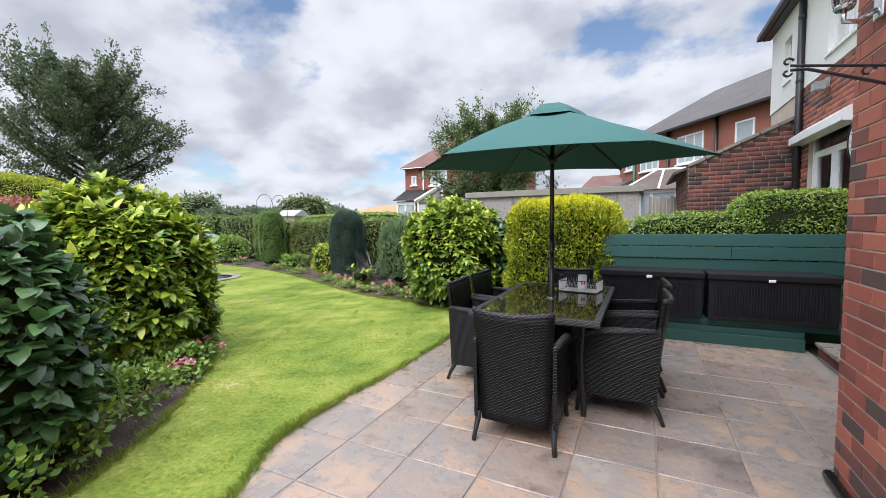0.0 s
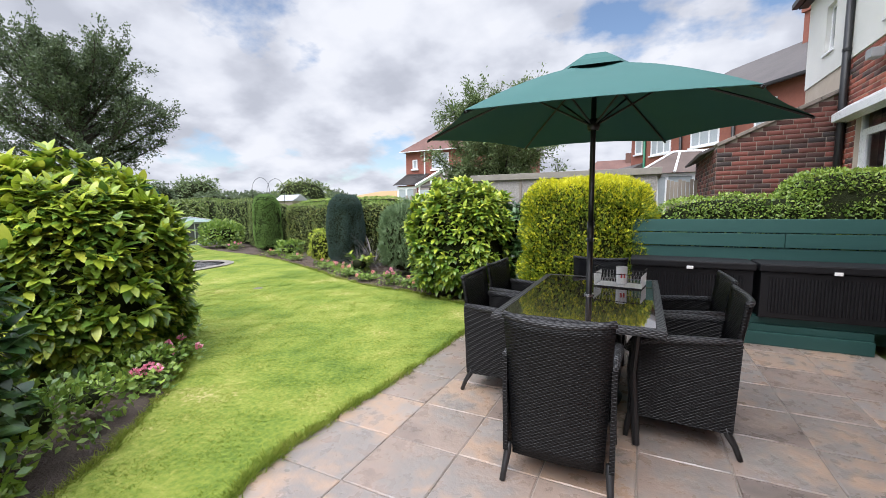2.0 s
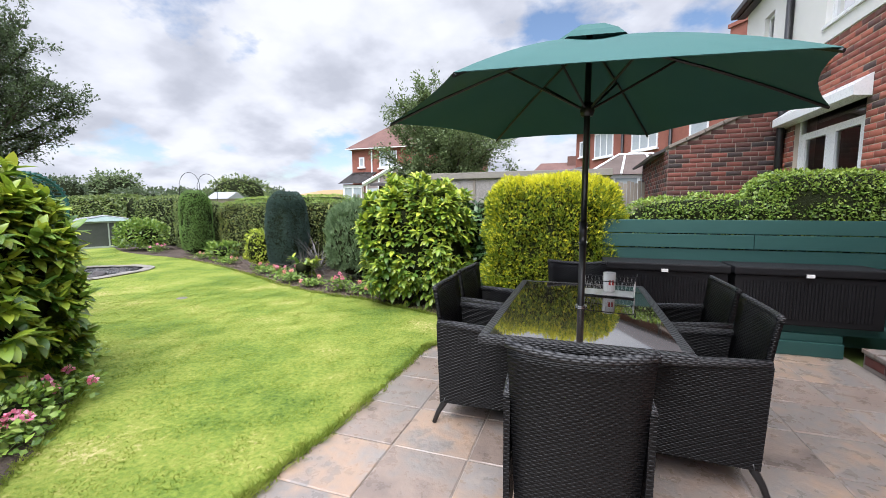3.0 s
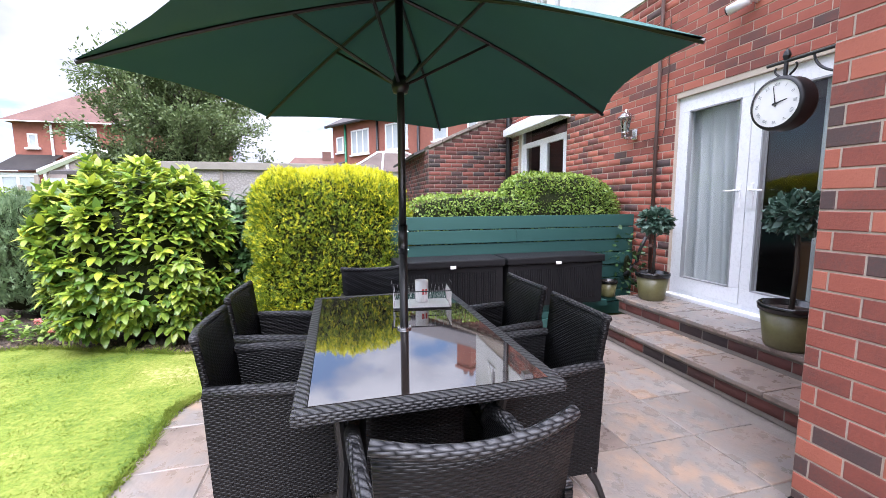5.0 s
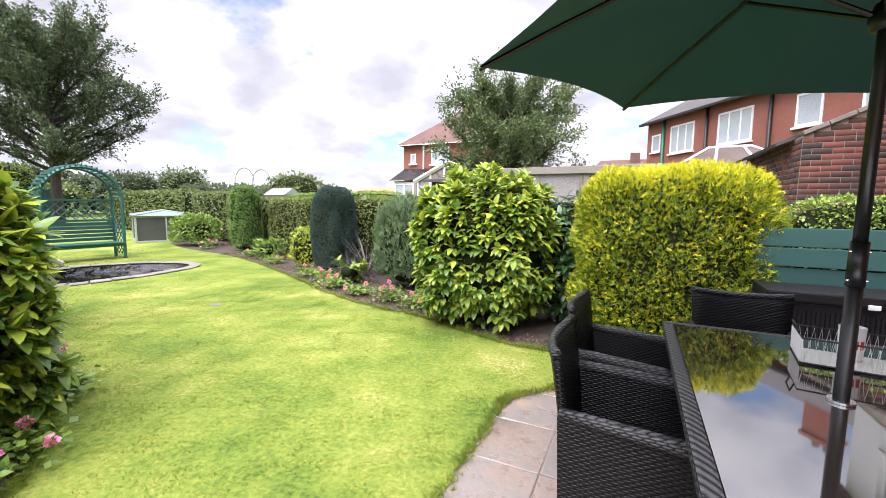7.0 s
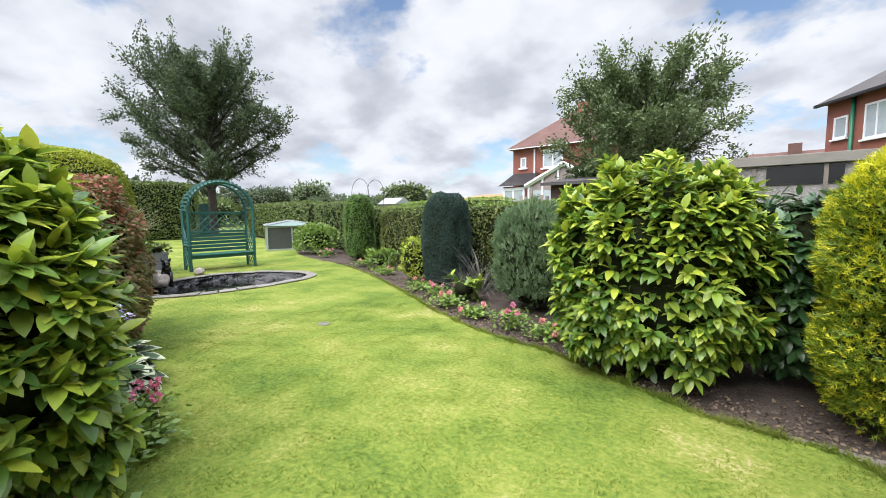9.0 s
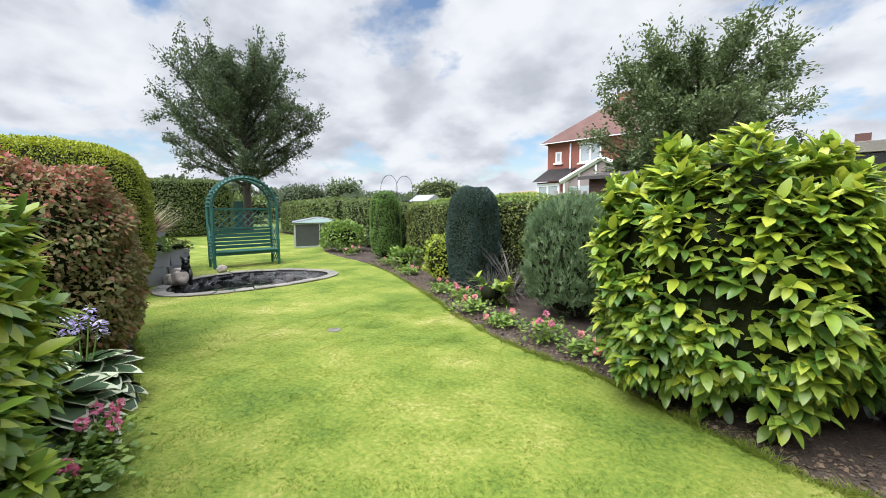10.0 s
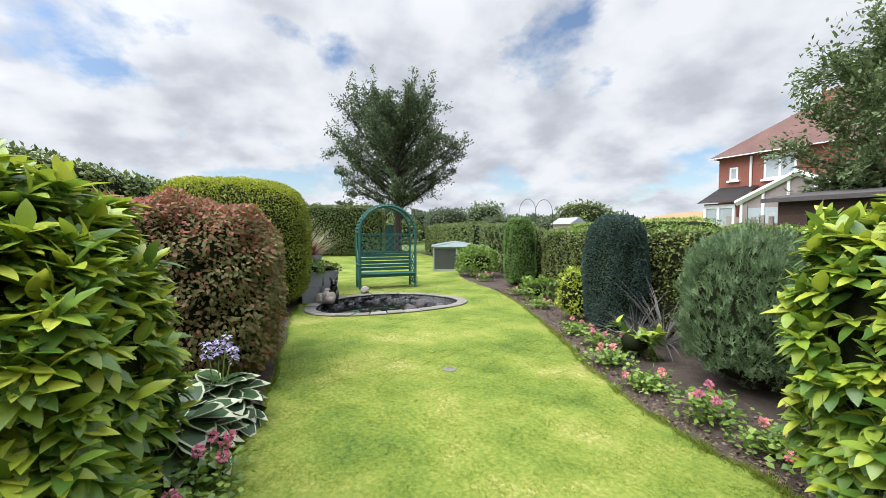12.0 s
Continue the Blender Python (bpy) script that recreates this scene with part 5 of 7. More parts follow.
def planter_box(x, y, z, w, h, rot=0):
    o = thing("planter", "grey square stone planter beside the pond", "planter", pose(x, y, z, 0, 0, rot), "planters by the pond")
    bm = bmesh.new()
    r = w / 2
    lo = [bm.verts.new((sx * r * 0.85, sy * r * 0.85, 0)) for sx, sy in ((-1, -1), (1, -1), (1, 1), (-1, 1))]
    hi = [bm.verts.new((sx * r, sy * r, h)) for sx, sy in ((-1, -1), (1, -1), (1, 1), (-1, 1))]
    inn = [bm.verts.new((sx * r * 0.86, sy * r * 0.86, h)) for sx, sy in ((-1, -1), (1, -1), (1, 1), (-1, 1))]
    bot = [bm.verts.new((sx * r * 0.82, sy * r * 0.82, h * 0.8)) for sx, sy in ((-1, -1), (1, -1), (1, 1), (-1, 1))]
    for a, b in ((lo, hi), (hi, inn), (inn, bot)):
        for i in range(4):
            bm.faces.new((a[i], a[(i + 1) % 4], b[(i + 1) % 4], b[i]))
    bm.faces.new(lo[::-1]), bm.faces.new(bot)
    part("pot", bm, M["greypot"], o)
    bm = bmesh.new()
    box(bm, -r * 0.82, r * 0.82, -r * 0.82, r * 0.82, h * 0.8 + 0.002, h * 0.86)
    part("soil", bm, M["soil"], o)


planter_box(-9.45, 5.52, 0.0, 0.34, 0.32, 8)
planter_box(-9.75, 6.0, 0.0, 0.36, 0.30, -6)
planter_box(-9.5, 5.62, 0.325, 0.33, 0.30, 14)
planter_box(-9.78, 6.0, 0.305, 0.34, 0.30, 4)
planter_box(-10.5, 5.75, 0.0, 0.40, 0.62, 0)
planter_box(-10.5, 5.75, 0.625, 0.34, 0.30, 10)


def rock(x, y, z, r, sx, label="pale weathered rock by the pond", mat="rock"):
    bm = bmesh.new()
    bmesh.ops.create_icosphere(bm, subdivisions=3, radius=r)
    for v in bm.verts:
        n = noise.noise(v.co * (3.0 / r * 0.5) + Vector((x, y, z))) * 0.35
        v.co *= 1 + n
        v.co.x *= sx
        v.co.z = max(v.co.z, -r * 0.6)
    solid("rock", bm, M[mat], label, "rock", smooth=True, group="pond rocks", m=Matrix.Translation((x, y, z + r * 0.6)))


rock(-9.2, 5.75, 0.0, 0.13, 1.2)
rock(-9.05, 5.86, 0.02, 0.15, 1.0)
rock(-9.3, 5.9, 0.12, 0.11, 1.1)


def statue(x, y, turn):
    """A seated animal ornament in one mesh."""
    bm = bmesh.new()
    for cx, cz, rx, ry, rz in ((0.0, 0.17, 0.13, 0.11, 0.17), (0.05, 0.30, 0.08, 0.08, 0.13), (0.08, 0.43, 0.075, 0.07, 0.075), (0.155, 0.415, 0.05, 0.035, 0.032)):
        bmesh.ops.create_icosphere(bm, subdivisions=2, radius=1.0, matrix=Matrix.Translation((cx, 0, cz)) @ Matrix.Diagonal((rx, ry, rz, 1)))
    for sy in (-1, 1):
        tube(bm, [(0.10, sy * 0.05, 0.28), (0.115, sy * 0.055, 0.12), (0.12, sy * 0.055, 0.0)], [0.04, 0.032, 0.036], 8)
        tube(bm, [(0.07, sy * 0.05, 0.48), (0.06, sy * 0.065, 0.52), (0.055, sy * 0.07, 0.545)], [0.028, 0.018, 0.004], 6)
    solid("statue", bm, M["black_gloss"], "small dark seated animal garden ornament by the pond", "statue", smooth=True, m=pose(x, y, 0.0, 0, 0, turn))


statue(-9.12, 5.98, -10)
rock(-10.2, 6.9, 0.006, 0.10, 1.4, "low mossy pale stone on the lawn")
rock(-8.0, 6.6, -0.17, 0.10, 1.3, "wet dark stone in the pond", "slate")
rock(-8.2, 7.3, -0.17, 0.12, 1.5, "wet dark stone in the pond", "slate")
rock(-8.6, 7.7, -0.17, 0.12, 1.2, "wet dark stone in the pond", "slate")
rock(-8.3, 8.0, -0.17, 0.10, 1.2, "wet dark stone in the pond", "slate")


def coop():
    """Small glazed cold frame house."""
    c = thing("cold_frame", "small grey-green wooden cold frame with a glazed roof", "cold frame", pose(-14.9, 11.75, 0, 0, 0, -25))
    w, d, h = 0.85, 0.85, 0.9
    bm = bmesh.new()
    for sx in (-1, 1):
        for sy in (-1, 1):
            box(bm, sx * w - 0.03, sx * w + 0.03, sy * d - 0.03, sy * d + 0.03, 0, h)
    for z in (0.0, h - 0.06):
        for sy in (-1, 1):
            box(bm, -w + 0.03, w - 0.03, sy * d - 0.025, sy * d + 0.025, z, z + 0.06)
        for sx in (-1, 1):
            box(bm, sx * w - 0.025, sx * w + 0.025, -d + 0.03, d - 0.03, z, z + 0.06)
    box(bm, w - 0.02, w + 0.02, -0.02, 0.02, 0.06, h - 0.06)
    part("timber_frame", bm, surf("grey_green_timber", [(0.26, 0.30, 0.25), (0.40, 0.44, 0.38)], 3, 40, 0.5, 0.7, 0.3, 0.003), c)
    bm = bmesh.new()
    box(bm, w - 0.008, w - 0.002, -d + 0.03, d - 0.03, 0.06, h - 0.06)
    box(bm, -w + 0.03, w - 0.03, -d + 0.002, -d + 0.008, 0.06, h - 0.06)
    part("side_panel", bm, surf("dark_mesh_panel", [(0.035, 0.04, 0.035), (0.08, 0.085, 0.075)], 3, 60, 0.5, 0.6, 0.2), c)
    bm = bmesh.new()
    e = 0.08
    base = [bm.verts.new(p) for p in ((-w - e, -d - e, h), (w + e, -d - e, h), (w + e, d + e, h), (-w - e, d + e, h))]
    r0, r1 = bm.verts.new((-w * 0.4, 0, h + 0.17)), bm.verts.new((w * 0.4, 0, h + 0.17))
    for q in ((base[0], base[1], r1, r0), (base[1], base[2], r1), (base[2], base[3], r0, r1), (base[3], base[0], r0), tuple(base[::-1])):
        bm.faces.new(q)
    part("roof", bm, surf("pale_green_roof", [(0.13, 0.19, 0.165), (0.22, 0.29, 0.26)], 4, 40, 0.4, 0.3, 0.1), c)
    bm = bmesh.new()
    tube(bm, [(-w * 0.4, 0, h + 0.18), (w * 0.4, 0, h + 0.18)], 0.022, 5)
    for sx in (-1, 1):
        for sy in (-1, 1):
            tube(bm, [(sx * w * 0.4, 0, h + 0.18), (sx * (w + e), sy * (d + e), h + 0.012)], 0.022, 5)
    for x in (-0.3, 0.0, 0.3):
        for sy in (-1, 1):
            tube(bm, [(x, 0, h + 0.18), (x * 1.6, sy * (d + e), h + 0.012)], 0.014, 5)
    part("roof_bars", bm, M["greypot"], c, "pale grey glazing bars")


coop()
bm = bmesh.new()
lathe(bm, [(0.075, 0.007), (0.07, 0.014), (0.05, 0.014), (0.045, 0.009), (0.0, 0.009)], 20, -4.5, 6.33)
solid("drain_cover", bm, M["stone"], "small pale round drain cover in the lawn", "drain cover")


# ---- pots with clipped trees ----
def pot(x, y, z, r, h, label, category="plant pot"):
    p = thing("plant_pot", label, category, Matrix.Translation((x, y, z)), "patio pots")
    bm = bmesh.new()
    lathe(bm, [(0.0, 0.0), (r * 0.70, 0.0), (r * 0.76, 0.02), (r * 0.93, h * 0.82)], 32)
    part("body", bm, M["olive"], p, smooth=True)
    bm = bmesh.new()
    lathe(bm, [(r * 0.93, h * 0.82), (r * 1.0, h * 0.85), (r * 1.03, h * 0.97), (r * 0.98, h), (r * 0.88, h * 0.99), (r * 0.85, h * 0.85)], 32)
    part("rim", bm, M["black_gloss"], p, "glossy black rim", smooth=True)
    bm = bmesh.new()
    lathe(bm, [(r * 0.86, h * 0.86), (r * 0.4, h * 0.885), (0.0, h * 0.89)], 20)
    part("soil", bm, M["soil"], p)


pot(4.0, 6.08, 0.341, 0.165, 0.29, "olive glazed plant pot with a black rim on the step")
pot(3.86, 4.63, 0.341, 0.19, 0.31, "large olive glazed plant pot with a black rim on the step")
pot(3.83, 6.56, 0.273, 0.10, 0.19, "small mustard glazed plant pot by the fence")


# ---- neighbouring buildings ----
def prism_roof(bm, x0, x1, y0, y1, z0, z1, over=0.3, hip=0.0):
    """Ridge along x; hip draws its ends in."""
    ym = (y0 + y1) / 2
    b = [bm.verts.new(p) for p in ((x0 - over, y0 - over, z0), (x1 + over, y0 - over, z0), (x1 + over, y1 + over, z0), (x0 - over, y1 + over, z0))]
    r0, r1 = bm.verts.new((x0 - over + hip, ym, z1)), bm.verts.new((x1 + over - hip, ym, z1))
    for q in ((b[0], b[1], r1, r0), (b[2], b[3], r0, r1), (b[1], b[2], r1), (b[3], b[0], r0), tuple(b[::-1])):
        bm.faces.new(q)
    return bm


def ring(bm, u0, u1, z0, z1, f, y0, y1):
    """A rectangular frame in one piece, in a wall along x."""
    lo = [(u0, z0), (u1, z0), (u1, z1), (u0, z1)]
    hi = [(u0 + f, z0 + f), (u1 - f, z0 + f), (u1 - f, z1 - f), (u0 + f, z1 - f)]
    q = [[bm.verts.new((u, y, z)) for u, z in lp] for y in (y0, y1) for lp in (lo, hi)]
    for a, b in ((0, 1), (1, 3), (3, 2), (2, 0)):
        for k in range(4):
            bm.faces.new((q[a][k], q[a][(k + 1) % 4], q[b][(k + 1) % 4], q[b][k]))


def facade_window(parent, u0, u1, z0, z1, bars):
    """In a wall on local y = 0 that faces -y."""
    bm = bmesh.new()
    f = 0.07
    ring(bm, u0, u1, z0, z1, f, -0.03, 0.05)
    w = part("window", bm, M["upvc"], parent)
    for k in range(1, bars):
        u = u0 + (u1 - u0) * k / bars
        bm = bmesh.new()
        box(bm, u - 0.03, u + 0.03, -0.025, 0.05, z0 + f, z1 - f)
        part("mullion", bm, M["upvc"], w)
    bm = bmesh.new()
    box(bm, u0 - 0.06, u1 + 0.06, -0.1, 0.02, z0 - 0.07, z0 - 0.003)
    part("sill", bm, M["upvc"], w)
    bm = bmesh.new()
    box(bm, u0 + f, u1 - f, -0.008, 0.0, z0 + f, z1 - f)
    part("pane", bm, M["pane_far"], w)




def terrace():
    """Brick houses down the street: local x along the wall, the wall faces -y."""
    p1, p2 = Vector((0.76, 25.4)), Vector((4.25, 20.3))
    d = (p2 - p1).normalized()
    t = thing("terrace_house", "red brick terraced house with slate roof and white windows", "house",
              Matrix(((d.x, -d.y, 0, p1.x), (d.y, d.x, 0, p1.y), (0, 0, 1, 0), (0, 0, 0, 1))))
    bm = bmesh.new()
    box(bm, 0, 13, 0, 7, 0, 5.35)
    part("wall", bm, M["brick_far"], t)
    bm = bmesh.new()
    prism_roof(bm, 0, 13, 0, 7, 5.352, 7.7, 0.3, 2.6)
    part("roof", bm, M["slate"], t)
    for u0, u1, z0, z1, n in ((0.35, 0.95, 3.95, 4.75, 1), (1.6, 3.0, 3.75, 4.95, 3), (4.2, 5.7, 3.75, 4.95, 3), (7.2, 8.0, 3.9, 4.9, 1), (9.0, 10.4, 3.75, 4.95, 3)):
        facade_window(t, u0, u1, z0, z1, n)
    for u, mt in ((1.2, "greenmetal"), (3.7, "frame_black"), (6.4, "frame_black")):
        bm = bmesh.new()
        tube(bm, [(u, -0.08, 0.0), (u, -0.08, 5.3)], 0.06, 8)
        part("downpipe", bm, M[mt], t, smooth=True)
    bm = bmesh.new()
    box(bm, -0.2, 13.2, -0.38, -0.25, 5.24, 5.35, 0.02)
    part("gutter", bm, M["frame_black"], t)
    for u in (6.4, 11.0):
        bm = bmesh.new()
        box(bm, u - 0.45, u + 0.45, 3.1, 3.9, 6.6, 8.6)
        box(bm, u - 0.52, u + 0.52, 3.03, 3.97, 8.6, 8.75)
        ch = part("chimney", bm, M["brick_far"], t)
        for q in (-0.2, 0.2):
            bm = bmesh.new()
            lathe(bm, [(0.13, 8.752), (0.11, 9.15), (0.08, 9.15)], 12, u + q, 3.5)
            part("chimney_pot", bm, M["tile"], ch)
    bm = bmesh.new()
    a = [bm.verts.new(p) for p in ((-3.2, -2.2, 2.5), (1.1, -2.2, 2.5), (1.1, 0.0, 3.5), (-3.2, 0.0, 3.3), (-3.2, -2.2, 2.35), (1.1, -2.2, 2.35), (1.1, 0, 2.35), (-3.2, 0, 2.35))]
    for q in ((0, 1, 2, 3), (7, 6, 5, 4), (0, 4, 5, 1), (1, 5, 6, 2), (2, 6, 7, 3), (3, 7, 4, 0)):
        bm.faces.new([a[i] for i in q])
    part("lean_to_roof", bm, M["slate"], t)
    bm = bmesh.new()
    box(bm, -3.0, 0.9, -2.0, -0.002, 0, 2.35)
    part("lean_to_wall", bm, M["brick_far"], t)


terrace()


def conservatory():
    c = thing("conservatory", "white-framed conservatory with a hipped translucent roof", "conservatory")
    x0, x1, y0, y1, z0, z1 = 1.35, 4.1, 15.6, 18.4, 2.32, 3.05
    bm = bmesh.new()
    box(bm, x0, x1, y0, y1, 0, 1.0)
    part("dwarf_wall", bm, M["brick_far"], c)
    bm = bmesh.new()
    for x in np.linspace(x0, x1, 5):
        box(bm, x - 0.04, x + 0.04, y0, y0 + 0.08, 1.0, z0)
    box(bm, x0, x1, y0 + 0.001, y0 + 0.079, z0 - 0.1, z0)
    part("frame", bm, M["upvc"], c)
    bm = bmesh.new()
    box(bm, x0 + 0.02, x1 - 0.02, y0 + 0.03, y0 + 0.04, 1.0, z0 - 0.1)
    part("pane", bm, M["pane_far"], c)
    bm = bmesh.new()
    base = [(x0 - 0.15, y0 - 0.15), (x1 + 0.15, y0 - 0.15), (x1 + 0.15, y1, ), (x0 - 0.15, y1)]
    r0, r1 = (x0 + 0.9, y0 + 1.1, z1), (x1 - 0.9, y0 + 1.1, z1)
    b = [bm.verts.new((*p, z0 + 0.004)) for p in base]
    v0, v1 = bm.verts.new(r0), bm.verts.new(r1)
    for q in ((b[0], b[1], v1, v0), (b[1], b[2], v1), (b[2], b[3], v0, v1), (b[3], b[0], v0), tuple(b[::-1])):
        bm.faces.new(q)
    part("roof", bm, surf("bronze_polycarbonate", [(0.075, 0.055, 0.048), (0.13, 0.10, 0.088)], 2, 20, 0.3, 0.7, 0.0, spec=0.15), c)
    bm = bmesh.new()
    tube(bm, [r0, r1], 0.05, 6)
    for p, r in zip([(*base[0], z0), (*base[1], z0), ((x0 + x1) / 2 - 0.5, y0 - 0.15, z0), ((x0 + x1) / 2 + 0.5, y0 - 0.15, z0)],
                    [r0, r1, ((x0 + x1) / 2 - 0.3, y0 + 1.1, z1), ((x0 + x1) / 2 + 0.3, y0 + 1.1, z1)]):
        tube(bm, [(p[0], p[1], p[2] + 0.02), (r[0], r[1], r[2] + 0.02)], 0.035, 6)
    part("roof_bars", bm, M["upvc"], c)


conservatory()


def garage():
    g = thing("garage", "grey pebbledash concrete garage with a pale flat roof edge", "garage")
    x0, x1, y0, y1, h = -3.1, 1.72, 12.9, 15.4, 2.12
    bm = bmesh.new()
    box(bm, x0, x1, y0, y1, 0, h)
    part("wall", bm, M["dash"], g)
    bm = bmesh.new()
    box(bm, x0 - 0.1, x1 + 0.1, y0 - 0.08, y1 + 0.1, h + 0.002, h + 0.17, 0.01)
    part("roof", bm, M["stone"], g, "weathered pale fascia and flat roof")
    bm = bmesh.new()
    for k in range(5):
        x = x0 + 0.96 * k + 0.45
        box(bm, x - 0.03, x + 0.03, y0 - 0.03, y0 - 0.002, 0, h)
    part("joint_strip", bm, M["joint"], g)
    bm = bmesh.new()
    box(bm, -0.55, 0.45, y0 - 0.02, y0 - 0.003, 1.78, 2.1)
    part("window", bm, M["black_gloss"], g)
    bm = bmesh.new()
    box(bm, x1 + 0.002, x1 + 0.03, y0 + 0.1, y1 - 0.1, 0, 2.05)
    part("door", bm, M["upvc"], g, "white up-and-over door")


garage()


def shed():
    s = thing("shed", "dark brown stained wooden shed with felt roof", "shed")
    x0, x1, y0, y1 = -5.05, -2.2, 13.7, 16.0
    z = 0.0
    while z < 1.95:
        bm = bmesh.new()
        box(bm, x0, x1, y0 + 0.006, y1, z, z + 0.148)
        part("board", bm, M["darkwood"], s)
        z += 0.15
    bm = bmesh.new()
    a = [bm.verts.new((x, y, zz)) for x in (x0 - 0.2, x1 + 0.2) for y, zz in ((y0 - 0.2, 2.02), (y1 + 0.2, 2.35), (y1 + 0.2, 2.43), (y0 - 0.2, 2.10))]
    for q in ((0, 1, 2, 3), (7, 6, 5, 4), (0, 4, 5, 1), (1, 5, 6, 2), (2, 6, 7, 3), (3, 7, 4, 0)):
        bm.faces.new([a[i] for i in q])
    part("roof", bm, M["slate"], s)
    bm = bmesh.new()
    box(bm, -4.6, -3.85, y0 - 0.02, y0 + 0.004, 1.15, 1.8)
    w = part("window", bm, M["black_gloss"], s)
    bm = bmesh.new()
    for q in (-4.6, -4.22, -3.85):
        box(bm, q - 0.03, q + 0.03, y0 - 0.04, y0 - 0.021, 1.15, 1.8)
    part("window_frame", bm, M["darkwood"], w)
    f = thing("picket_fence", "weathered pale wooden picket fence panel", "fence")
    for k in range(6):
        bm = bmesh.new()
        x = -6.1 + k * 0.16
        box(bm, x, x + 0.09, 13.9, 13.93, 0.0, 1.80 - 0.03 * (k % 2) + (0.22 if k == 2 else 0.0), 0.004)
        part("picket", bm, M["greywood"], f)
    bm = bmesh.new()
    box(bm, -6.15, -5.15, 13.935, 13.97, 1.55, 1.63)
    part("rail", bm, M["greywood"], f)
    f2 = thing("panel_fence", "weathered vertical board fence beside the garage", "fence")
    for k in range(8):
        bm = bmesh.new()
        x = 1.95 + k * 0.085
        box(bm, x, x + 0.075, 13.4, 13.425, 0.0, 2.0 - 0.03 * (k % 3), 0.003)
        part("board", bm, M["greywood"], f2)


shed()


def far_house():
    h = thing("detached_house", "distant red brick house with hipped red tile roof and white conservatory", "house")
    x0, x1, y0, y1 = -14.0, -6.0, 27.0, 34.0
    bm = bmesh.new()
    box(bm, x0, x1, y0, y1, 0, 5.3)
    part("wall", bm, M["brick_far"], h)
    bm = bmesh.new()
    prism_roof(bm, x0, x1, y0, y1, 5.302, 8.1, 0.35, 3.2)
    part("roof", bm, M["tile"], h)
    for u0, u1, z0, z1, n in ((-13.45, -13.05, 4.1, 4.75, 1), (-11.9, -10.6, 4.0, 5.1, 2)):
        bm = bmesh.new()
        f = 0.08
        for a, b, c, d in ((u0, u1, z0, z0 + f), (u0, u1, z1 - f, z1), (u0, u0 + f, z0 + f, z1 - f), (u1 - f, u1, z0 + f, z1 - f)):
            box(bm, a, b, y0 - 0.04, y0 + 0.03, c, d)
        box(bm, u0 - 0.1, u1 + 0.1, y0 - 0.12, y0 - 0.002, z0 - 0.1, z0 - 0.003)
        for k in range(1, n):
            u = u0 + (u1 - u0) * k / n
            box(bm, u - 0.04, u + 0.04, y0 - 0.035, y0 - 0.003, z0 + f, z1 - f)
        w = part("window", bm, M["upvc"], h)
        bm = bmesh.new()
        box(bm, u0 + f, u1 - f, y0 - 0.012, y0 - 0.003, z0 + f, z1 - f)
        part("pane", bm, M["pane_far"], w)
    bm = bmesh.new()
    tube(bm, [(-12.45, y0 - 0.07, 0), (-12.45, y0 - 0.07, 5.2)], 0.055, 8)
    box(bm, x0 - 0.3, x1 + 0.3, y0 - 0.42, y0 - 0.36, 5.25, 5.3)
    part("downpipe", bm, M["upvc"], h)
    # rear extension and conservatory
    bm = bmesh.new()
    box(bm, -13.75, -12.2, 25.4, y0 - 0.003, 0, 2.85)
    part("extension", bm, M["brick_far"], h)
    bm = bmesh.new()
    a = [bm.verts.new(p) for p in ((-13.95, 25.1, 2.88), (-12.1, 25.1, 2.88), (-12.1, y0 - 0.004, 3.75), (-13.95, y0 - 0.004, 3.75))]
    bm.faces.new(a)
    bmesh.ops.solidify(bm, geom=bm.faces[:], thickness=0.12)
    part("extension_roof", bm, M["slate"], h)
    bm = bmesh.new()
    for x in (-13.65, -13.0, -12.3):
        box(bm, x - 0.06, x + 0.06, 25.3, 25.39, 0.9, 2.75)
    box(bm, -13.7, -12.24, 25.31, 25.385, 2.6, 2.78)
    box(bm, -13.7, -12.24, 25.31, 25.385, 0.85, 0.95)
    part("extension_window", bm, M["upvc"], h)
    bm = bmesh.new()
    box(bm, -13.65, -12.3, 25.345, 25.36, 0.95, 2.6)
    part("pane", bm, M["pane_far"], h)
    bm = bmesh.new()
    a = [bm.verts.new((x, y, z)) for y in (24.4, y0 - 0.003) for x, z in ((-11.5, 0.0), (-7.6, 0.0), (-7.6, 2.9), (-9.4, 3.8), (-11.5, 2.8))]
    bm.faces.new(a[:5]), bm.faces.new(a[5:][::-1])
    for i in range(5):
        bm.faces.new((a[i], a[(i + 1) % 5], a[5 + (i + 1) % 5], a[5 + i]))
    cons = part("conservatory", bm, surf("brown_tinted_panel", [(0.22, 0.17, 0.16), (0.34, 0.28, 0.27)], 1, 12, 0.4, 0.3, 0.0), h, "gabled conservatory with white framing")
    bm = bmesh.new()
    tube(bm, [(-11.65, 24.3, 2.74), (-9.4, 24.3, 3.84), (-7.5, 24.3, 2.86)], 0.13, 4)
    part("bargeboard", bm, M["upvc"], cons, "white bargeboard")
    bm = bmesh.new()
    for x, zt in ((-11.45, 2.75), (-10.6, 3.15), (-9.7, 3.55), (-8.8, 3.4), (-7.7, 2.9)):
        box(bm, x - 0.05, x + 0.05, 24.34, 24.397, 0.0, zt)
    part("mullion", bm, M["upvc"], cons)
    bm = bmesh.new()
    box(bm, -11.4, -7.75, 24.375, 24.395, 0.9, 2.5)
    part("pane", bm, M["pane_far"], h)
    bm = bmesh.new()
    box(bm, -11.0, -10.0, 30.0, 31.0, 6.8, 8.35)
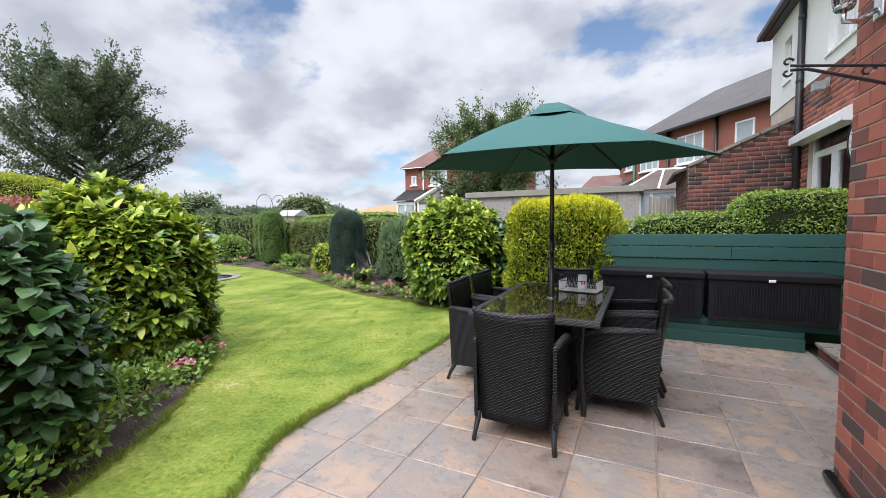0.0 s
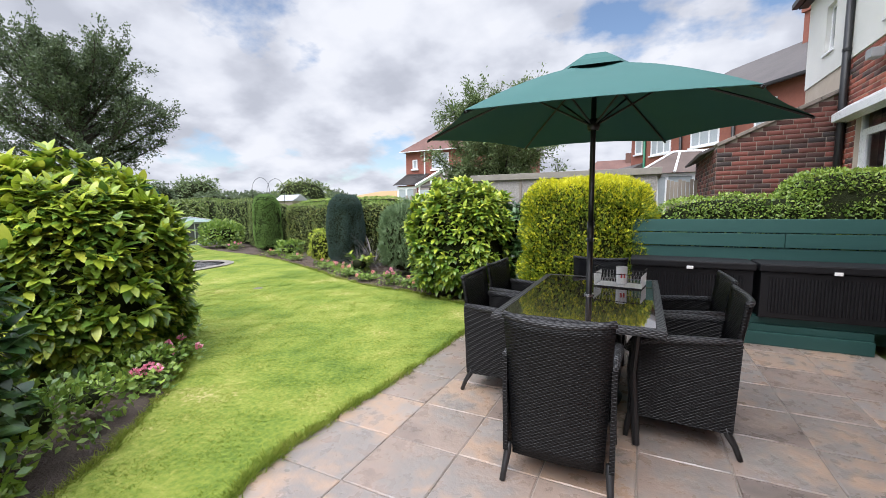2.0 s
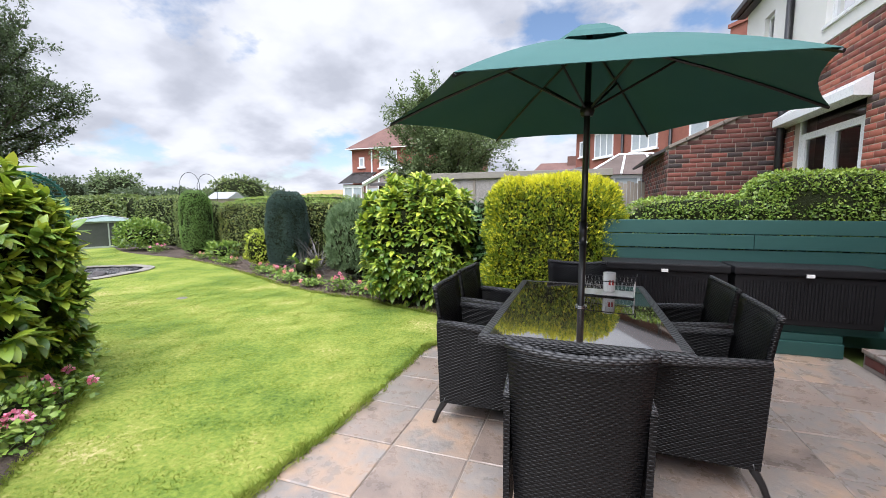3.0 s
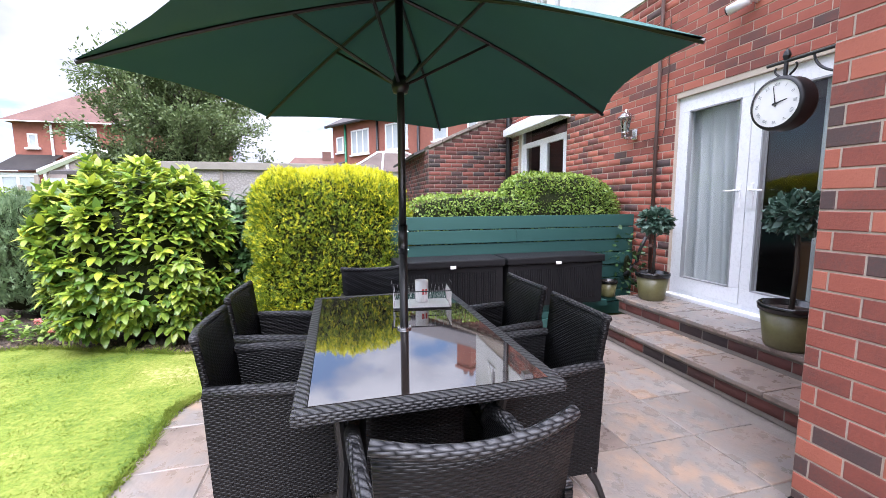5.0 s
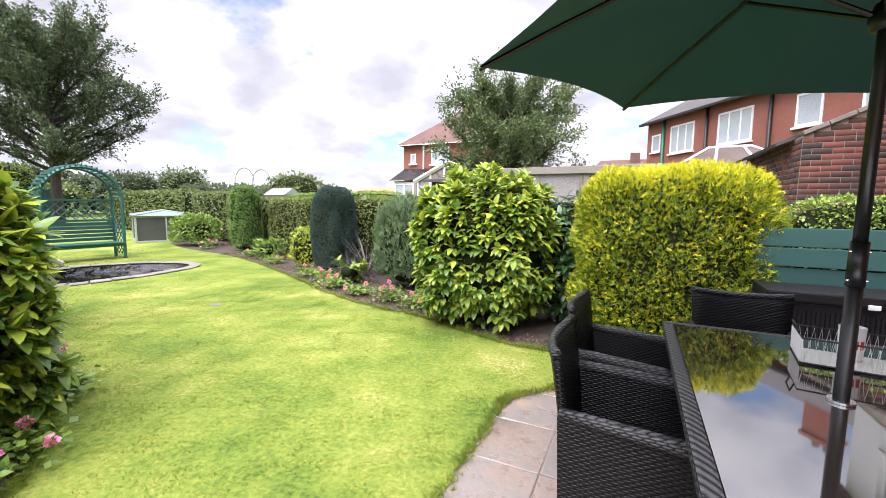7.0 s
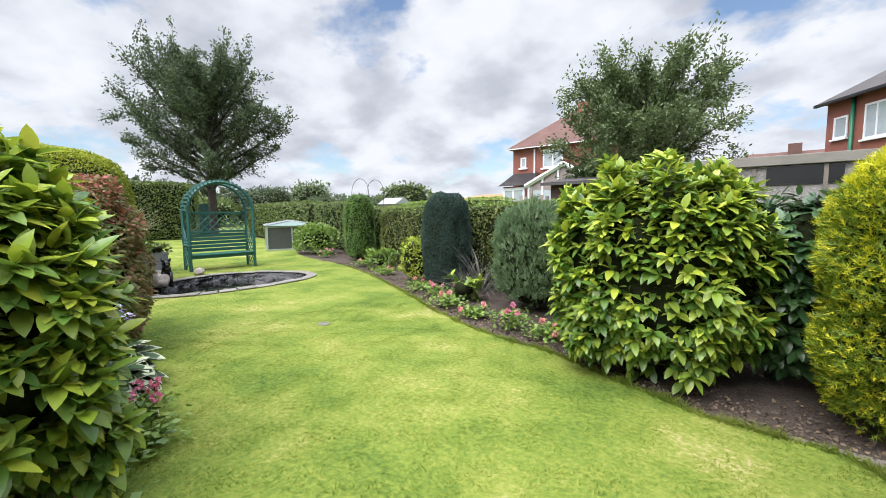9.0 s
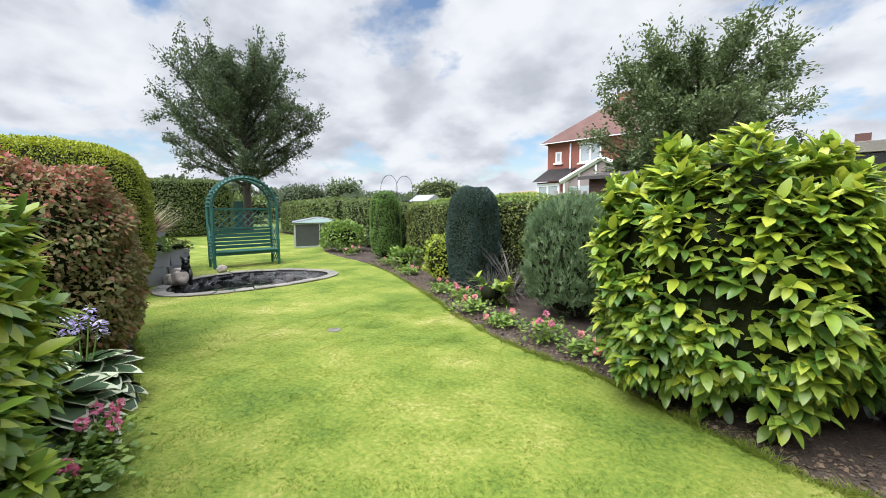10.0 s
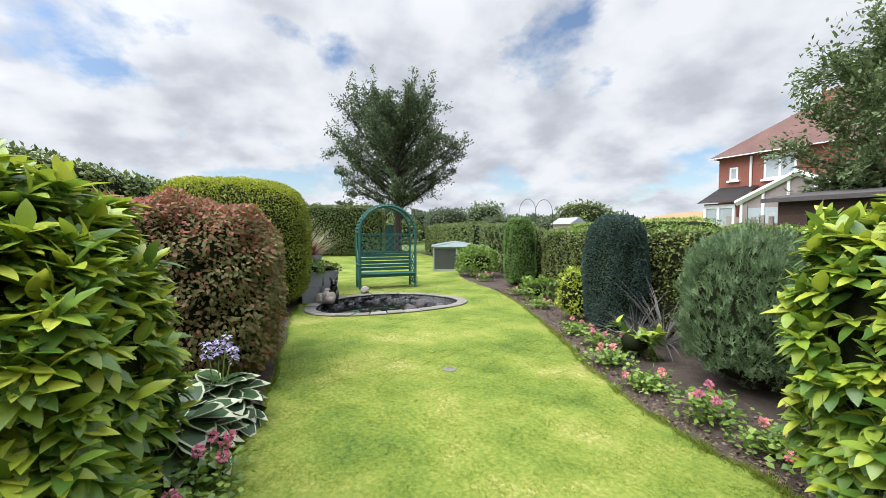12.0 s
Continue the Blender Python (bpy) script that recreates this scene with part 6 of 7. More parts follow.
    part("chimney", bm, M["brick_far"], h)


far_house()


def distant_roof(x, y, w, d, z0, z1, roof, chim=True, label="distant house with a low pinkish tile roof"):
    h = thing("distant_house", label, "house")
    bm = bmesh.new()
    box(bm, x, x + w, y, y + d, 0, z0)
    part("wall", bm, M["brick_far"], h)
    bm = bmesh.new()
    prism_roof(bm, x, x + w, y, y + d, z0 + 0.002, z1, 0.3, 1.5)
    part("roof", bm, M[roof], h)
    if chim:
        bm = bmesh.new()
        box(bm, x + w * 0.45, x + w * 0.45 + 0.9, y + d * 0.4, y + d * 0.4 + 0.8, z1 - 1.0, z1 + 0.6)
        part("chimney", bm, M["tile"], h)


distant_roof(-4.5, 46, 9, 7, 4.0, 6.2, "tile")


def white_shed():
    s = thing("greenhouse", "distant pale grey garden shed with a sloping roof", "shed")
    bm = bmesh.new()
    box(bm, -35.2, -32.6, 34.0, 36.0, 0, 2.25)
    part("wall", bm, M["greywood"], s)
    bm = bmesh.new()
    prism_roof(bm, -35.2, -32.6, 34.0, 36.0, 2.252, 2.95, 0.2)
    part("roof", bm, M["greypot"], s)
    a = thing("garden_arch", "thin dark metal garden arch in the next garden", "arch")
    bm = bmesh.new()
    for y in (15.5, 16.4):
        tube(bm, [(-15.9, y, 0), (-15.9, y, 2.3)] + [(-15.3 - 0.6 * math.cos(t), y, 2.3 + 0.6 * math.sin(t)) for t in np.linspace(0.2, 2.94, 9)] + [(-14.7, y, 2.3), (-14.7, y, 0)], 0.012, 5)
    part("hoop", bm, M["frame_black"], a)


white_shed()


def back_gate():
    g = thing("garden_gate", "dark blue-green boarded gate in the far hedge", "gate")
    for k in range(9):
        bm = bmesh.new()
        y = 11.6 + k * 0.21
        box(bm, -27.6, -27.57, y, y + 0.2, 0, 1.95)
        part("board", bm, M["fence"], g)


back_gate()

# ---- plants ----
def leaf_tmpl(w=0.34, cup=0.06, bend=-0.12):
    """A pointed oval blade, creased along its midrib and bent down at the tip."""
    V, F = [(0, 0, 0)], []
    for t in (0.16, 0.38, 0.62, 0.84):
        h = w * math.sin(math.pi * t ** 0.85) ** 0.8
        z = bend * t * t
        V += [(-h, t - 0.01, z + cup * h / w), (0, t, z), (h, t - 0.01, z + cup * h / w)]
    V.append((0, 1, bend))
    F += [(0, 2, 1), (0, 3, 2)]
    for r in range(3):
        i = 1 + 3 * r
        F += [(i, i + 1, i + 4), (i, i + 4, i + 3), (i + 1, i + 2, i + 5), (i + 1, i + 5, i + 4)]
    F += [(10, 11, 13), (11, 12, 13)]
    return np.array(V, float), np.array(F)


def small_tmpl(w=0.32, cup=0.08):
    V = np.array([(0, 0, 0), (-w, 0.45, cup), (0, 1, 0), (w, 0.45, cup)], float)
    return V, np.array([(0, 2, 1), (0, 3, 2)])


def spray_tmpl():
    """A flat feathery conifer spray: a spine with side shoots."""
    V, F = [], []
    for (x, y, a, ln, w) in ((0, 0, 0, 1.0, 0.07), (0, 0.2, 0.75, 0.5, 0.06), (0, 0.2, -0.75, 0.5, 0.06), (0, 0.5, 0.65, 0.38, 0.05), (0, 0.5, -0.65, 0.38, 0.05)):
        i = len(V)
        dx, dy = math.sin(a), math.cos(a)
        V += [(x + dy * w, y - dx * w, 0.0), (x - dy * w, y + dx * w, 0.0), (x + dx * ln, y + dy * ln, 0.05 * ln)]
        F.append((i, i + 1, i + 2))
    return np.array(V, float), np.array(F)


def unit(a):
    return a / np.maximum(np.linalg.norm(a, axis=1, keepdims=True), 1e-9)


def leaf_geo(P, D, U, S, tmpl):
    tv, tf = tmpl
    y = unit(D)
    x = unit(np.cross(y, U))
    z = np.cross(x, y)
    S = S[:, None, None]
    V = P[:, None, :] + S * (tv[None, :, 0:1] * x[:, None, :] + tv[None, :, 1:2] * y[:, None, :] + tv[None, :, 2:3] * z[:, None, :])
    F = tf[None] + (np.arange(len(P)) * len(tv))[:, None, None]
    return V.reshape(-1, 3), F.reshape(-1, 3)


def lumps(P, rng, amp, wave):
    """Gentle swellings of an outline."""
    out = np.zeros(len(P))
    for _ in range(5):
        k = rng.normal(0, 1, 3) * 2 * math.pi / wave
        out += np.sin(P @ k + rng.uniform(0, 6.28))
    return out * amp / 2.2


def shell(n, radii, k, rng, low=-1.0):
    """Points and normals over a rounded block (k = 2: ellipsoid, larger: squarer)."""
    r = np.array(radii, float)
    area = np.array([r[1] * r[2], r[1] * r[2], r[0] * r[2], r[0] * r[2], r[0] * r[1], 0.15 * r[0] * r[1]])
    face = rng.choice(6, n, p=area / area.sum())
    q = rng.uniform(-1, 1, (n, 3))
    q[np.arange(n), face // 2] = np.where(face % 2 == 0, 1.0, -1.0)
    ax2 = face == 0
    q[ax2, 0] = 1.0
    q[face == 1, 0] = -1.0
    s = (np.abs(q) ** k).sum(1) ** (1 / k)
    q = q / s[:, None]
    q[:, 2] = np.maximum(q[:, 2], low)
    nrm = unit(np.sign(q) * np.abs(q) ** (k - 1) / r)
    return q * r, nrm


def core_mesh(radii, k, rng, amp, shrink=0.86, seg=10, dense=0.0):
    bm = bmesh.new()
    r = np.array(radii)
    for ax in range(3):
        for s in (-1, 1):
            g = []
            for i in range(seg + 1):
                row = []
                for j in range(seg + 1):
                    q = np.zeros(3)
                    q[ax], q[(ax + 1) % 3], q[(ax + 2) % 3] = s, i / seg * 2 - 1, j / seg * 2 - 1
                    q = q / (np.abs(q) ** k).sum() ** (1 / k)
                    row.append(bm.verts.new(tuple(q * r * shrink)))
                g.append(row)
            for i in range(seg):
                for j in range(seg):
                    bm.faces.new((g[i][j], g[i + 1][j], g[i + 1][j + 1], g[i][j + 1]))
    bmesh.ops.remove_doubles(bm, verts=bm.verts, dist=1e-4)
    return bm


def shrub(name, label, category, xy, radii, n, tmpl, size, material, k=2.4, seed=1, out=1.0, droop=-0.25, jit=0.5, depth=0.16, rosette=0,
          rot=0.0, lump=0.05, wave=0.6, lift=0.0, core=0.86, group="", parts="foliage", upn=0.6, bright_leaf=None, tips=0.0):
    """A shrub that stands on the ground: foliage over a solid core, coloured dark as the shaded inside."""
    rng = np.random.default_rng(seed)
    rz = radii[2]
    s = thing(name, label, category, pose(xy[0], xy[1], lift + rz * 0.97, 0, 0, rot), group)
    m = max(1, n // rosette) if rosette else n
    P, N = shell(m, radii, k, rng)
    deep = rng.random((m, 1)) ** 1.6
    outer = np.clip(1 - 2.5 * deep[:, 0], 0, 1)
    P = P * (1 - depth * deep) + N * lumps(P, rng, lump, wave)[:, None]
    if rosette:
        P, N = np.repeat(P, rosette, 0), np.repeat(N, rosette, 0)
        ph = np.tile(np.arange(rosette) * 2.4, m) + np.repeat(rng.uniform(0, 6.28, m), rosette)
        A = unit(N + rng.normal(0, 0.25, N.shape) + np.array((0, 0, 0.45)))
        T = unit(np.cross(A, np.array((0.3, 0.2, 1.0)) + 0 * A))
        B = np.cross(A, T)
        tier = np.tile(np.linspace(0.15, 1.15, rosette), m)
        D = N * 0.6 + A * (0.5 - 0.5 * tier)[:, None] + (T * np.cos(ph)[:, None] + B * np.sin(ph)[:, None]) * 0.8 + np.array((0, 0, droop - 0.1))
        P = P - A * (tier * size[0] * 0.55)[:, None]
        U = N * 0.35 + np.array((0, 0, upn + 0.5)) + rng.normal(0, 0.15, N.shape)
    else:
        D = N * out + rng.normal(0, jit, N.shape) + np.array((0, 0, droop))
        U = N + np.array((0, 0, upn)) + rng.normal(0, 0.35, N.shape)
    S = rng.uniform(size[0], size[1], len(P))
    P[:, 2] = np.maximum(P[:, 2], -rz * 0.97 + 0.02)
    sets = [(parts, np.ones(len(P), bool), material)]
    if bright_leaf is not None:
        # More bright leaves high up and on upward faces, imitating light from above.
        is_bright = (tier < 0.55) & (rng.random(len(P)) < 0.2 + 0.3 * (P[:, 2] / rz + 1) + 0.32 * np.clip(N[:, 2], 0, 1)) if rosette else rng.random(len(P)) < tips * outer + 0.75 * np.clip(N[:, 2], 0, 1) ** 1.5
        sets = [(parts, ~is_bright, material), ("young_foliage", is_bright, bright_leaf)]
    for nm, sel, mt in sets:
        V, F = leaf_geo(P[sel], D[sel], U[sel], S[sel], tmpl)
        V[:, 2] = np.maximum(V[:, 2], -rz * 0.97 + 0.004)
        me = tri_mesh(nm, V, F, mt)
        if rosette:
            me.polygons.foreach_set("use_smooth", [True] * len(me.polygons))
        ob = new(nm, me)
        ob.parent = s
    # Solid dark core, added to block see-through and stand in for inner shade.
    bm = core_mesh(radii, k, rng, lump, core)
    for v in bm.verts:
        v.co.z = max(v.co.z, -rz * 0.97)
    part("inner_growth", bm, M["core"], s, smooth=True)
    return s


AUC, SMALL, SPRAY, WIDE = leaf_tmpl(0.235, 0.06, -0.2), small_tmpl(), spray_tmpl(), leaf_tmpl(0.31, 0.06, -0.2)

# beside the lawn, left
shrub("aucuba", "large spotted laurel with glossy yellow-green leaves", "shrub", (-3.05, 3.28), (0.80, 0.78, 0.99), 13500, AUC, (0.085, 0.16), M["aucuba"], 2.15, 11, bright_leaf=M["bright_leaf"], rosette=7, droop=0.0, depth=0.16, lump=0.08, lift=-0.17)
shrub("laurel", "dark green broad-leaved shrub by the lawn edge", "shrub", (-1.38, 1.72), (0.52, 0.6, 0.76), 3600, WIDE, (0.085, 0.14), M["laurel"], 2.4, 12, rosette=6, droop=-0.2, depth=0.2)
shrub("japanese_maple", "rounded clipped shrub with small red and green leaves", "shrub", (-5.6, 3.72), (1.12, 1.02, 0.91), 36000, SMALL, (0.032, 0.062), M["maple"], 3.2, 14, bright_leaf=M["maple_red"], tips=0.07, out=0.7, droop=-0.5, jit=0.6, depth=0.1, lump=0.05, wave=0.7, core=0.9)
shrub("yew", "large clipped yellow-green rounded conifer hedge block", "hedge", (-9.9, 4.2), (1.9, 1.35, 1.24), 80000, SMALL, (0.022, 0.045), M["yew"], 3.6, 15, bright_leaf=M["yew_lit"], tips=0.1, out=0.8, droop=0.15, jit=0.6, depth=0.05, lump=0.02, core=0.95)

for _i, (_x, _y, _rr, _h) in enumerate(((-1.12, 2.05, 0.22, 0.2), (-1.75, 2.75, 0.22, 0.16), (-1.5, 2.4, 0.26, 0.24), (-2.15, 3.3, 0.2, 0.13), (-0.95, 1.7, 0.22, 0.2))):
    shrub("border_plant", "wispy low green plant at the lawn edge", "plant", (_x, _y), (_rr, _rr, _h), 420, SMALL, (0.035, 0.07), M["privet"], 2.2, 400 + _i, droop=0.5, depth=0.5, core=0.4, jit=0.8, group="wispy edge plants")

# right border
shrub("aucuba", "rounded spotted laurel with yellow-tipped glossy leaves", "shrub", (-1.09, 7.43), (0.78, 0.80, 0.89), 12500, AUC, (0.07, 0.14), M["aucuba"], 2.6, 21, bright_leaf=M["bright_leaf"], rosette=7, droop=0.0, depth=0.16, lump=0.08)
shrub("golden_conifer", "square clipped bright yellow golden conifer", "shrub", (0.76, 7.2), (0.79, 0.52, 0.87), 42000, SPRAY, (0.035, 0.075), M["yellow"], 4.2, 22, bright_leaf=M["yellow_tip"], tips=0.38, out=0.8, droop=0.5, jit=0.5, depth=0.14, lump=0.035, wave=0.5, core=0.9)
shrub("golden_conifer", "smaller golden conifer growing against the fence", "shrub", (1.36, 7.35), (0.34, 0.4, 0.74), 4200, SPRAY, (0.05, 0.10), M["yellow"], 3.0, 23, bright_leaf=M["yellow_tip"], tips=0.7, out=0.8, droop=0.45, jit=0.45, depth=0.14, core=0.88)
shrub("laurel", "dark green laurel between the two clipped shrubs", "shrub", (-0.12, 7.8), (0.5, 0.5, 0.78), 3000, AUC, (0.09, 0.15), M["laurel"], 2.4, 24, rosette=6, depth=0.2)
shrub("juniper", "grey-green upright feathery juniper bush", "shrub", (-2.86, 8.6), (0.54, 0.50, 0.75), 9000, SPRAY, (0.05, 0.11), M["juniper"], 2.3, 25, out=0.5, droop=1.0, jit=0.35, depth=0.18, lump=0.05, wave=0.35, core=0.86)
shrub("blue_conifer", "tall narrow clipped blue-green conifer", "shrub", (-4.92, 9.2), (0.38, 0.38, 0.86), 40000, SMALL, (0.017, 0.032), M["blue"], 3.2, 26, out=0.8, droop=0.3, jit=0.6, depth=0.05, lump=0.02, core=0.95)
shrub("clipped_conifer", "slender clipped green conifer column", "shrub", (-9.6, 10.95), (0.36, 0.36, 0.93), 14000, SMALL, (0.025, 0.045), M["conifer"], 3.6, 27, out=0.8, droop=0.3, jit=0.6, depth=0.05, lump=0.02, core=0.95)
shrub("golden_shrub", "small yellow and green variegated bush", "shrub", (-5.85, 9.35), (0.26, 0.26, 0.42), 1800, SMALL, (0.03, 0.06), M["bright_leaf"], 2.6, 28, droop=0.1, depth=0.2, core=0.8)
shrub("aucuba", "small bright yellow-green laurel plant in the border", "shrub", (-3.95, 8.45), (0.26, 0.26, 0.2), 130, AUC, (0.10, 0.16), M["aucuba"], 2.2, 29, bright_leaf=M["bright_leaf"], rosette=7, droop=0.0, depth=0.3, core=0.55)
shrub("border_plant", "low pale green leafy border plant", "plant", (-7.6, 9.95), (0.42, 0.3, 0.24), 700, SMALL, (0.06, 0.11), M["privet"], 2.2, 30, droop=0.25, depth=0.4, core=0.55)
shrub("border_plant", "leafy rose bush beside the cold frame", "plant", (-12.3, 11.2), (0.9, 0.6, 0.5), 2600, SMALL, (0.06, 0.11), M["privet"], 2.2, 31, droop=0.2, depth=0.4, core=0.6)


def hedge_run(label, a, b, h, t, n, size, material, seed, k=7.0, depth=0.06, lift=0.0, core=0.94, bright_leaf=None):
    a, b = np.array(a), np.array(b)
    L = np.linalg.norm(b - a)
    c = (a + b) / 2
    rot = math.degrees(math.atan2(b[1] - a[1], b[0] - a[0]))
    shrub("hedge", label, "hedge", c, (L / 2, t / 2, h / 1.97), n, SMALL, size, material, k, seed, out=0.7, droop=0.1, jit=0.7, depth=depth, lump=0.025, wave=0.8, rot=rot, lift=lift, core=core, bright_leaf=bright_leaf)


# Hedge tops take the paler leaf, as if lit from above.
hedge_run("clipped garden hedge with yellow-edged leaves", (-9.2, 11.75), (-5.6, 10.35), 1.52, 0.8, 18000, (0.03, 0.06), M["hedge_y"], 41, bright_leaf=M["privet"])
hedge_run("clipped green garden hedge behind the conifers", (-5.6, 10.3), (-1.8, 9.3), 1.50, 0.8, 18000, (0.03, 0.06), M["hedge_y"], 42, bright_leaf=M["privet"])
hedge_run("pale green clipped hedge block", (-11.6, 12.3), (-9.9, 11.7), 1.55, 0.9, 8000, (0.035, 0.06), M["hedge"], 43)
hedge_run("tall dark green boundary hedge", (-26.0, 15.6), (-14.6, 13.2), 1.85, 1.1, 16000, (0.07, 0.12), M["hedge"], 44)
hedge_run("rough green hedge behind the cold frame", (-15.2, 13.4), (-11.4, 12.6), 1.75, 0.9, 9000, (0.05, 0.09), M["hedge"], 45, depth=0.14)
hedge_run("low clipped bright hedge in the next garden", (-15.5, 18.3), (-6.4, 14.4), 1.82, 0.8, 14000, (0.045, 0.08), M["privet"], 46, bright_leaf=M["privet_lit"])
hedge_run("tall dark holly hedge at the end of the garden", (-26.3, 7.2), (-25.0, 12.0), 3.0, 1.2, 14000, (0.08, 0.13), M["hedge"], 47)
hedge_run("long dark boundary hedge behind the shrubs", (-25.5, 5.8), (-5.0, 0.6), 2.6, 1.0, 30000, (0.06, 0.11), M["hedge"], 48)
hedge_run("dense green boundary hedge behind the patio beds", (-5.0, 0.7), (-2.6, -4.0), 2.0, 1.0, 9000, (0.06, 0.1), M["hedge"], 49)
hedge_run("small-leaved clipped hedge growing above the fence", (1.5, 7.12), (4.2, 7.12), 1.47, 0.55, 24000, (0.022, 0.042), M["privet"], 50, k=5, bright_leaf=M["privet_lit"])
shrub("hedge", "rounded small-leaved clipped bush above the fence", "hedge", (3.5, 7.26), (0.84, 0.42, 0.88), 24000, SMALL, (0.024, 0.045), M["privet"], 3.4, 51, bright_leaf=M["privet_lit"], tips=0.15, out=0.7, droop=0.1, jit=0.7, depth=0.06, core=0.94)


# ---- trees ----
def tree(name, label, xy, height, spread, trunk_h, trunk_r, material, leaf, n_leaf, seed, lean=(0, 0), limbs=9, up=0.55, droop=0.0, twigs=4, fuzz=0.018, wide=0.35, shoots=0):
    """A trunk with rising limbs that bend outwards, long side twigs and leaves strung along them."""
    rng = np.random.default_rng(seed)
    t = thing(name, label, "tree", pose(xy[0], xy[1], 0))
    bm = bmesh.new()
    top = height * 0.86
    spine = [(lean[0] * s * s, lean[1] * s * s, top * s) for s in np.linspace(0, 1, 8)]
    tube(bm, spine, [trunk_r * (1.15 - s) + 0.015 for s in np.linspace(0, 1, 8)], 10)
    twig_r = 0.0035 * height / 2
    tips = []
    for i in range(limbs):
        f = i / max(1, limbs - 1)
        z0 = trunk_h + (top - trunk_h) * f * 0.92
        az = i * 2.4 + rng.uniform(-0.4, 0.4)
        # reach by height: narrow foot, widest at a third, pointed top
        prof = (f / wide) ** 0.5 * 0.45 + 0.55 if f < wide else math.cos((f - wide) / (1 - wide) * 1.25) ** 0.85
        ln = spread * prof * rng.uniform(0.82, 1.1)
        el = up * (0.75 + 0.8 * f) + rng.uniform(-0.12, 0.15)
        base = Vector((lean[0] * (z0 / top) ** 2, lean[1] * (z0 / top) ** 2, z0))
        d = Vector((math.cos(az) * math.cos(el), math.sin(az) * math.cos(el), math.sin(el)))
        pts = [base]
        for s in range(1, 6):
            d = (d + Vector(rng.normal(0, 0.07, 3)) + Vector((0, 0, 0.03 - droop * 0.12))).normalized()
            pts.append(pts[-1] + d * ln / 5)
        r0 = trunk_r * 0.4 * (1 - 0.55 * f)
        tube(bm, pts, [r0 * (1 - s / 5.4) + twig_r for s in range(6)], 6)
        tips.append((pts[4], pts[5] + d * ln * 0.16))
        for s in range(1, 6):
            for _ in range(twigs if s > 1 else 2):
                dd = (d + Vector(rng.normal(0, 0.5, 3)) + Vector((0, 0, 0.12))).normalized()
                ln2 = ln * rng.uniform(0.16, 0.36)
                q = [pts[s], pts[s] + dd * ln2 * 0.5, pts[s] + (dd + Vector((0, 0, 0.08 - droop * 0.3))).normalized() * ln2]
                tube(bm, q, [twig_r, twig_r * 0.7, twig_r * 0.35], 4)
                tips.append((q[0], q[2]))
                for _ in range(2):
                    d3 = (dd + Vector(rng.normal(0, 0.5, 3))).normalized()
                    e = q[1] + d3 * ln2 * rng.uniform(0.4, 0.75)
                    tips.append((q[1], e))
    for _ in range(shoots):
        a, b = tips[rng.integers(len(tips) // 2, len(tips))]
        e = b + Vector((rng.normal(0, 0.25), rng.normal(0, 0.25), 1.0)) * height * rng.uniform(0.06, 0.15)
        tube(bm, [b, e], [twig_r * 0.7, twig_r * 0.3], 4)
        tips.append((b, e))
    part("trunk", bm, M["bark"], t)
    A = np.array([tuple(a) for a, b in tips])
    B = np.array([tuple(b) for a, b in tips])
    wgt = np.linalg.norm(B - A, axis=1) + 0.02 * spread
    idx = rng.choice(len(A), n_leaf, p=wgt / wgt.sum())
    s = rng.random((n_leaf, 1)) ** 0.8
    P = A[idx] * (1 - s) + B[idx] * s + rng.normal(0, spread * fuzz, (n_leaf, 3))
    D = unit(B[idx] - A[idx]) * 0.9 + rng.normal(0, 0.55, (n_leaf, 3)) + np.array((0, 0, -0.15))
    U = rng.normal(0, 0.5, (n_leaf, 3)) + np.array((0, 0, 1.0))
    V, F = leaf_geo(P, D, U, rng.uniform(leaf[0], leaf[1], n_leaf), small_tmpl(0.26, 0.06))
    ob = new("crown", tri_mesh("crown", V, F, material))
    ob.parent = t


tree("cherry_tree", "large dark green spreading tree beyond the garden hedge", (-28.0, 13.9), 10.9, 4.9, 2.7, 0.24, M["treeleaf"], (0.12, 0.21), 64000, 61, limbs=54, up=0.62, droop=0.12, wide=0.25, fuzz=0.022, shoots=40)
tree("apple_tree", "bushy green tree in the next garden", (-3.55, 16.8), 5.8, 2.55, 1.0, 0.15, M["treeleaf2"], (0.07, 0.13), 62000, 65, limbs=46, up=0.48, droop=0.16, wide=0.35, fuzz=0.034, shoots=22)
shrub("shrub", "bushy green shrub under the neighbouring tree", "shrub", (-3.8, 15.9), (1.9, 1.0, 1.65), 9000, SMALL, (0.08, 0.14), M["treeleaf2"], 2.2, 63, depth=0.3, lump=0.2, wave=1.4, core=0.75)

# distant hedgerow and trees
_r = np.random.default_rng(77)
for i in range(1, 27):
    a = radians(38 + i * 2.0 + _r.uniform(-0.6, 0.6))
    d = _r.uniform(48, 62)
    w, h = _r.uniform(1.8, 4.2), _r.uniform(1.3, 2.7)
    shrub("distant_bush", "distant green hedgerow bush", "bush", (-math.sin(a) * d - 0.5, math.cos(a) * d + 4), (w, w * 0.7, h), 2600, SMALL, (0.2, 0.38), (M["hedge"], M["treeleaf"], M["treeleaf2"], M["treeleaf"])[i % 4], 2.2, 100 + i,
          depth=0.25, lump=0.35, wave=2.5, core=0.82, group="distant hedgerow")
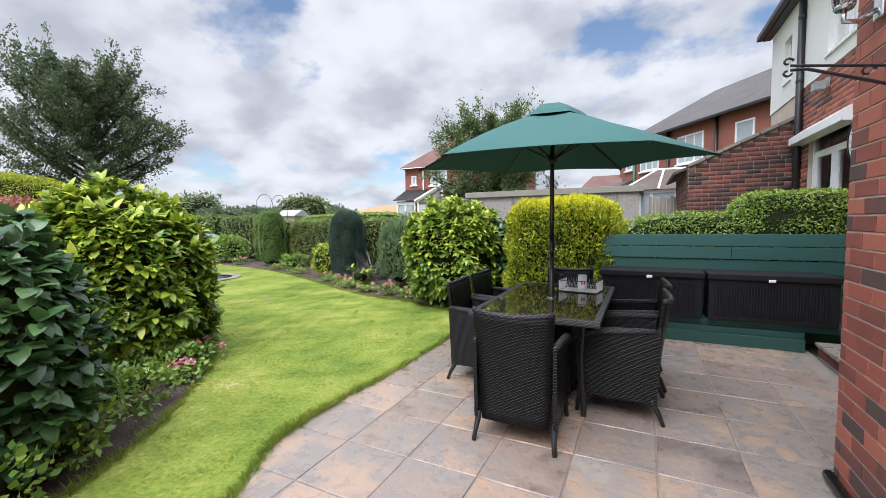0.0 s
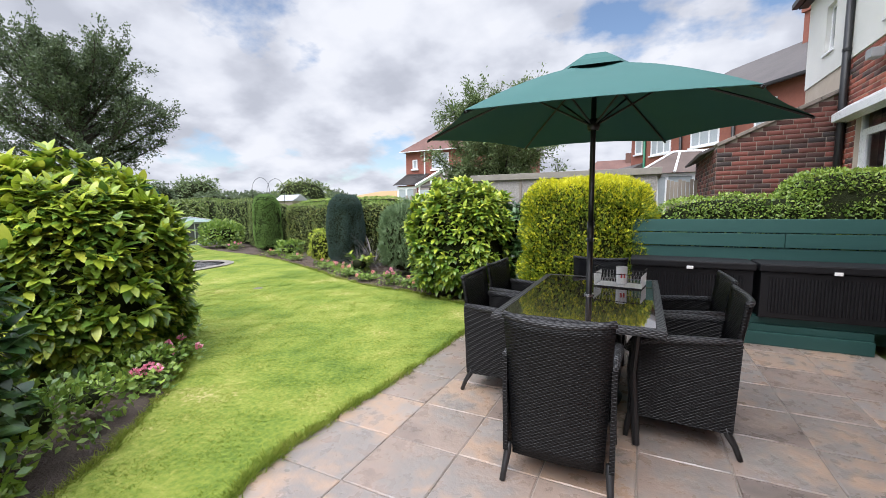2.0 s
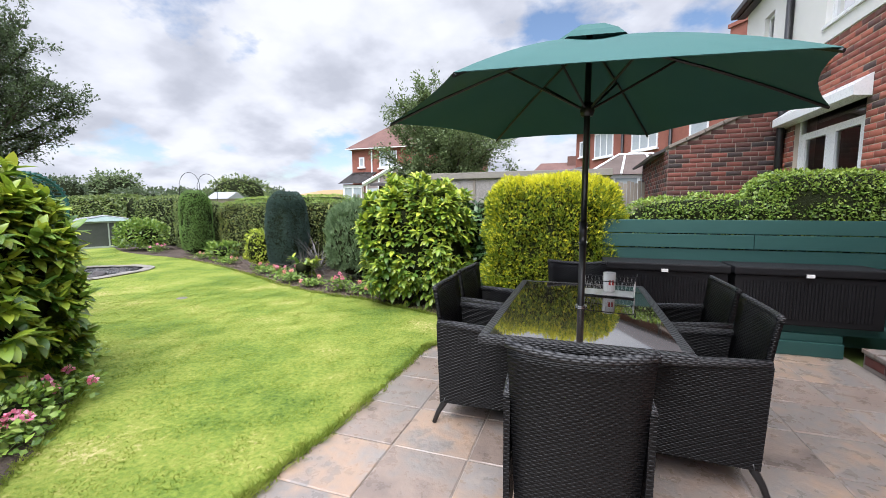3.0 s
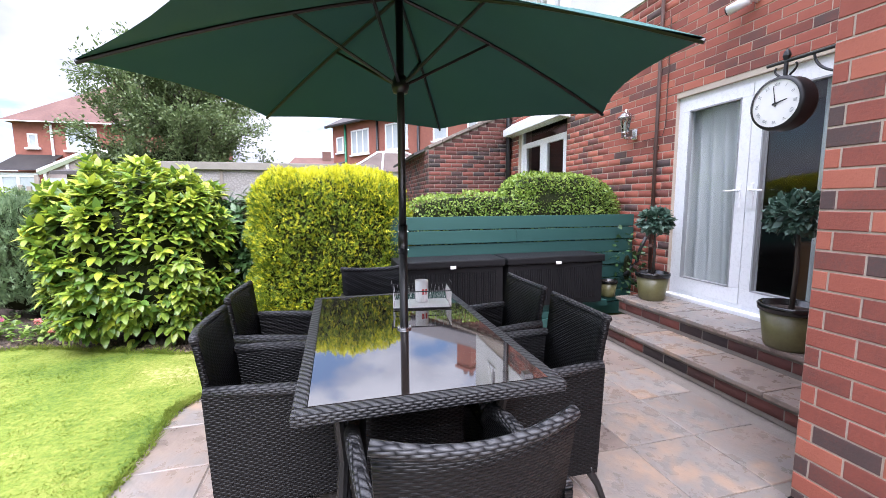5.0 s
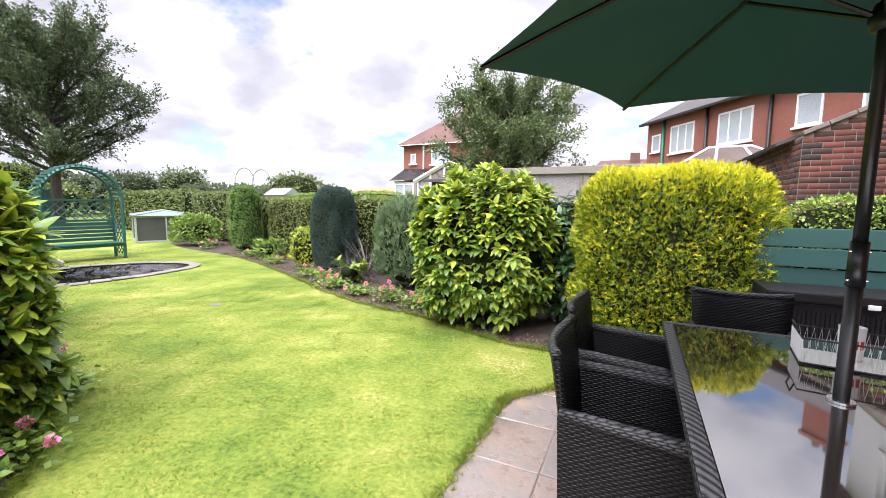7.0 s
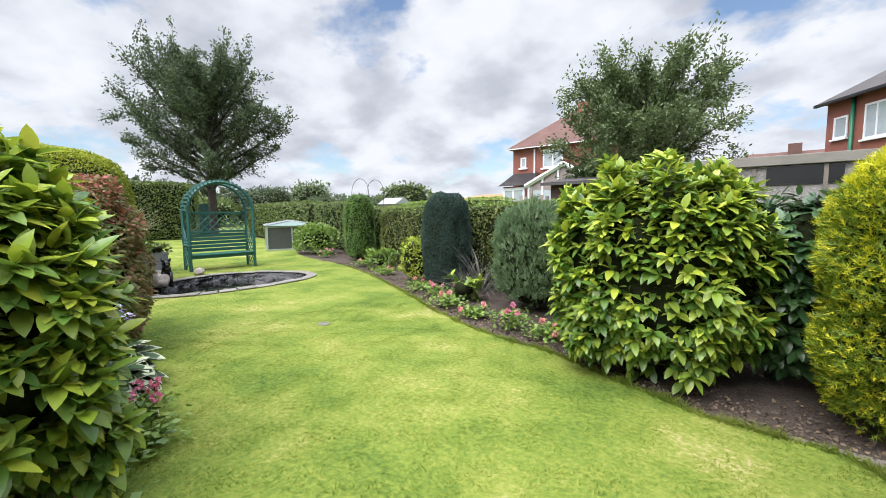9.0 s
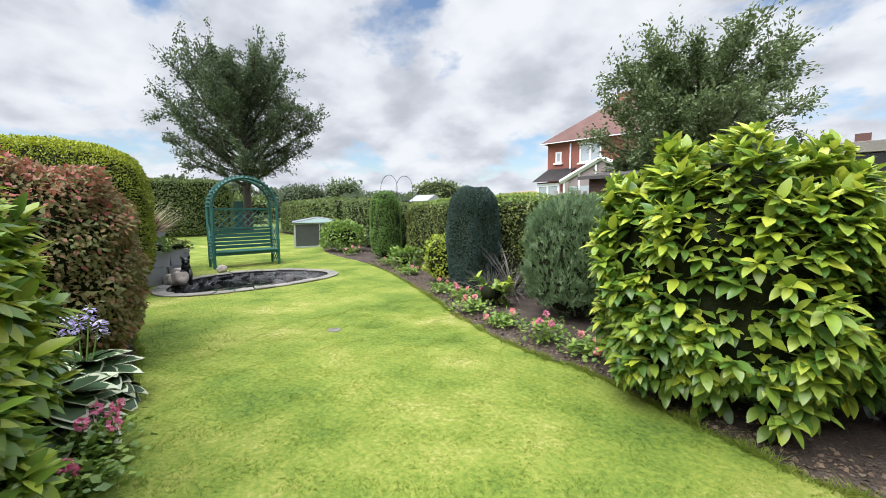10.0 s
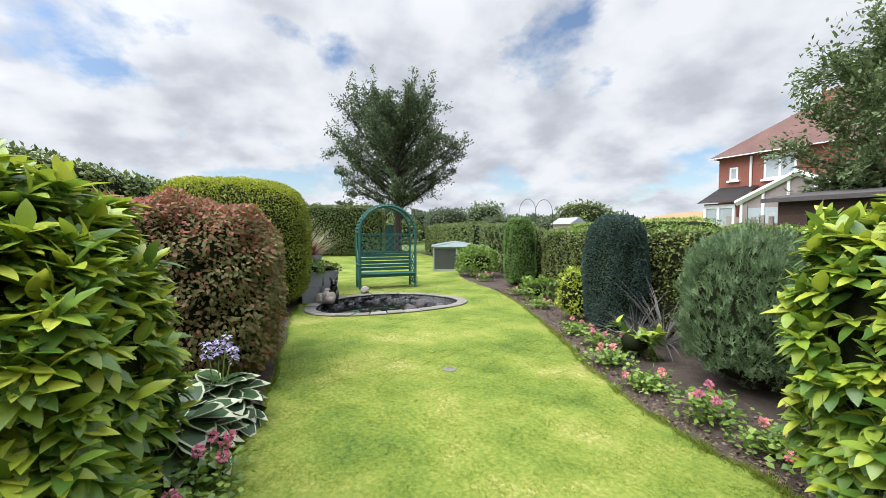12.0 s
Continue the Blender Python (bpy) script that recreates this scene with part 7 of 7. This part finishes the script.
for i, (ang, d, h) in enumerate(((67, 150, 10), (70, 160, 12), (72.5, 150, 11), (62, 170, 10), (58, 180, 9), (45, 150, 10), (76, 110, 10), (80, 140, 9), (88, 130, 10), (95, 120, 10))):
    a = radians(ang)
    tree("distant_tree", "distant dark tree on the skyline", (-math.sin(a) * d, math.cos(a) * d), h, h * 0.36, h * 0.22, 0.25, M["treeleaf"], (0.5, 0.9), 1500, 200 + i, limbs=14, up=0.5)
for i in range(12):
    a = radians(40 + i * 4.5)
    d = 105 + 14 * math.sin(i * 2.1)
    shrub("distant_bush", "distant dark hedgerow on the field edge", "bush", (-math.sin(a) * d, math.cos(a) * d), (7.5, 4.0, 2.3 + 0.7 * math.sin(i * 1.7)), 900, SMALL, (0.6, 1.0), M["treeleaf"], 2.4, 130 + i,
          depth=0.25, lump=0.4, wave=4.0, core=0.85, group="distant hedgerow", rot=math.degrees(a))


# ---- flowers and small plants ----
def flower_clump(label, xy, r, h, n_leaf, n_flower, petal, seed, leafm="privet"):
    rng = np.random.default_rng(seed)
    f = thing("flowering_plant", label, "flower", pose(xy[0], xy[1], 0.0), "border flowers")
    P = np.column_stack((rng.normal(0, r * 0.45, n_leaf), rng.normal(0, r * 0.45, n_leaf), rng.uniform(0.02, h, n_leaf)))
    D = np.column_stack((rng.normal(0, 1, (n_leaf, 2)), rng.uniform(-0.2, 0.8, n_leaf)))
    V, F = leaf_geo(P, D, rng.normal(0, 0.4, (n_leaf, 3)) + (0, 0, 1), rng.uniform(0.03, 0.065, n_leaf), small_tmpl(0.4))
    ob = new("foliage", tri_mesh("foliage", V, F, M[leafm]))
    ob.parent = f
    bm = bmesh.new()
    for i in range(n_flower):
        c = Vector((rng.normal(0, r * 0.42), rng.normal(0, r * 0.42), h * rng.uniform(0.85, 1.35)))
        tube(bm, [(c.x * 0.6, c.y * 0.6, 0.0), (c.x * 0.85, c.y * 0.85, c.z * 0.6), tuple(c)], 0.003, 4)
        m = 34
        Q = np.array(tuple(c)) + unit(rng.normal(0, 1, (m, 3))) * 0.016
        V, F = leaf_geo(Q, unit(Q - np.array(tuple(c))) + rng.normal(0, 0.3, (m, 3)), rng.normal(0, 1, (m, 3)), rng.uniform(0.018, 0.032, m), small_tmpl(0.5))
        ob = new("bloom", tri_mesh("bloom", V, F, M[petal]))
        ob.parent = f
    part("stalk", bm, M["conifer"], f)


for i, (x, y, p, n, r, h) in enumerate(((-2.62, 7.62, "pink", 4, 0.30, 0.20), (-2.1, 7.5, "salmon", 4, 0.25, 0.14), (-3.25, 7.75, "salmon", 3, 0.22, 0.12), (-3.9, 7.95, "salmon", 4, 0.28, 0.16),
                                        (-4.5, 8.45, "pink", 4, 0.24, 0.16), (-5.1, 8.65, "salmon", 3, 0.25, 0.15), (-11.0, 10.7, "pink", 5, 0.3, 0.22), (-6.9, 9.5, "salmon", 2, 0.22, 0.12),
                                        (-8.4, 10.1, "salmon", 2, 0.25, 0.14), (-3.37, 4.2, "pink", 6, 0.2, 0.18), (-3.0, 4.12, "pink", 3, 0.2, 0.14), (-2.35, 3.62, "pink", 5, 0.24, 0.16),
                                        (-1.95, 3.2, "pink", 4, 0.22, 0.14))):
    flower_clump("low plant with pink blooms at the lawn edge" if p == "pink" else "low plant with salmon blooms in the border", (x, y), r, h, 320, n, p, 300 + i)


def hosta(xy, seed, bloom=True):
    rng = np.random.default_rng(seed)
    h = thing("hosta", "hosta with cream-edged green leaves and lilac flower spikes" if bloom else "leafy hosta clump with cream-edged green leaves", "plant", pose(xy[0], xy[1], 0.0))
    n = 72
    ph = np.arange(n) * 2.4
    tier = np.linspace(0, 1, n)
    P = np.column_stack((np.cos(ph) * 0.14 * (0.3 + tier), np.sin(ph) * 0.14 * (0.3 + tier), 0.34 - 0.25 * tier))
    D = np.column_stack((np.cos(ph), np.sin(ph), 0.3 - 0.6 * tier)) + rng.normal(0, 0.26, (n, 3))
    U = np.column_stack((np.cos(ph) * 0.4, np.sin(ph) * 0.4, np.ones(n)))
    S = rng.uniform(0.17, 0.30, n)
    V, F = leaf_geo(P, D, U, S, leaf_tmpl(0.33, 0.05, -0.25))
    ob = new("leaf_margin", tri_mesh("leaf_margin", V, F, M["hosta_edge"]))
    ob.parent = h
    tv, tf = leaf_tmpl(0.33, 0.05, -0.25)
    tv = tv * np.array((0.85, 0.94, 1.0)) + np.array((0, 0.012, 0.0))
    tv, tf = np.vstack((tv + (0, 0, 0.014), tv - (0, 0, 0.014))), np.vstack((tf, tf[:, ::-1] + len(tv)))
    V, F = leaf_geo(P, D, U, S, (tv, tf))
    ob = new("leaves", tri_mesh("leaves", V, F, M["hosta"]))
    ob.parent = h
    bm = bmesh.new()
    for i in range(n):
        tube(bm, [(P[i, 0] * 0.3, P[i, 1] * 0.3, 0.0), tuple(P[i])], 0.006, 4)
    spikes = [(0.02, 0.06, 0.72), (-0.06, 0.0, 0.66), (0.08, 0.10, 0.62), (0.12, -0.06, 0.68)] if bloom else []
    for x, y, z in spikes:
        tube(bm, [(0, 0, 0.1), (x * 0.7, y * 0.7, z * 0.7), (x, y, z)], 0.005, 4)
    part("stalk", bm, M["conifer"], h)
    for x, y, z in spikes:
        m = 40
        a = rng.uniform(0, 6.28, m)
        zz = z - rng.random(m) * 0.12
        Q = np.column_stack((x + np.cos(a) * 0.006, y + np.sin(a) * 0.006, zz))
        V, F = leaf_geo(Q, np.column_stack((np.cos(a), np.sin(a), -0.3 * np.ones(m))), np.tile((0, 0, 1.0), (m, 1)), rng.uniform(0.03, 0.055, m), small_tmpl(0.22))
        ob = new("flower_spike", tri_mesh("flower_spike", V, F, M["lilac"]))
        ob.parent = h


hosta((-4.12, 4.22), 81)
hosta((-3.68, 4.02), 82, False)


def topiary(x, y, z0, stem, r, seed):
    t = thing("topiary_tree", "small clipped ball topiary on a bare stem", "topiary", pose(x, y, z0), "topiary trees")
    rng = np.random.default_rng(seed)
    bm = bmesh.new()
    tube(bm, [(0, 0, 0), (0.008, -0.006, stem * 0.5), (0, 0, stem)], [0.017, 0.014, 0.012], 8)
    part("stem", bm, M["bark"], t, smooth=True)
    n = 700
    P, N = shell(n, (r, r, r * 0.86), 2.0, rng)
    P = P * (1 - 0.35 * rng.random((n, 1))) + np.array((0, 0, stem + r * 0.45))
    V, F = leaf_geo(P, N + rng.normal(0, 0.5, (n, 3)), N + (0, 0, 0.5), rng.uniform(0.045, 0.075, n), leaf_tmpl(0.28, 0.06, -0.1))
    ob = new("crown", tri_mesh("crown", V, F, M["topiary"]))
    ob.parent = t


topiary(4.0, 6.08, 0.592, 0.50, 0.145, 91)
topiary(3.86, 4.63, 0.61, 0.58, 0.175, 92)


def strap_plant(label, xy, z, n, ln, material, seed, w=0.05, low=0.25):
    rng = np.random.default_rng(seed)
    s = thing("strap_leaf_plant", label, "plant", pose(xy[0], xy[1], z))
    ph = np.arange(n) * 2.4
    el = rng.uniform(low, 1.4, n)
    D = np.column_stack((np.cos(ph) * np.cos(el), np.sin(ph) * np.cos(el), np.sin(el)))
    V, F = leaf_geo(np.zeros((n, 3)), D, np.tile((0.0, 0.0, 1.0), (n, 1)) + rng.normal(0, 0.1, (n, 3)), rng.uniform(0.75, 1.1, n) * ln, leaf_tmpl(w, 0.01, -0.3))
    ob = new("leaves", tri_mesh("leaves", V, F, material))
    ob.parent = s


strap_plant("purple strap-leaved cordyline in a stone planter", (-10.5, 5.75), 0.87, 34, 0.55, M["cordy"], 95)
strap_plant("tall pale ornamental grass with feathery plumes", (-11.6, 5.3), 0.0, 420, 1.9, M["plume"], 96, 0.007, 0.95)
shrub("trailing_plant", "trailing variegated plant in a grey planter", "plant", (-9.78, 6.0), (0.24, 0.24, 0.12), 260, SMALL, (0.05, 0.09), M["hedge_y"], 2.2, 97, droop=-0.2, depth=0.4, lift=0.54, core=0.5)
shrub("trailing_plant", "leafy green plant in a grey planter", "plant", (-9.5, 5.62), (0.22, 0.22, 0.12), 260, SMALL, (0.05, 0.09), M["privet"], 2.2, 98, droop=-0.2, depth=0.4, lift=0.56, core=0.5)
strap_plant("dry grey lavender stems beside the conifer", (-4.35, 8.95), 0.0, 70, 0.75, M["greystem"], 99, 0.008)
strap_plant("dry grey lavender stems beside the conifer", (-4.1, 9.15), 0.0, 60, 0.95, M["greystem"], 94, 0.008)
shrub("climber", "sparse green climber at the end of the fence", "plant", (4.12, 6.62), (0.13, 0.1, 0.5), 130, SMALL, (0.05, 0.08), M["laurel"], 2.4, 93, depth=0.5, lift=0.1, core=0.3)


# ---- grass ----
def grass():
    rng = np.random.default_rng(9)
    Ps, Hs, Ws = [], [], []
    pond_lp = pond_loop(0.25)
    for (x0, x1, y0, y1), dens, hh, w in (((-5.2, 0.6, 2.0, 8.6), 5200, (0.006, 0.012), 0.0030), ((-13.0, -5.2, 4.2, 10.6), 700, (0.008, 0.015), 0.006)):
        n = int((x1 - x0) * (y1 - y0) * dens)
        P = np.column_stack((rng.uniform(x0, x1, n), rng.uniform(y0, y1, n)))
        P = P[inside(P, LAWN) & ~inside(P, pond_lp)]
        Ps.append(P)
        Hs.append(rng.uniform(*hh, len(P)))
        Ws.append(np.full(len(P), w))
    # longer tufts at the edges
    lp = np.array(LAWN)
    i = rng.integers(0, len(lp), 26000)
    s = rng.random((26000, 1))
    E = lp[i] * (1 - s) + lp[(i + 1) % len(lp)] * s + rng.normal(0, 0.018, (26000, 2))
    E = E[(E[:, 0] > -9) & (E[:, 0] < 1.2) & (E[:, 1] > 1.2)]
    Ps.append(E), Hs.append(rng.uniform(0.02, 0.045, len(E))), Ws.append(np.full(len(E), 0.004))
    P, Hh, W = np.vstack(Ps), np.concatenate(Hs), np.concatenate(Ws)
    n = len(P)
    flat = np.column_stack((P, np.zeros(n)))
    Hh = Hh * np.clip(1.0 + lumps(flat, rng, 0.5, 0.16) + lumps(flat, rng, 0.4, 0.5), 0.5, 1.5)
    a = rng.uniform(0, 6.28, n)
    lean = rng.normal(0, 0.9, (n, 2)) * Hh[:, None]
    base = np.column_stack((P, np.full(n, 0.004)))
    dx = np.column_stack((np.cos(a) * W, np.sin(a) * W, np.zeros(n)))
    tip = base + np.column_stack((lean, Hh))
    V = np.stack((base - dx, base + dx, tip), 1).reshape(-1, 3)
    F = np.arange(3 * n).reshape(-1, 3)
    ob = new("grass_blades", tri_mesh("grass_blades", V, F, M["blade"]))
    tagged(ob, "short mown green grass blades of the lawn", "grass", kind="stuff")


grass()


def litter():
    """Loose crumbs of soil and dead leaves on the beds."""
    rng = np.random.default_rng(19)
    n = 5200
    x = rng.uniform(-9.5, 0.6, n)
    e = np.array(spline(RIGHT_EDGE, 12))
    o = np.argsort(e[:, 0])
    y = np.interp(x, e[o, 0], e[o, 1]) + np.abs(rng.normal(0, 0.35, n)) + 0.02
    P = np.column_stack((x, y, np.full(n, -0.008)))
    V, F = leaf_geo(P, rng.normal(0, 1, (n, 3)) * (1, 1, 0.35), rng.normal(0, 0.4, (n, 3)) + (0, 0, 1), rng.uniform(0.012, 0.035, n), small_tmpl(0.5, 0.2))
    V[:, 2] = np.maximum(V[:, 2], -0.010)
    ob = new("soil_litter", tri_mesh("soil_litter", V, F, M["litter"]))
    tagged(ob, "brown soil crumbs and dead leaves on the bed", "litter", kind="stuff")


M["litter"] = surf("soil_crumbs", [(0.05, 0.032, 0.022), (0.11, 0.075, 0.055), (0.18, 0.13, 0.09), (0.24, 0.17, 0.09)], 30, 90, 0.4, 0.9, 0.2, vary="island", amount=0.7)
litter()

# ---- paving and bricks ----
def paving():
    bm = bmesh.new()
    box(bm, -0.36, 3.40, -3.0, 6.7, -0.055, -0.006)
    floor = solid("floor_patio", bm, M["joint"], "patio of square riven sandstone slabs in brown and grey", "patio", "structure")
    P0, Y0, S = 0.12, 3.03, 0.4475
    rnd = random.Random(8)
    metas = []
    for v in range(5):
        bm = bmesh.new()
        h = S / 2 - 0.0035
        ts = (0.0, 0.012, 0.35, 0.68, 0.988, 1.0)
        n = 5
        g = [[bm.verts.new((-h + 2 * h * ts[i] + (rnd.uniform(-0.002, 0.002) if j not in (1, n - 1) else 0), -h + 2 * h * ts[j] + (rnd.uniform(-0.002, 0.002) if i not in (1, n - 1) else 0), rnd.uniform(-0.0012, 0.0012) - (0.0035 if i in (0, n) or j in (0, n) else 0))) for j in range(n + 1)] for i in range(n + 1)]
        for i in range(n):
            for j in range(n):
                bm.faces.new((g[i][j], g[i + 1][j], g[i + 1][j + 1], g[i][j + 1]))
        rim = [g[i][0] for i in range(n)] + [g[n][j] for j in range(n)] + [g[i][n] for i in range(n, 0, -1)] + [g[0][j] for j in range(n, 0, -1)]
        low = [bm.verts.new((q.co.x, q.co.y, -0.02)) for q in rim]
        for k in range(len(rim)):
            bm.faces.new((rim[k], low[k], low[(k + 1) % len(rim)], rim[(k + 1) % len(rim)]))
        metas.append(mesh_of(bm, M["slab"], False, "paving_slab"))
    for i in range(-1, 8):
        for j in range(-13, 9):
            x, y = P0 + (i + 0.5) * S, Y0 + (j + 0.5) * S
            if x > 3.3 or y > 6.6 or (x > WING_X - 0.1 and y < WING_Y):
                continue
            ob = new("paving_slab", metas[rnd.randrange(5)])
            ob.parent = floor
            ob.matrix_basis = pose(x, y, rnd.uniform(-0.002, 0.001), rnd.uniform(-0.2, 0.2), rnd.uniform(-0.2, 0.2), rnd.choice((0, 90, 180, 270)))


paving()
brick_face(WING_OB, (WING_X, -4.0, 0), (0, 1, 0), (-1, 0, 0), 4.0 + WING_Y, 0.0, 3.3, pick=lambda s, z: s > 6.25 and z < 2.65)
brick_face(WING_OB, (WING_X, WING_Y - 0.002, 0), (1, 0, 0), (0, 1, 0), WALL_X - WING_X, 0.0, 3.3)
_y0 = WING_Y
brick_face(WALL_OB, (WALL_X, _y0, 0), (0, 1, 0), (-1, 0, 0), 10.6 - _y0, 0.0, 3.65,
           [(DOOR[0] - _y0, DOOR[1] - _y0, -1, DOOR[3]), (WIN[0] - _y0, WIN[1] - _y0, WIN[2], WIN[3])],
           pick=lambda s, z: 0.3 < s < 3.5 and z > 1.9 and z < 3.4)
